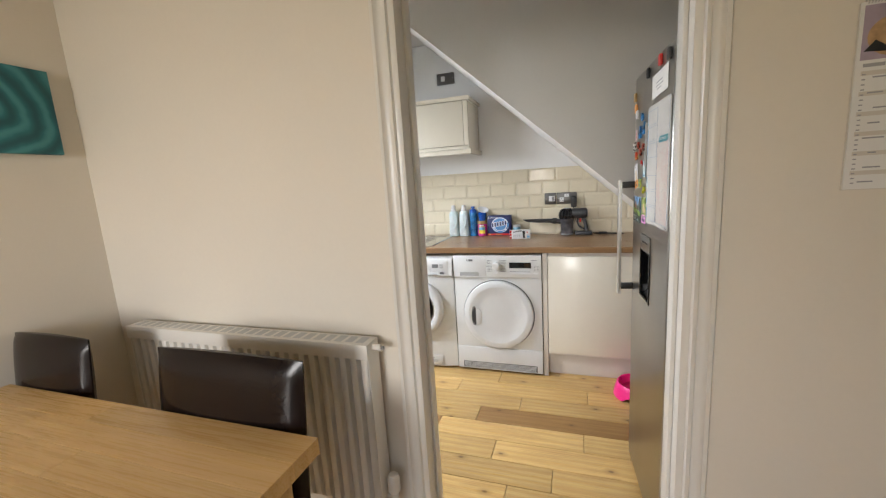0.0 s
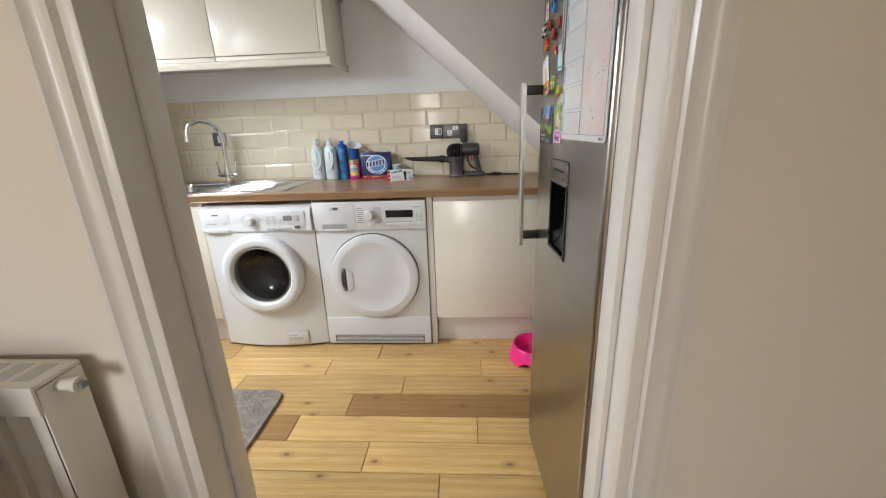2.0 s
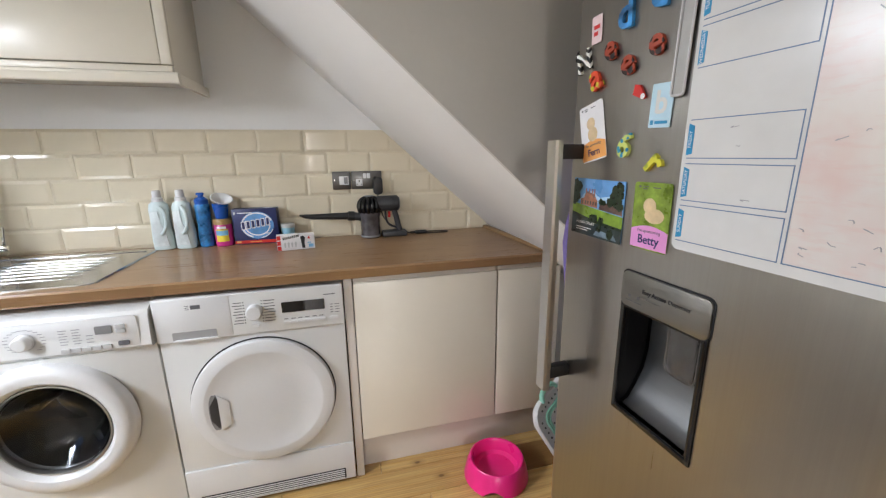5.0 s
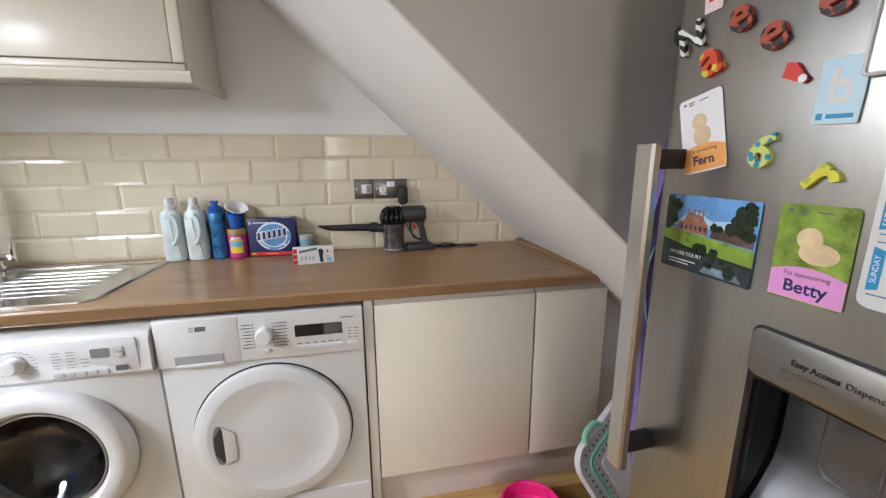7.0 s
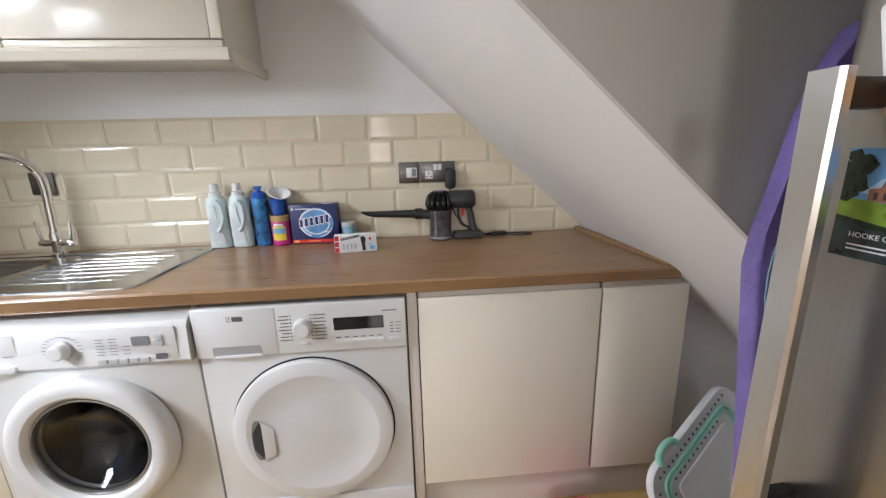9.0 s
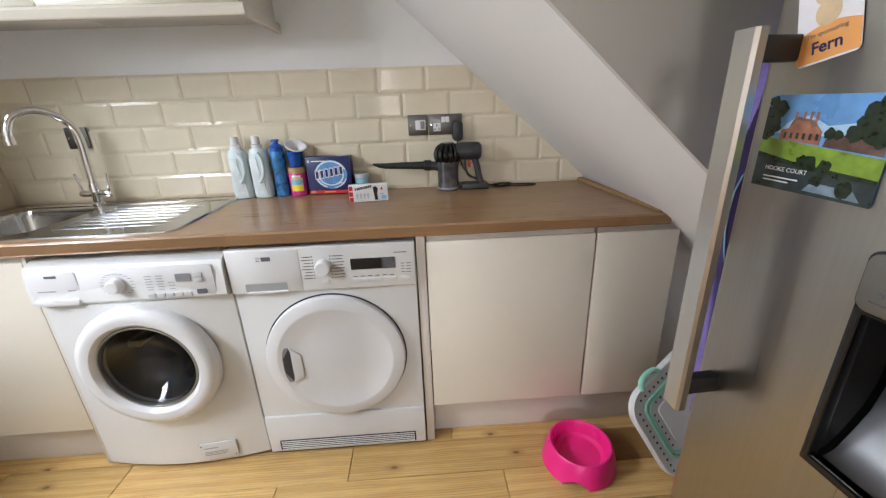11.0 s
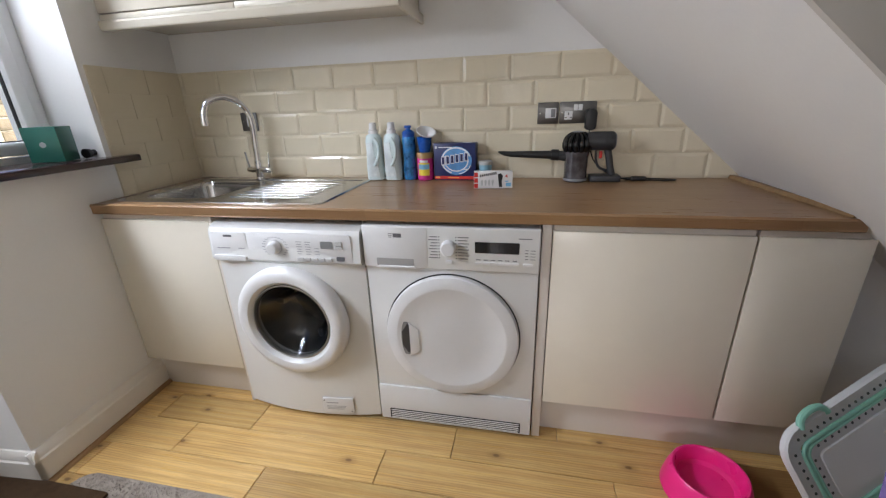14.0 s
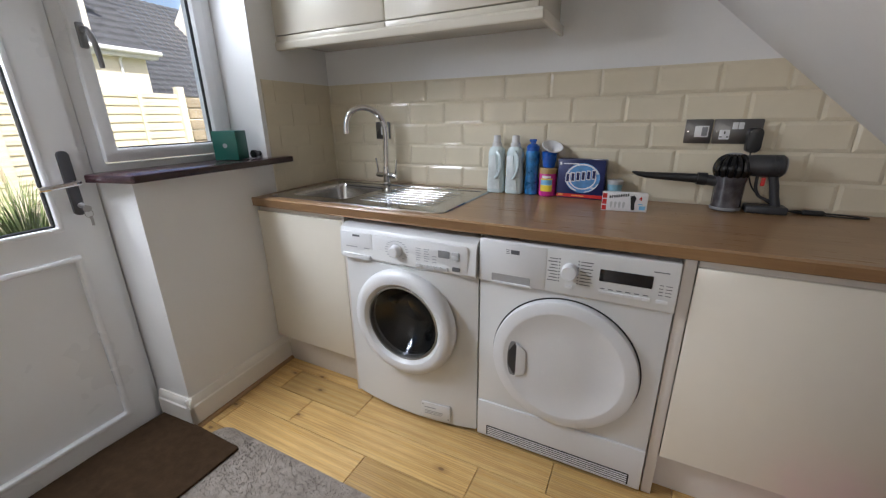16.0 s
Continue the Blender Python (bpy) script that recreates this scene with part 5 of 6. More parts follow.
def planner():
    w, h = 0.276, 0.396
    pl = flat("weekly_planner", 0.2405, 1.151, 0, "magnetic white weekly planner smeared with pink marker", "planner")
    sheet(pl, "board", rrect(0, 0, w, h, 0.010), WHITEBOARD, 0, 0.0018)
    sheet(pl, "shopping_list", [(0.136, 0.014), (0.262, 0.012), (0.266, 0.272), (0.134, 0.272)], PINK_STAIN, 0.0018, 0.0021, "pink stained shopping list panel")
    days = ("SUNDAY", "SATURDAY", "FRIDAY", "THURSDAY", "WEDNESDAY", "TUESDAY", "MONDAY")
    for i, day in enumerate(days):
        z0 = 0.012 + 0.0535 * i
        bm = BM()
        for a, b, c, d in ((0.006, z0, 0.130, z0 + 0.0012), (0.006, z0 + 0.0465, 0.130, z0 + 0.0477), (0.129, z0, 0.1302, z0 + 0.0477)):
            prism(bm, [(a, b), (c, b), (c, d), (a, d)], 0.0003, z0=0.0018)
        if i not in (3,):
            part("day_box", bm, LINE_BLUE, pl, "thin ruled day box")
            tab = sheet(pl, "day_tab", [(0.005, z0 + 0.004), (0.013, z0 + 0.006), (0.013, z0 + 0.040), (0.005, z0 + 0.043)], TAB_BLUE, 0.0018, 0.0023, "blue day tab")
            lettering(day, 0.0062, CARD_WHITE, tab, pose(0.009, z0 + 0.0235, 0.0025, 0, 0, 90), thick=0.0001)
    head = sheet(pl, "list_heading", [(0.155, 0.268), (0.245, 0.268), (0.252, 0.275), (0.252, 0.288), (0.165, 0.288), (0.155, 0.280)], TEAL, 0.0021, 0.0026, "teal heading tab")
    lettering("SHOPPING LIST", 0.0095, CARD_WHITE, head, pose(0.203, 0.278, 0.0028), thick=0.0001)
    bm = BM()
    for a, b, c, d in ((0.134, 0.012, 0.266, 0.0132), (0.134, 0.012, 0.1352, 0.274), (0.2648, 0.012, 0.266, 0.38), (0.134, 0.273, 0.266, 0.2742)):
        prism(bm, [(a, b), (c, b), (c, d), (a, d)], 0.0003, z0=0.0021)
    part("list_frame", bm, LINE_BLUE, pl, "thin blue list frame")
    rng = random.Random(5)
    for k in range(26):
        x, y = rng.choice(((rng.uniform(0.02, 0.12), rng.uniform(0.02, 0.38)), (rng.uniform(0.14, 0.255), rng.uniform(0.015, 0.075)), (rng.uniform(0.15, 0.255), rng.uniform(0.1, 0.25))))
        pts = [(x, y, 0.0024), (x + rng.uniform(-0.004, 0.004), y + rng.uniform(-0.003, 0.003), 0.0024), (x + rng.uniform(0.002, 0.007), y + rng.uniform(-0.004, 0.004), 0.0024)]
        part("pen_mark", tube(BM(), smooth_path(pts, 3), 0.0005, 4), PRINT_SOFT, pl)
    lettering("CKB Ltd", 0.006, PRINT, pl, pose(0.252, 0.0062, 0.002), thick=0.0001, name="small_print")


planner()


def picture_material(name, low, high, scale):
    return M(name, tuple((a + b) / 2 for a, b in zip(low, high)), 0.3, var=0.45, scale=scale, fine=scale * 3)


GRASS_PRINT = picture_material("grass_print", (0.16, 0.26, 0.03), (0.30, 0.42, 0.06), 40)
LEAF_PRINT = picture_material("leaf_print", (0.006, 0.014, 0.008), (0.022, 0.040, 0.014), 160)
LAWN_PRINT = M("lawn_print", (0.20, 0.32, 0.035), 0.3, var=0.25, scale=30)
SKY_PRINT = M("sky_print", (0.14, 0.34, 0.66), 0.3, var=0.2, scale=18)
BRICK_PRINT = M("brick_print", (0.34, 0.14, 0.085), 0.35, var=0.3, scale=80)
WATER_PRINT = M("dark_water_print", (0.03, 0.045, 0.045), 0.3, var=0.6, scale=50)
FUR = M("pale_cream_print", (0.66, 0.50, 0.30), 0.4, var=0.15, scale=50)

pc = flat("postcard", 0.019, 1.135, -0.5, "glossy postcard of a brick mansion by a lake", "postcard")
sheet(pc, "sky", rrect(0, 0, 0.127, 0.100, 0.001, 1), SKY_PRINT, 0, 0.0006)
sheet(pc, "cloud", [(0.016, 0.060), (0.10, 0.060), (0.095, 0.074), (0.07, 0.070), (0.05, 0.080), (0.03, 0.074)], M("pale_sky_print", (0.42, 0.62, 0.80), 0.3, var=0.1, scale=20), 0.0006, 0.0008)
sheet(pc, "lawn", [(0, 0.026), (0.127, 0.020), (0.127, 0.044), (0.06, 0.050), (0, 0.056)], LAWN_PRINT, 0.0008, 0.0010)
sheet(pc, "water", [(0, 0), (0.127, 0), (0.127, 0.021), (0.05, 0.026), (0, 0.034)], WATER_PRINT, 0.0008, 0.0011)
sheet(pc, "lawn_edge", [(0, 0.034), (0.05, 0.026), (0.127, 0.021), (0.127, 0.025), (0.05, 0.031), (0, 0.039)], LEAF_PRINT, 0.0010, 0.0012)
sheet(pc, "water_glint", [(0.062, 0.004), (0.118, 0.003), (0.110, 0.012), (0.070, 0.014)], M("pale_water_print", (0.20, 0.27, 0.33), 0.3, var=0.5, scale=40), 0.0011, 0.0012)
sheet(pc, "mansion", [(0.022, 0.054), (0.066, 0.051), (0.066, 0.064), (0.060, 0.070), (0.054, 0.067), (0.052, 0.073), (0.036, 0.075), (0.030, 0.066), (0.022, 0.064)], BRICK_PRINT, 0.0010, 0.0013, "red brick mansion")
sheet(pc, "mansion_roof", [(0.030, 0.066), (0.036, 0.075), (0.052, 0.073), (0.054, 0.067), (0.060, 0.070), (0.057, 0.0745), (0.038, 0.078), (0.033, 0.074)], M("roof_print", (0.16, 0.10, 0.09), 0.4, var=0.3, scale=60), 0.0013, 0.0014)
for x in (0.034, 0.043, 0.050, 0.056):
    sheet(pc, "chimney", [(x, 0.073), (x + 0.0025, 0.073), (x + 0.0025, 0.083), (x, 0.083)], BRICK_PRINT, 0.0012, 0.0014)
for x in (0.026, 0.033, 0.040, 0.047, 0.054, 0.061):
    sheet(pc, "window_print", [(x, 0.0555), (x + 0.003, 0.0553), (x + 0.003, 0.0615), (x, 0.0617)], WATER_PRINT, 0.0013, 0.00142)
sheet(pc, "outbuilding", [(0.070, 0.050), (0.125, 0.046), (0.124, 0.056), (0.110, 0.060), (0.088, 0.062), (0.072, 0.058)], M("dull_red_print", (0.14, 0.075, 0.06), 0.4, var=0.5, scale=70), 0.0010, 0.0012)
rng = random.Random(9)
for x, z, r in ((0.005, 0.062, 0.010), (0.012, 0.068, 0.009), (0.006, 0.078, 0.012), (0.014, 0.086, 0.010), (0.006, 0.093, 0.0065), (0.074, 0.063, 0.006), (0.082, 0.062, 0.005), (0.096, 0.064, 0.008), (0.103, 0.072, 0.010), (0.112, 0.066, 0.011), (0.107, 0.084, 0.011), (0.117, 0.078, 0.009), (0.116, 0.090, 0.009), (0.118, 0.060, 0.008)):
    sheet(pc, "tree_crown", [(min(max(x + r * rng.uniform(0.75, 1.15) * math.cos(a), 0.0004), 0.1266), min(z + r * rng.uniform(0.75, 1.15) * math.sin(a), 0.0996)) for a in np.linspace(0, 6.283, 15)[:-1]], LEAF_PRINT, 0.0010, 0.0013 + 0.00005 * rng.random())
for x, z, r in ((0.054, 0.033, 0.007), (0.062, 0.031, 0.009), (0.078, 0.030, 0.008), (0.074, 0.016, 0.007), (0.102, 0.012, 0.009)):
    sheet(pc, "bush", [(x + r * rng.uniform(0.7, 1.15) * math.cos(a), z + r * rng.uniform(0.7, 1.15) * math.sin(a)) for a in np.linspace(0, 6.283, 13)[:-1]], LEAF_PRINT, 0.0011, 0.0014 + 0.00005 * rng.random())
lettering("HOOKE COURT", 0.0068, CARD_WHITE, pc, pose(0.014, 0.022, 0.0016), "LEFT", 0.0001)
bars([(0.014, 0.012, 0.055, 0.0135), (0.014, 0.008, 0.045, 0.0095)], CARD_WHITE, pc, pose(0, 0, 0.0011), 0.0002, "small_print")


def sponsor_card(u, z, turn, w, h, back, band, name, label, lying):
    cd = flat("sponsor_card", u, z, turn, label, "card", group="sponsor cards")
    sheet(cd, "card", rrect(0, 0, w, h, 0.005), back, 0, 0.0005)
    arc = [(0.0005, 0.002), (w - 0.0005, 0.002)] + [(w * (1 - t) - 0.0004 + 0.0008 * t, h * (0.30 + 0.07 * math.sin(math.pi * t))) for t in np.linspace(0, 1, 10)]
    sheet(cd, "name_band", arc, band, 0.0005, 0.0008)
    lettering("I'm sponsoring", w * 0.105, PRINT, cd, pose(w / 2, h * 0.285, 0.001), thick=0.0001)
    lettering(name, w * 0.27, NAVY, cd, pose(w / 2, h * 0.15, 0.001), thick=0.0001, bold=0.0003)
    sheet(cd, "pale_shape", circle(w * 0.46, h * 0.66, w * 0.17, 18), FUR, 0.0006, 0.0010, "plain cream shape")
    body = circle(w * 0.60, h * 0.52, w * 0.26, 18, h * 0.11) if lying else circle(w * 0.50, h * 0.47, w * 0.20, 18, h * 0.13)
    sheet(cd, "pale_shape", body, FUR, 0.0005, 0.0009)
    bars([(w * 0.12, h * 0.92, w * 0.18, h * 0.95), (w * 0.24, h * 0.93, w * 0.38, h * 0.945), (w * 0.24, h * 0.90, w * 0.36, h * 0.915), (w * 0.5, h * 0.92, w * 0.7, h * 0.935)], PRINT, cd, pose(0, 0, 0.0006), 0.0002, "small_print")


sponsor_card(0.166, 1.137, 0.5, 0.067, 0.099, GRASS_PRINT, M("pink_band", (0.72, 0.30, 0.62), 0.4, var=0.04), "Betty", "green and pink dog sponsorship card", True)
sponsor_card(0.040, 1.259, 13, 0.060, 0.096, CARD_WHITE, ORANGE, "Fern", "white and orange dog sponsorship card, tilted", False)

card = flat("logo_magnet", 0.178, 1.312, -2, "pale blue rectangular fridge magnet", "magnet")
sheet(card, "card", rrect(0, 0, 0.036, 0.058, 0.002), M("pale_blue_card", (0.50, 0.70, 0.80), 0.35, var=0.05), 0, 0.0015)
lettering("b", 0.042, M("pale_peach_print", (0.66, 0.66, 0.64), 0.4), card, pose(0.018, 0.032, 0.0017), thick=0.0001, bold=0.001)
bars([(0.003, 0.004, 0.008, 0.010), (0.011, 0.005, 0.032, 0.009)], TAB_BLUE, card, pose(0, 0, 0.0015), 0.0003, "brand_bars")


def spotted(name, base, spot, scale, edge=0.42):
    mt, tree, b = nodes_of(name)
    vo = tree.nodes.new("ShaderNodeTexVoronoi")
    vo.inputs["Scale"].default_value = scale
    link(tree, tree.nodes.new("ShaderNodeTexCoord").outputs["Object"], vo.inputs["Vector"])
    link(tree, ramp(tree, vo.outputs["Distance"], ((edge - 0.03, spot), (edge + 0.03, base))), b.inputs["Base Color"])
    b.inputs["Roughness"].default_value = 0.4
    return mt


LADY = spotted("red_spotted_wood", (0.36, 0.055, 0.025), (0.02, 0.012, 0.01), 75)
def zebra_material():
    mt, tree, b = nodes_of("zebra_print")
    wv = tree.nodes.new("ShaderNodeTexWave")
    wv.bands_direction = "DIAGONAL"
    wv.inputs["Scale"].default_value, wv.inputs["Distortion"].default_value = 42.0, 3.0
    link(tree, tree.nodes.new("ShaderNodeTexCoord").outputs["Object"], wv.inputs["Vector"])
    link(tree, ramp(tree, wv.outputs[1], ((0.45, (0.012, 0.012, 0.012)), (0.55, (0.75, 0.74, 0.70)))), b.inputs["Base Color"])
    b.inputs["Roughness"].default_value = 0.4
    return mt


ZEBRA = zebra_material()
SNAKE = spotted("red_and_lime_wood", (0.62, 0.06, 0.02), (0.55, 0.55, 0.04), 70, 0.3)
CHECK = spotted("teal_and_lime_wood", (0.55, 0.62, 0.16), (0.02, 0.25, 0.42), 110, 0.36)
LIME = spotted("lime_wood", (0.60, 0.58, 0.04), (0.35, 0.42, 0.04), 90, 0.3)
STRIPE = M("blue_striped_wood", (0.04, 0.22, 0.50), 0.35, var=0.9, scale=50, fine=30, stretch=(0.3, 1, 1))
for ch, u, z, size, turn, material, label in (
        ("N", 0.026, 1.428, 0.046, 14, ZEBRA, "zebra patterned wooden letter magnet"), ("a", 0.057, 1.399, 0.062, 20, SNAKE, "red and lime wooden letter magnet"),
        ("e", 0.088, 1.436, 0.054, 18, LADY, "red spotted wooden letter magnet"), ("e", 0.127, 1.408, 0.056, 22, LADY, "red spotted wooden letter magnet"),
        ("e", 0.178, 1.424, 0.054, 12, LADY, "red spotted wooden letter magnet"), ("6", 0.136, 1.288, 0.052, -22, CHECK, "teal and lime checked wooden number magnet"),
        ("r", 0.197, 1.264, 0.056, -42, LIME, "lime green wooden letter magnet"), ("d", 0.116, 1.476, 0.062, 4, STRIPE, "blue striped wooden letter magnet"),
        ("d", 0.178, 1.486, 0.062, -4, STRIPE, "blue striped wooden letter magnet"), ("e", 0.145, 1.535, 0.060, 30, STRIPE, "blue striped wooden letter magnet")):
    ob = lettering(ch, size, material, None, FR @ Matrix.Translation((u + 0.005, -0.0032, z)) @ FRONT @ pose(0, 0, 0, 0, 0, turn), thick=0.003, name="letter_magnet", bold=0.0013)
    tagged(ob, label, "magnet", "letter magnets")
shoe = flat("shoe_magnet", 0.158, 1.363, -18, "small red shoe-shaped fridge magnet", "magnet")
sheet(shoe, "shoe", [(-0.011, -0.006), (0.010, -0.008), (0.013, -0.004), (0.006, 0.002), (-0.003, 0.009), (-0.012, 0.008)], RED, 0, 0.004)
sheet(shoe, "toe_cap", circle(0.009, -0.004, 0.004, 10), CARD_WHITE, 0.004, 0.0046)
tag = flat("paper_tag", 0.040, 1.452, 3, "pale pink paper tag held on the fridge", "paper")
sheet(tag, "paper", rrect(0, 0, 0.024, 0.042, 0.002), M("pale_pink_paper", (0.75, 0.58, 0.58), 0.6), 0, 0.0006)
bars([(0.005, 0.022, 0.019, 0.028), (0.005, 0.012, 0.015, 0.018)], RED, tag, pose(0, 0, 0.0006), 0.0002)
pen = flat("magnetic_pen_holder", 0.212, 1.350, -1.5, "clear plastic holder with a silver rim", "holder")
part("rim", tube(BM(), [(x, y, 0.003) for x, y in rrect(0, 0, 0.019, 0.150, 0.004, 3)], 0.0018, 6, True), PLASTIC_SHADE, pen)
sheet(pen, "insert", rrect(0.001, 0.001, 0.018, 0.149, 0.003), NICKEL, 0.0, 0.002)
note = flat("paper_note", 0.287, 1.567, 1, "white paper note above the planner", "paper")
sheet(note, "paper", rrect(0, 0, 0.185, 0.072, 0.001), PAPER, 0, 0.0006)
bars([(0.05, 0.040, 0.125, 0.044), (0.045, 0.030, 0.13, 0.033), (0.06, 0.020, 0.11, 0.023)], PRINT_SOFT, note, pose(0, 0, 0.0006), 0.0002)
for u, z, mat_, label in ((0.235, 1.665, BLACK, "round black fridge magnet"), (0.39, 1.668, RED, "slim red fridge magnet"), (0.485, 1.660, PLASTIC_DARK, "square dark fridge magnet"), (0.03, 1.62, GOLD, "small tan fridge magnet"), (0.05, 1.575, ORANGE, "small orange fridge magnet"), (0.075, 1.55, PLASTIC_WHITE, "small white fridge magnet")):
    mg = flat("fridge_magnet", u, z, 0, label, "magnet", group="small magnets")
    part("face", prism(BM(), rrect(-0.014, -0.016, 0.014, 0.016, 0.006), 0.007, inset=0.002), mat_, mg)
hook = thing("hook_magnet", "black magnet on the edge of the fridge", "magnet", FR @ Matrix.Translation((-0.001, 0.02, 1.445)))
part("disc", cyl(BM(), (0, 0, 0), (-0.008, 0, 0), 0.014), BLACK, hook)

# ---- floor things ----
bowl = thing("dog_bowl", "bright pink plastic dog bowl on the floor", "bowl", pose(0.553, 2.752, 0.001))
bm = lathe(BM(), [(0.128, 0.0), (0.130, 0.004), (0.122, 0.045), (0.110, 0.082), (0.106, 0.086), (0.101, 0.085), (0.097, 0.078), (0.088, 0.040), (0.074, 0.030), (0, 0.028)], n=72)
for v in bm.verts:
    for a in (radians(-115), radians(65)):
        if v.co.z < 0.02 and v.co.xy.length > 0.1:
            d = (math.atan2(v.co.y, v.co.x) - a + math.pi) % (2 * math.pi) - math.pi
            if abs(d) < 0.32:
                v.co.z = max(v.co.z, 0.030 * math.cos(d / 0.32 * 1.57) ** 0.7)
                v.co.xy *= 0.985
part("bowl_shell", bm, PINK, bowl)

MINT = M("mint_rubber", (0.28, 0.60, 0.47), 0.4, var=0.05)
HOLE = M("dark_perforation", (0.05, 0.06, 0.06), 0.6)


def laundry_basket():
    a, b, c = Vector((0.672, 2.712, 0.272)), Vector((0.805, 2.632, 0.005)), Vector((0.93, 2.850, 0.385))
    ex = (c - a).normalized()
    ey = (a - b)
    ey = (ey - ex * ey.dot(ex)).normalized()
    ez = ex.cross(ey)
    m = Matrix.Translation(a - ey * 0.340) @ Matrix((ex, ey, ez)).transposed().to_4x4()
    lb = thing("laundry_basket", "white and mint folding laundry basket leaning by the cabinet", "basket", m)
    w, h = 0.50, 0.345

    def band(x, r, y0, y1, in0, in1):
        bm = BM()
        rings = [[bm.verts.new((px, py, z)) for px, py in rrect(i, i, w - i, h - i, max(0.012, r - i), 6)] for z, i in ((y0, in0), (y1, in1))]
        n = len(rings[0])
        for k in range(n):
            bm.faces.new((rings[0][k], rings[0][(k + 1) % n], rings[1][(k + 1) % n], rings[1][k]))
        return bm

    bm = BM()
    prof = [(-0.012, 0.0), (0.004, 0.0), (0.010, 0.004), (0.006, 0.016), (0.0, 0.055), (-0.006, 0.057), (-0.012, 0.055), (-0.012, 0.0)]
    rings = [[bm.verts.new((px, py, z)) for px, py in rrect(i, i, w - i, h - i, 0.075 - i, 6)] for z, i in prof[:-1]]
    n = len(rings[0])
    gap = set(range(8, 13))
    for r0, r1 in zip(rings, rings[1:] + rings[:1]):
        for k in range(n):
            bm.faces.new((r0[k], r0[(k + 1) % n], r1[(k + 1) % n], r1[k]))
    part("rim", bm, PLASTIC_WHITE, lb, "white perforated rim")
    for d in (0.055, 0.066):
        part("fold_band", tube(BM(), [(px, py, 0.004) for px, py in rrect(d, d, w - d, h - d, 0.035, 5)], 0.0055, 8, True), MINT, lb, "mint rubber folding band")
    sheet(lb, "side_panel", rrect(0.064, 0.064, w - 0.064, h - 0.064, 0.03), PLASTIC_WHITE, -0.012, 0.001, "white folded side")
    sheet(lb, "base_panel", rrect(0.100, 0.100, w - 0.100, h - 0.100, 0.02), PLASTIC_WHITE, 0.001, 0.007, "white flat base")
    for d, step in ((0.026, 0.024), (0.082, 0.026)):
        bm = BM()
        for x in np.arange(d + 0.03, w - d - 0.02, step):
            prism(bm, circle(x, h - d, 0.0045, 8), 0.0012, z0=0.0 if d > 0.05 else 0.0125)
        for y in np.arange(d + 0.02, h - d - 0.02, step):
            prism(bm, circle(d, y, 0.0045, 8), 0.0012, z0=0.0 if d > 0.05 else 0.0125)
        tagged(part("perforations", bm, HOLE, lb, "small round holes"), kind="stuff")
    part("handle", tube(BM(), smooth_path([(0.085, h - 0.012, 0.004), (0.100, h + 0.012, 0.004), (0.135, h + 0.020, 0.004), (0.170, h + 0.012, 0.004), (0.185, h - 0.012, 0.004)], 5), 0.010, 10), MINT, lb, "mint carrying handle")


laundry_basket()

ib = thing("ironing_board", "folded ironing board in a purple patterned cover", "ironing board", pose(0.668, 2.335, 0.0, -1.6, -5.6, 0))
half = [(0, 0.03), (0, 1.06), (0.012, 1.11), (0.038, 1.18), (0.072, 1.28), (0.105, 1.345), (0.135, 1.39)]
nose = half + [(0.165, 1.405), (0.195, 1.39)] + [(0.33 - x, z) for x, z in half[::-1]]
PURPLE = M("purple_cotton_cover", (0.19, 0.14, 0.38), 0.8, var=0.3, scale=7, fine=120, bump=0.3, bscale=500)
part("padded_top", prism(BM(), nose[::-1], 0.030, at(0, 0.02, 0), inset=0.008), PURPLE, ib, "purple padded cover")
for k in range(5):
    pts = [(0.058 + 0.007 * math.cos(t) * (k + 2), -0.0105, 0.20 + 0.2 * k + 0.02 * math.sin(t) * (k + 2)) for t in np.linspace(0, 4.5, 14)]
    part("cover_motif", tube(BM(), pts, 0.0016, 6), M("violet_motif", (0.30, 0.06, 0.36), 0.8) if k % 2 else M("pale_blue_motif", (0.30, 0.50, 0.66), 0.8), ib)
part("drawcord", tube(BM(), smooth_path([(0.060, -0.011, 1.22), (0.052, -0.013, 1.16), (0.058, -0.013, 1.10), (0.050, -0.011, 1.06)], 5), 0.002, 8), PLASTIC_DARK, ib, "thin dark drawcord")
part("steel_leg", tube(BM(), [(0.10, 0.026, 0.02), (0.12, 0.026, 1.2)], 0.009, 10), BLACK, ib)
tangle = thing("cable_tangle", "loose dark cables on the floor beside the cabinet", "cable")
for k in range(3):
    pts = [(0.925 + 0.03 * math.sin(1.7 * i + k), 2.92 + 0.02 * math.cos(1.3 * i + 2 * k), 0.02 + 0.028 * i * (0.5 + 0.25 * k)) for i in range(8)]
    part("cable", tube(BM(), smooth_path(pts, 4), 0.004, 6), (BLACK, PLASTIC_GREY, PLASTIC_SHADE)[k], tangle)

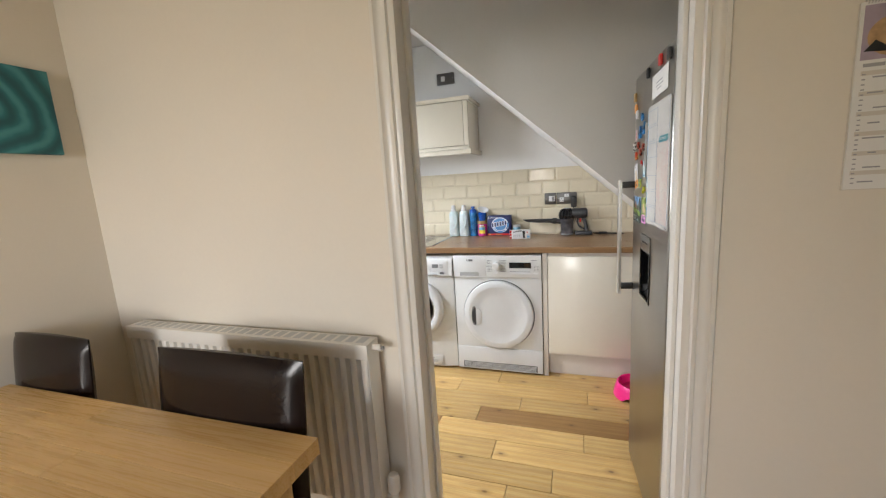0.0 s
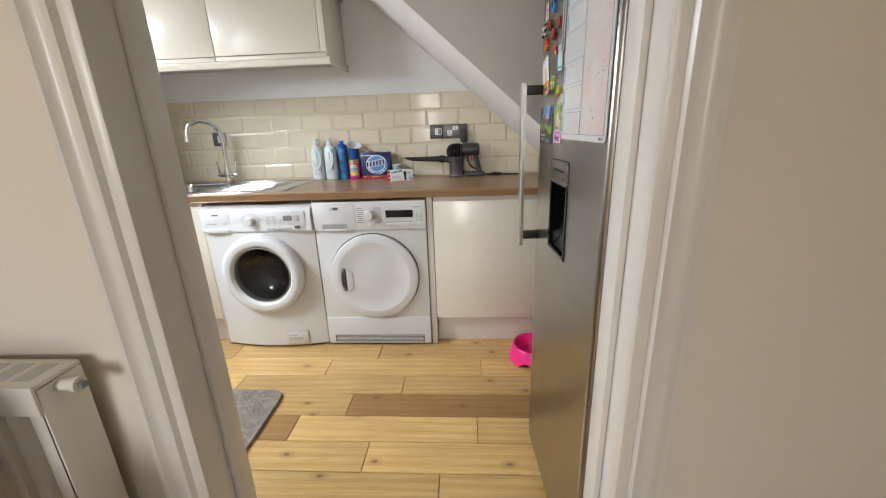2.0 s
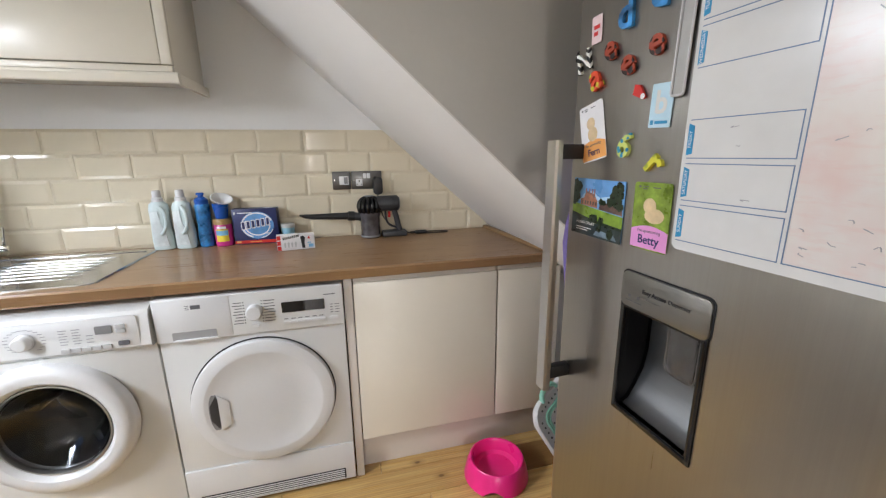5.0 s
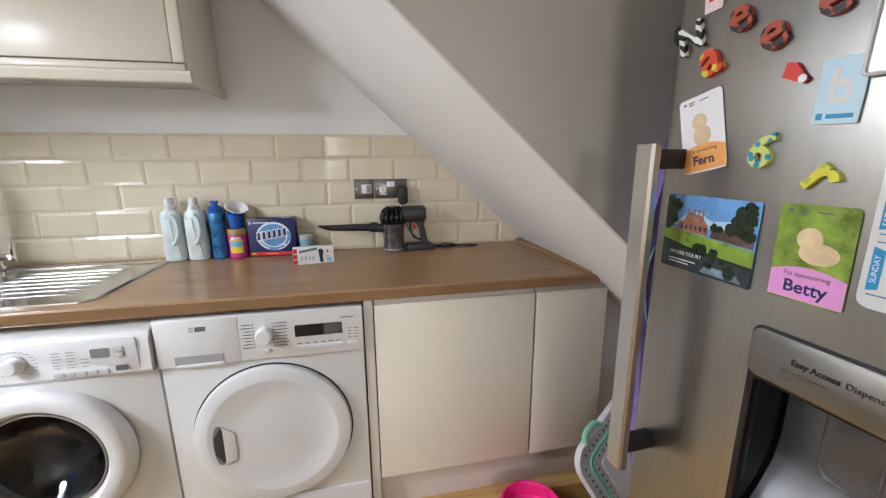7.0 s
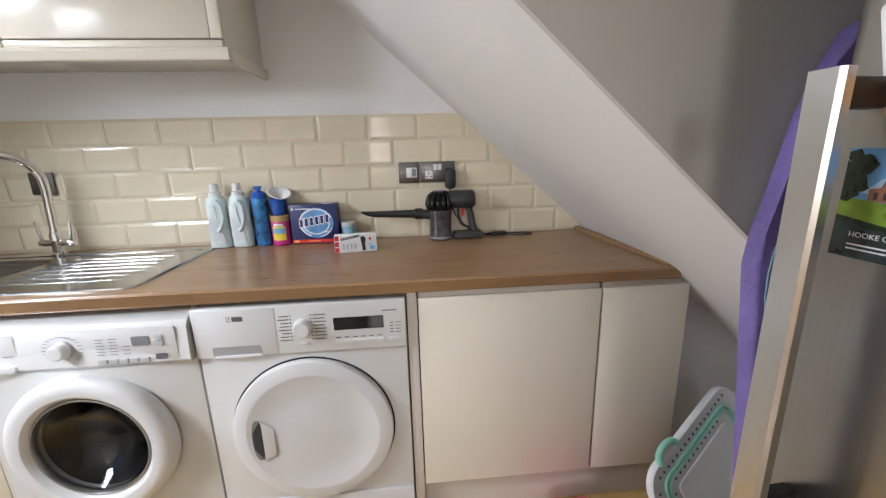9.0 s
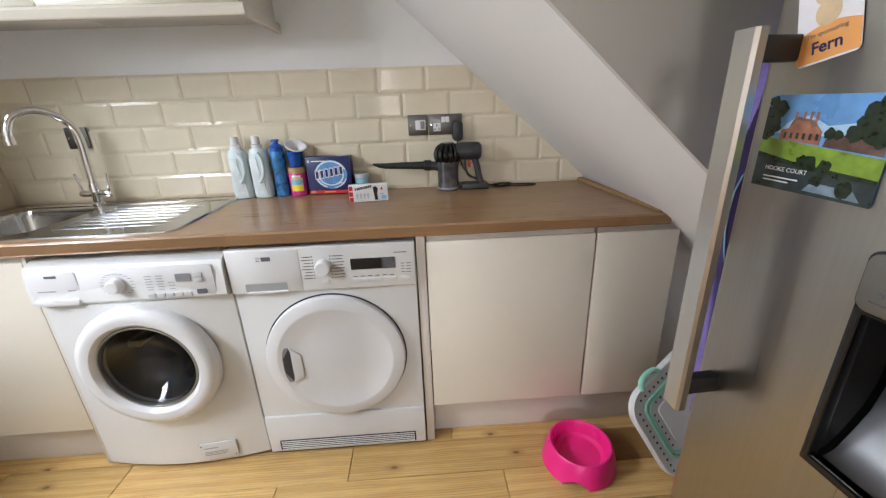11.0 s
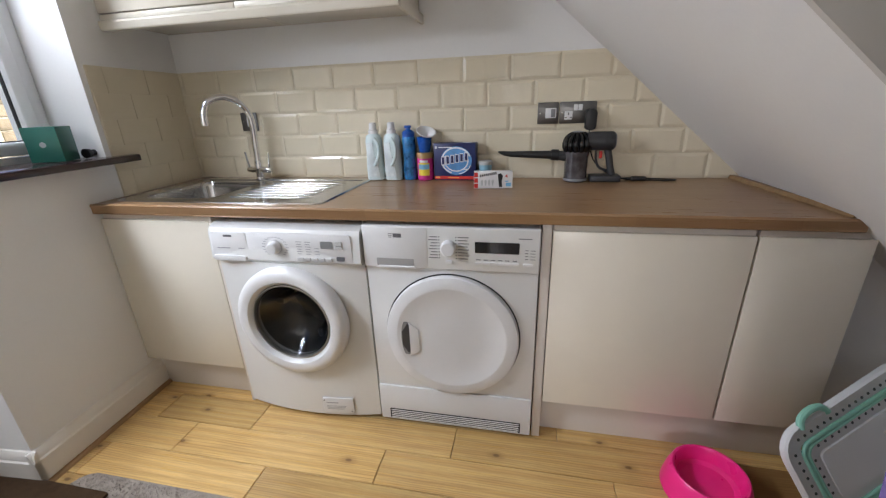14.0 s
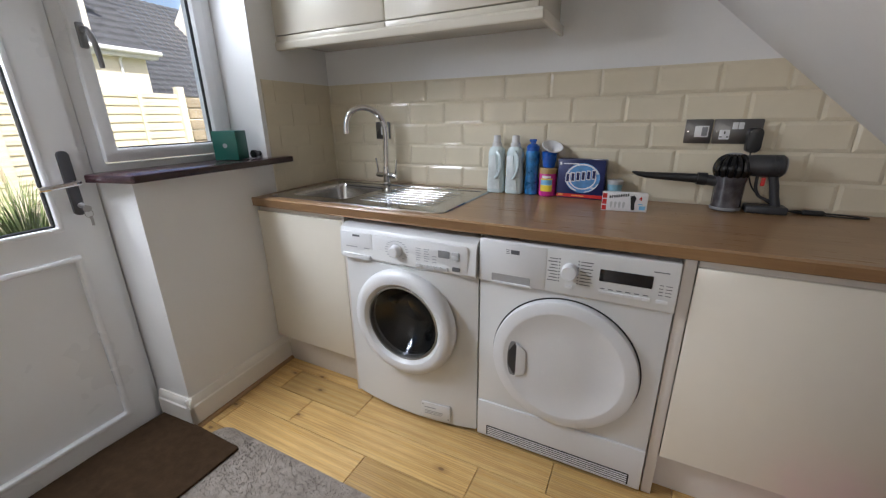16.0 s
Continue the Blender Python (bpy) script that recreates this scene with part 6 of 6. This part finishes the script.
bm = prism(BM(), rrect(-1.565, 1.86, -0.668, 2.452, 0.055), 0.016, z0=0.0008, inset=0.006)
rug = tagged(part("rug", bm, RUG), "grey short-pile rug on the oak floor", "rug")
rng = random.Random(11)
bm = BM()
for k in range(5200):
    x, y = rng.uniform(-1.555, -0.678), rng.uniform(2.02, 2.444)
    cx, cy = min(max(x, -1.51), -0.723), min(y, 2.397)
    if (x - cx) ** 2 + (y - cy) ** 2 > 0.05 ** 2:
        continue
    a, l = rng.uniform(0, 6.28), rng.uniform(0.004, 0.009)
    s = 0.0022
    t = Vector((x + l * 0.7 * math.cos(a), y + l * 0.7 * math.sin(a), 0.016 + l))
    p = [bm.verts.new((x + s * math.cos(a + 2.1 * i), y + s * math.sin(a + 2.1 * i), 0.0155)) for i in range(3)]
    q = bm.verts.new(t)
    for i in range(3):
        bm.faces.new((p[i], p[(i + 1) % 3], q))
tagged(part("pile_tuft", bm, RUG, rug, "short tufts of grey pile"), kind="stuff")
tagged(part("door_mat", prism(BM(), rrect(-1.850, 1.66, -1.384, 2.388, 0.006), 0.010, z0=0.0185, inset=0.003), COIR), "dark brown door mat lapping over the rug", "mat")

# ---- dining room things ----


def radiator():
    rd = thing("radiator", "white panel radiator with a top grille on the wall", "radiator")
    x0, x1, z0, z1 = -1.500, -0.424, 0.255, 0.842
    bm = BM()
    xs = []
    x = x0
    while x < x1 - 0.001:
        xs += [(x, 1.384), (x + 0.006, 1.384), (x + 0.012, 1.362), (x + 0.018, 1.360), (x + 0.028, 1.360), (x + 0.034, 1.362)]
        x += 0.040
    xs = [(min(a, x1), b) for a, b in xs]
    rows = [[bm.verts.new((a, b if z not in (z0, z1) else 1.368, z)) for a, b in xs] for z in (z0, z0 + 0.02, z0 + 0.04, z1 - 0.045, z1 - 0.025, z1)]
    for k, (a, b) in enumerate(zip(rows, rows[1:])):
        for i in range(len(xs) - 1):
            bm.faces.new((a[i], a[i + 1], b[i + 1], b[i]))
    part("front_panel", bm, GLOSS_WHITE, rd, "ribbed white front panel")
    part("back_panel", box(BM(), x0, 1.412, z0, x1, 1.430, z1 - 0.01, 0.003), GLOSS_WHITE, rd)
    for x in (x0 - 0.004, x1):
        part("side_cover", box(BM(), x, 1.362, z0 + 0.03, x + 0.004, 1.432, z1, 0.001), GLOSS_WHITE, rd)
    part("top_trim", box(BM(), x0 - 0.006, 1.354, z1 - 0.040, x1 + 0.006, 1.360, z1 + 0.010, 0.002), GLOSS_WHITE, rd)
    part("top_cover", box(BM(), x0 - 0.005, 1.358, z1 + 0.001, x1 + 0.005, 1.432, z1 + 0.009, 0.003), GLOSS_WHITE, rd)
    part("bleed_valve", cyl(cyl(BM(), (x1, 1.395, z1 - 0.012), (x1 + 0.030, 1.395, z1 - 0.012), 0.010, n=14), (x1 + 0.028, 1.395, z1 - 0.012), (x1 + 0.036, 1.395, z1 - 0.012), 0.012, n=14), GLOSS_WHITE, rd)
    part("bleed_screw", box(BM(), x1 + 0.035, 1.390, z1 - 0.017, x1 + 0.044, 1.400, z1 - 0.007, 0.001), PLASTIC_GREY, rd, "square steel bleed screw")
    for k in range(26):
        part("grille_slot", box(BM(), x0 + 0.02 + 0.0405 * k, 1.372, z1 + 0.0088, x0 + 0.047 + 0.0405 * k, 1.418, z1 + 0.0096), PLASTIC_SHADE, rd)
    vl = part("thermostat_valve", lathe(BM(), [(0, 0.09), (0.016, 0.088), (0.021, 0.075), (0.021, 0.03), (0.014, 0.02), (0.012, -0.10), (0, -0.10)], pose(x1 + 0.035, 1.395, 0.285)), GLOSS_WHITE, rd, "white thermostatic valve")
    part("pipe", cyl(BM(), (x1 + 0.035, 1.395, 0.0), (x1 + 0.035, 1.395, 0.20), 0.0075, n=12), GLOSS_WHITE, rd)
    for x in (-1.2, -0.7):
        part("bracket", box(BM(), x, 1.430, 0.45, x + 0.03, 1.4555, 0.75, 0.001), GLOSS_WHITE, rd)


radiator()


def table():
    tb = thing("dining_table", "oiled oak dining table with thick top", "table")
    x0, x1, y0, y1 = -1.64, -0.392, 0.255, 1.053
    n = 9
    for k in range(n):
        a = y0 + (y1 - y0) * k / n
        cut = x0 + (0.45, 0.78, 0.32, 0.62, 0.9, 0.5, 0.7, 0.38, 0.55)[k]
        for p, q in ((x0, cut), (cut, x1)):
            ob = part("tabletop_stave", box(BM(), 0, 0.0001, 0.707, q - p - 0.0002, (y1 - y0) / n - 0.0001, 0.750, 0.0008, 1), OAK_TABLE, tb)
            ob.matrix_basis = pose(p, a, 0)
    part("apron", box(BM(), x0 + 0.09, y0 + 0.09, 0.62, x1 - 0.09, y1 - 0.09, 0.706, 0.002), OAK_TABLE, tb)
    for x in (x0 + 0.05, x1 - 0.13):
        for y in (y0 + 0.05, y1 - 0.13):
            part("leg", box(BM(), x, y, 0, x + 0.08, y + 0.08, 0.706, 0.004), OAK_TABLE, tb)


table()


def chair(x, y, turn, label, half=0.258):
    ch = thing("dining_chair", label, "chair", pose(x, y, 0, 0, 0, turn), "dining chairs")
    bm = BM()
    n, mth = 28, 24
    front = []
    for s, off in ((0, -0.030), (1, 0.030)):
        grid = []
        for k in range(mth + 1):
            t = k / mth
            z = 0.44 + 0.468 * t
            lean = 0.050 * t
            row = []
            for i in range(n + 1):
                u = 2 * i / n - 1
                soft = math.sqrt((1 - abs(u) ** 5) * (1 - abs(2 * t - 1) ** 4.5))
                y_ = off * (0.08 + 0.92 * soft) + lean - 0.012 * (1 - u * u) * (1 if s == 0 else 0.4)
                row.append(bm.verts.new((half * u, y_, z + 0.010 * (1 - u * u) * t)))
            grid.append(row)
        front.append(grid)
    for grid in front:
        for k in range(mth):
            for i in range(n):
                bm.faces.new((grid[k][i], grid[k][i + 1], grid[k + 1][i + 1], grid[k + 1][i]))
    a, b = front
    rim = lambda g: g[0] + [r[-1] for r in g[1:]] + g[-1][-2::-1] + [r[0] for r in g[-2:0:-1]]
    ra, rb = rim(a), rim(b)
    for i in range(len(ra)):
        j = (i + 1) % len(ra)
        bm.faces.new((ra[i], ra[j], rb[j], rb[i]))
    part("backrest", bm, LEATHER, ch, "dark padded leather backrest")
    part("seat", box(BM(), -0.225, -0.43, 0.41, 0.225, 0.0, 0.485, 0.025, 4), LEATHER, ch, "dark padded leather seat")
    for sx in (-0.2, 0.165):
        for sy in (-0.41, -0.035):
            part("leg", box(BM(), sx, sy, 0, sx + 0.035, sy + 0.035, 0.415, 0.003), M("dark_stained_wood", (0.03, 0.016, 0.01), 0.35, var=0.2), ch)


chair(-0.722, 1.068, 0, "dark brown leather dining chair pushed under the table")
chair(-1.492, 1.068, 0, "dark brown leather dining chair near the corner", 0.196)


def rose_material():
    mt, tree, b = nodes_of("teal_rose_print")
    co = tree.nodes.new("ShaderNodeTexCoord").outputs["Object"]
    co = mapped(tree, co, (1, 1, 1))
    wv = tree.nodes.new("ShaderNodeTexWave")
    wv.wave_type, wv.rings_direction = "RINGS", "X"
    wv.inputs["Scale"].default_value, wv.inputs["Distortion"].default_value, wv.inputs["Detail"].default_value, wv.inputs["Detail Scale"].default_value = 4.6, 3.2, 3.0, 1.6
    link(tree, co, wv.inputs["Vector"])
    link(tree, ramp(tree, wv.outputs[1], ((0.0, (0.012, 0.10, 0.12)), (0.6, (0.02, 0.17, 0.20)), (1.0, (0.06, 0.28, 0.31)))), b.inputs["Base Color"])
    b.inputs["Roughness"].default_value = 0.55
    bumped(tree, b, noise_of(tree, co, 700, 2), 0.15)
    return mt


cv = thing("canvas_picture", "square teal rose print on stretched canvas", "picture", pose(-1.698, 1.17, 1.685))
part("canvas", box(BM(), 0, -0.20, -0.152, 0.028, 0.20, 0.152, 0.004), rose_material(), cv)

cal = thing("wall_calendar", "slim spiral-bound wall calendar with a photo on top", "calendar", at(0.757, 1.4545, 1.266))
sheet(cal, "backing", rrect(0, 0, 0.138, 0.382, 0.001, 1), CREAM_DIM, 0, 0.002)
sheet(cal, "page", rrect(0.002, 0.002, 0.137, 0.381, 0.001, 1), PAPER, 0.002, 0.005)
sheet(cal, "photo", [(0.008, 0.268), (0.131, 0.268), (0.131, 0.374), (0.008, 0.374)], M("lilac_photo", (0.40, 0.33, 0.42), 0.4, var=0.2, scale=10), 0.005, 0.0056, "lilac toned photo")
sheet(cal, "photo_shape", circle(0.062, 0.312, 0.046, 24, 0.040), M("tan_shape", (0.50, 0.32, 0.16), 0.5, var=0.25, scale=30), 0.0056, 0.0060)
sheet(cal, "photo_shadow", [(0.012, 0.285), (0.095, 0.278), (0.09, 0.298), (0.05, 0.292), (0.03, 0.306)], BLACK, 0.0060, 0.0063)
bars([(0.012 + 0.0, 0.012 + 0.0205 * k, 0.131, 0.021 + 0.0205 * k) for k in range(12) if k % 2], CREAM_DIM, cal, pose(0, 0, 0.005), 0.0002, "shaded_row")
bars([(0.014, 0.014 + 0.0102 * k, 0.020, 0.0165 + 0.0102 * k) for k in range(23)] + [(0.026 + 0.006 * (k % 3), 0.016 + 0.0308 * k, 0.052 + 0.010 * (k % 2), 0.019 + 0.0308 * k) for k in range(8)] + [(0.014, 0.254, 0.050, 0.261)], PRINT_SOFT, cal, pose(0, 0, 0.0053), 0.0002, "printed_rows")
part("spiral", tube(BM(), [(0.008 + 0.122 * t, 0.381 + 0.004 * math.sin(t * 150), 0.003 + 0.004 * math.cos(t * 150)) for t in np.linspace(0, 1, 200)], 0.0008, 4), NICKEL, cal, "wire spiral binding")

# ---- outside ----
LAWN = M("lawn_and_gravel", (0.13, 0.14, 0.06), 0.95, var=0.3, scale=3, fine=40, bump=0.6, bscale=60)
structure("ground", prism(BM(), circle(-3, 3, 260, 48), 0.05, z0=-0.22), LAWN, "grass and gravel ground outside", "ground")
FENCE = M("pale_fence_timber", (0.80, 0.73, 0.54), 0.8, var=0.18, scale=3, fine=50, bump=0.3, stretch=(1, 1, 8))
fence = thing("fence", "pale lapped timber garden fence", "fence", LEFT)
for k in range(34):
    z = -0.12 + 0.0495 * k
    for u0, u1 in ((-1.90, -0.05), (0.05, 1.85), (1.95, 3.75)):
        bm = box(BM(), u0, -4.03, 0, u1, -4.015, 0.056, 0.002, 1)
        ob = part("slat", bm, FENCE, fence)
        ob.matrix_basis = pose(0, 0.014 * (k % 2), z) @ pose(0, 0, 0, 0, random.uniform(-0.1, 0.1), 0)
for u in (-0.45, -0.95, -1.42, 0.5, 0.95, 1.4, 2.4, 2.9):
    part("batten", box(BM(), u, -4.00, -0.15, u + 0.04, -3.975, 1.54, 0.003), FENCE, fence)
for u in (-1.98, -0.05, 1.85, 3.75):
    part("post", box(BM(), u, -4.06, -0.2, u + 0.09, -3.96, 1.66, 0.008), FENCE, fence)
STONE = M("buff_stone", (0.42, 0.35, 0.24), 0.85, var=0.25, scale=6, fine=30, bump=0.5, bscale=40)
wl = thing("garden_wall", "buff stone garden wall beyond the fence post", "wall", LEFT)
rng = random.Random(3)
for row in range(12):
    u = -2.02
    while u > -3.9:
        w = rng.uniform(0.18, 0.36)
        part("stone", box(BM(), u - w + 0.008, -4.22, -0.2 + 0.145 * row, u, -4.0 + rng.uniform(0, 0.015), -0.065 + 0.145 * row, 0.012, 1), STONE, wl)
        u -= w
RENDER = M("cream_render", (0.84, 0.78, 0.64), 0.85, var=0.06, scale=1.5, fine=30, bump=0.3)
SLATE = M("grey_roof_tile", (0.085, 0.09, 0.10), 0.6, var=0.3, scale=4, fine=12, bump=0.4, bscale=20)


def roof(parent, u0, u1, d0, z0, d1, z1, courses):
    for k in range(courses):
        a, b = k / courses, (k + 1.12) / courses
        n = int((u1 - u0) / 0.30)
        bm = BM()
        for i in range(n):
            p, q = u0 + (u1 - u0) * i / n, u0 + (u1 - u0) * (i + 0.97) / n
            da, db = d0 + (d1 - d0) * a, d0 + (d1 - d0) * b
            za, zb = z0 + (z1 - z0) * a + 0.075, z0 + (z1 - z0) * b
            mid = (p + q) / 2
            vs = [bm.verts.new(v) for v in ((p, -da, za), (mid, -da, za + 0.025), (q, -da, za), (q, -db, zb), (mid, -db, zb + 0.02), (p, -db, zb), (p, -da, za - 0.06), (q, -da, za - 0.06))]
            for f in ((0, 1, 4, 5), (1, 2, 3, 4), (6, 7, 2, 1, 0)):
                bm.faces.new([vs[j] for j in f])
        tagged(part("tile_course", bm, SLATE, parent, "course of grey interlocking tiles"), kind="stuff")


def gabled_house():
    hs = thing("house", "cream rendered house with grey tiled roofs", "house", LEFT)
    up = Matrix(((1, 0, 0, 0), (0, 0, -1, 0), (0, 1, 0, 0), (0, 0, 0, 1)))
    part("wall", box(BM(), -6.05, -15.0, -0.2, -2.0, -11.0, 2.98), RENDER, hs)
    part("wall", box(BM(), -14.0, -18.0, -0.2, -5.9, -12.7, 2.35), RENDER, hs)
    roof(hs, -13.8, -5.6, 12.3, 2.0, 16.4, 5.75, 22)
    roof(hs, -6.15, -1.9, 10.75, 3.03, 13.6, 5.9, 15)
    part("gable", prism(BM(), [(-4.85, 2.9), (-2.6, 2.9), (-2.6, 5.0), (-3.7, 6.3), (-4.85, 5.0)], 0.5, Matrix.Translation((0, -10.95, 0)) @ up), RENDER, hs, "cream gable wall over the eaves")
    part("gable", prism(BM(), [(-12.3, 4.0), (-10.4, 4.0), (-10.4, 5.0), (-11.35, 6.6), (-12.3, 5.0)], 1.6, Matrix.Translation((0, -13.9, 0)) @ up), RENDER, hs, "cream dormer gable on the far roof")
    for a, b in (((-5.15, 4.65), (-3.7, 6.42)), ((-3.7, 6.42), (-2.3, 4.65))):
        d = Vector((b[0] - a[0], b[1] - a[1])).normalized()
        n = Vector((-d.y, d.x)) * 0.16
        part("barge_board", prism(BM(), [a, b, (b[0] + n.x, b[1] + n.y), (a[0] + n.x, a[1] + n.y)], 0.12, Matrix.Translation((0, -10.88, 0)) @ up), UPVC, hs, "white sloping barge board")
    part("gutter", tube(BM(), [(-6.3, -10.66, 3.02), (-4.5, -10.66, 3.03), (-1.9, -10.66, 3.04)], 0.065, 12), UPVC, hs, "white plastic gutter")
    part("fascia", box(BM(), -6.25, -10.76, 2.90, -1.9, -10.72, 3.10), UPVC, hs, "white fascia board")
    part("soffit_board", box(BM(), -6.25, -11.0, 2.88, -1.9, -10.74, 2.905), UPVC, hs)
    part("downpipe", tube(BM(), [(-5.35, -10.70, 3.0), (-5.35, -10.95, 2.80), (-5.35, -10.95, -0.1)], 0.035, 10), UPVC, hs)
    wd = part("window", ring(-4.55, 3.45, -3.55, 4.45, 0.09, -10.86, -10.96, 0.01), UPVC, hs, "white framed gable window")
    part("pane", box(BM(), -4.46, -10.95, 3.54, -3.64, -10.90, 4.36), BLACK_GLOSS, wd, "dark window glass")
    return hs


gabled_house()
BLADE = M("grass_blade", (0.22, 0.30, 0.09), 0.6, var=0.45, scale=8, fine=20)
plant = thing("ornamental_grass", "clump of long arching garden grass outside the door", "plant", LEFT @ pose(0.80, -1.75, -0.19))
rng = random.Random(21)
bm = BM()
for k in range(1500):
    a, r = rng.uniform(0, 6.28), rng.uniform(0, 0.14)
    reach, top, w = rng.uniform(0.2, 0.85), rng.uniform(0.75, 1.5), rng.uniform(0.003, 0.006)
    base = Vector((r * math.cos(a), r * math.sin(a), 0))
    b_dir = a + rng.uniform(-0.6, 0.6)
    side = Vector((-math.sin(b_dir), math.cos(b_dir), 0)) * w
    prev = None
    for t in (0, 0.3, 0.55, 0.78, 1.0):
        p = base + Vector((math.cos(b_dir), math.sin(b_dir), 0)) * reach * t ** 1.6 + Vector((0, 0, top * (1.5 * t - 0.75 * t * t)))
        pair = [bm.verts.new(p - side * (1 - 0.9 * t)), bm.verts.new(p + side * (1 - 0.9 * t))]
        if prev:
            bm.faces.new((prev[0], prev[1], pair[1], pair[0]))
        prev = pair
tagged(part("blades", bm, BLADE, plant, "long thin green blades"), kind="stuff")

# ---- tiles and boards ----


def tile_mesh(w, h, r=0.0036):
    bm = BM()
    name, e = "tile", 0.012
    low = [bm.verts.new(p) for p in ((0, 0, 0), (w, 0, 0), (w, 0, h), (0, 0, h))]
    rim = [bm.verts.new((x, -0.0025, z)) for x, z in ((0, 0), (w, 0), (w, h), (0, h))]
    ex = min(e, w * 0.4)
    top = [bm.verts.new((x, -0.0025 - r, z)) for x, z in ((ex, e), (w - ex, e), (w - ex, h - e), (ex, h - e))]
    for a, b in ((low, rim), (rim, top)):
        for i in range(4):
            bm.faces.new((a[i], a[(i + 1) % 4], b[(i + 1) % 4], b[i]))
    bm.faces.new(top)
    return finish(name, bm, TILE, smooth=False)


bm = box(BM(), -1.77, 3.4965, WT - 0.01, 0.86, 3.4995, 1.398)
splash = structure("splashback", bm, GROUT, "cream bevelled brick tiles above the worktop", "tiles")
full = tile_mesh(0.199, 0.0998)
for row in range(5):
    z = 1.398 - 0.1015 * (row + 1) + 0.0008
    shift = -0.031 + (0.1005 if row % 2 == 0 else 0.0)
    for k in range(-9, 6):
        x = shift + 0.201 * k + 0.001
        x0, x1 = max(x, -1.764), x + 0.199
        if x1 <= -1.75 or x0 > (1.61 - z) / 0.887 + 0.02:
            continue
        ob = new("tile", full if x0 == x else tile_mesh(x1 - x0, 0.0998))
        ob.parent = splash
        tilt = random.uniform(-0.15, 0.15)
        ob.matrix_basis = pose(x0, 3.4965 + random.uniform(-0.0004, 0.0004), z, tilt, 0, random.uniform(-0.12, 0.12))
structure("splashback_side", box(BM(), 0.002, 0.0005, WT - 0.01, 0.476, 0.0035, 1.398), GROUT, "cream bevelled tiles beside the window", "tiles", LEFT)
side_wall = bpy.data.objects["splashback_side"]
for row in range(5):
    z = 1.398 - 0.1015 * (row + 1) + 0.0008
    start = 0.006 - (0.1 if row % 2 else 0.0)
    for k in range(3):
        a, b = max(start + 0.201 * k, 0.006), min(start + 0.201 * k + 0.199, 0.474)
        if b - a < 0.02:
            continue
        ob = new("tile", tile_mesh(b - a, 0.1005, 0.0006))
        ob.parent = side_wall
        ob.matrix_basis = pose(b, 0.0035, z, random.uniform(-0.2, 0.2), 0, 180)

JOINTS = {-5: (-0.6, 0.55), -4: (-0.95, 0.2, 0.9), -3: (-0.70, -0.09, 0.30), -2: (-1.2, 0.10, 0.9), -1: (-0.19, 0.85, -0.95), 0: (-0.535, 0.24, -0.70, -1.45), 1: (-0.335, 0.62, -1.2), 2: (-0.11, -0.937, 0.75, -1.62), 3: (-0.53, 0.272, -1.35, 1.1), 4: (-0.285, -1.112, 0.55, -1.56), 5: (-0.8, 0.1, 0.95), 6: (-0.3, 0.7), 7: (-1.0, 0.4), 8: (-0.5, 0.5)}
for row, joints in JOINTS.items():
    y0 = 2.155 + 0.1455 * row
    cuts = [-1.95, *sorted(joints), 1.25]
    for a, b in zip(cuts, cuts[1:]):
        bm = BM()
        w, e = 0.1455, 0.0022
        g = 0.0009
        low = [bm.verts.new(p) for p in ((g, g, -0.014), (b - a - g, g, -0.014), (b - a - g, w - g, -0.014), (g, w - g, -0.014))]
        mid = [bm.verts.new((v.co.x, v.co.y, -e)) for v in low]
        top = [bm.verts.new(p) for p in ((g + e, g + e, 0), (b - a - g - e, g + e, 0), (b - a - g - e, w - g - e, 0), (g + e, w - g - e, 0))]
        for p, q in ((low, mid), (mid, top)):
            for i in range(4):
                bm.faces.new((p[i], p[(i + 1) % 4], q[(i + 1) % 4], q[i]))
        bm.faces.new(top)
        dark = (row == 1 and -0.4 < a < 0) or (row == 4 and a > 0.5) or (row == 0 and abs(a + 0.70) < 0.01)
        ob = new("plank", finish("plank", bm, OAK_DARK if dark else OAK, smooth=False))
        ob.parent = floor
        ob.matrix_basis = pose(a, y0, random.uniform(-0.0004, 0.0))
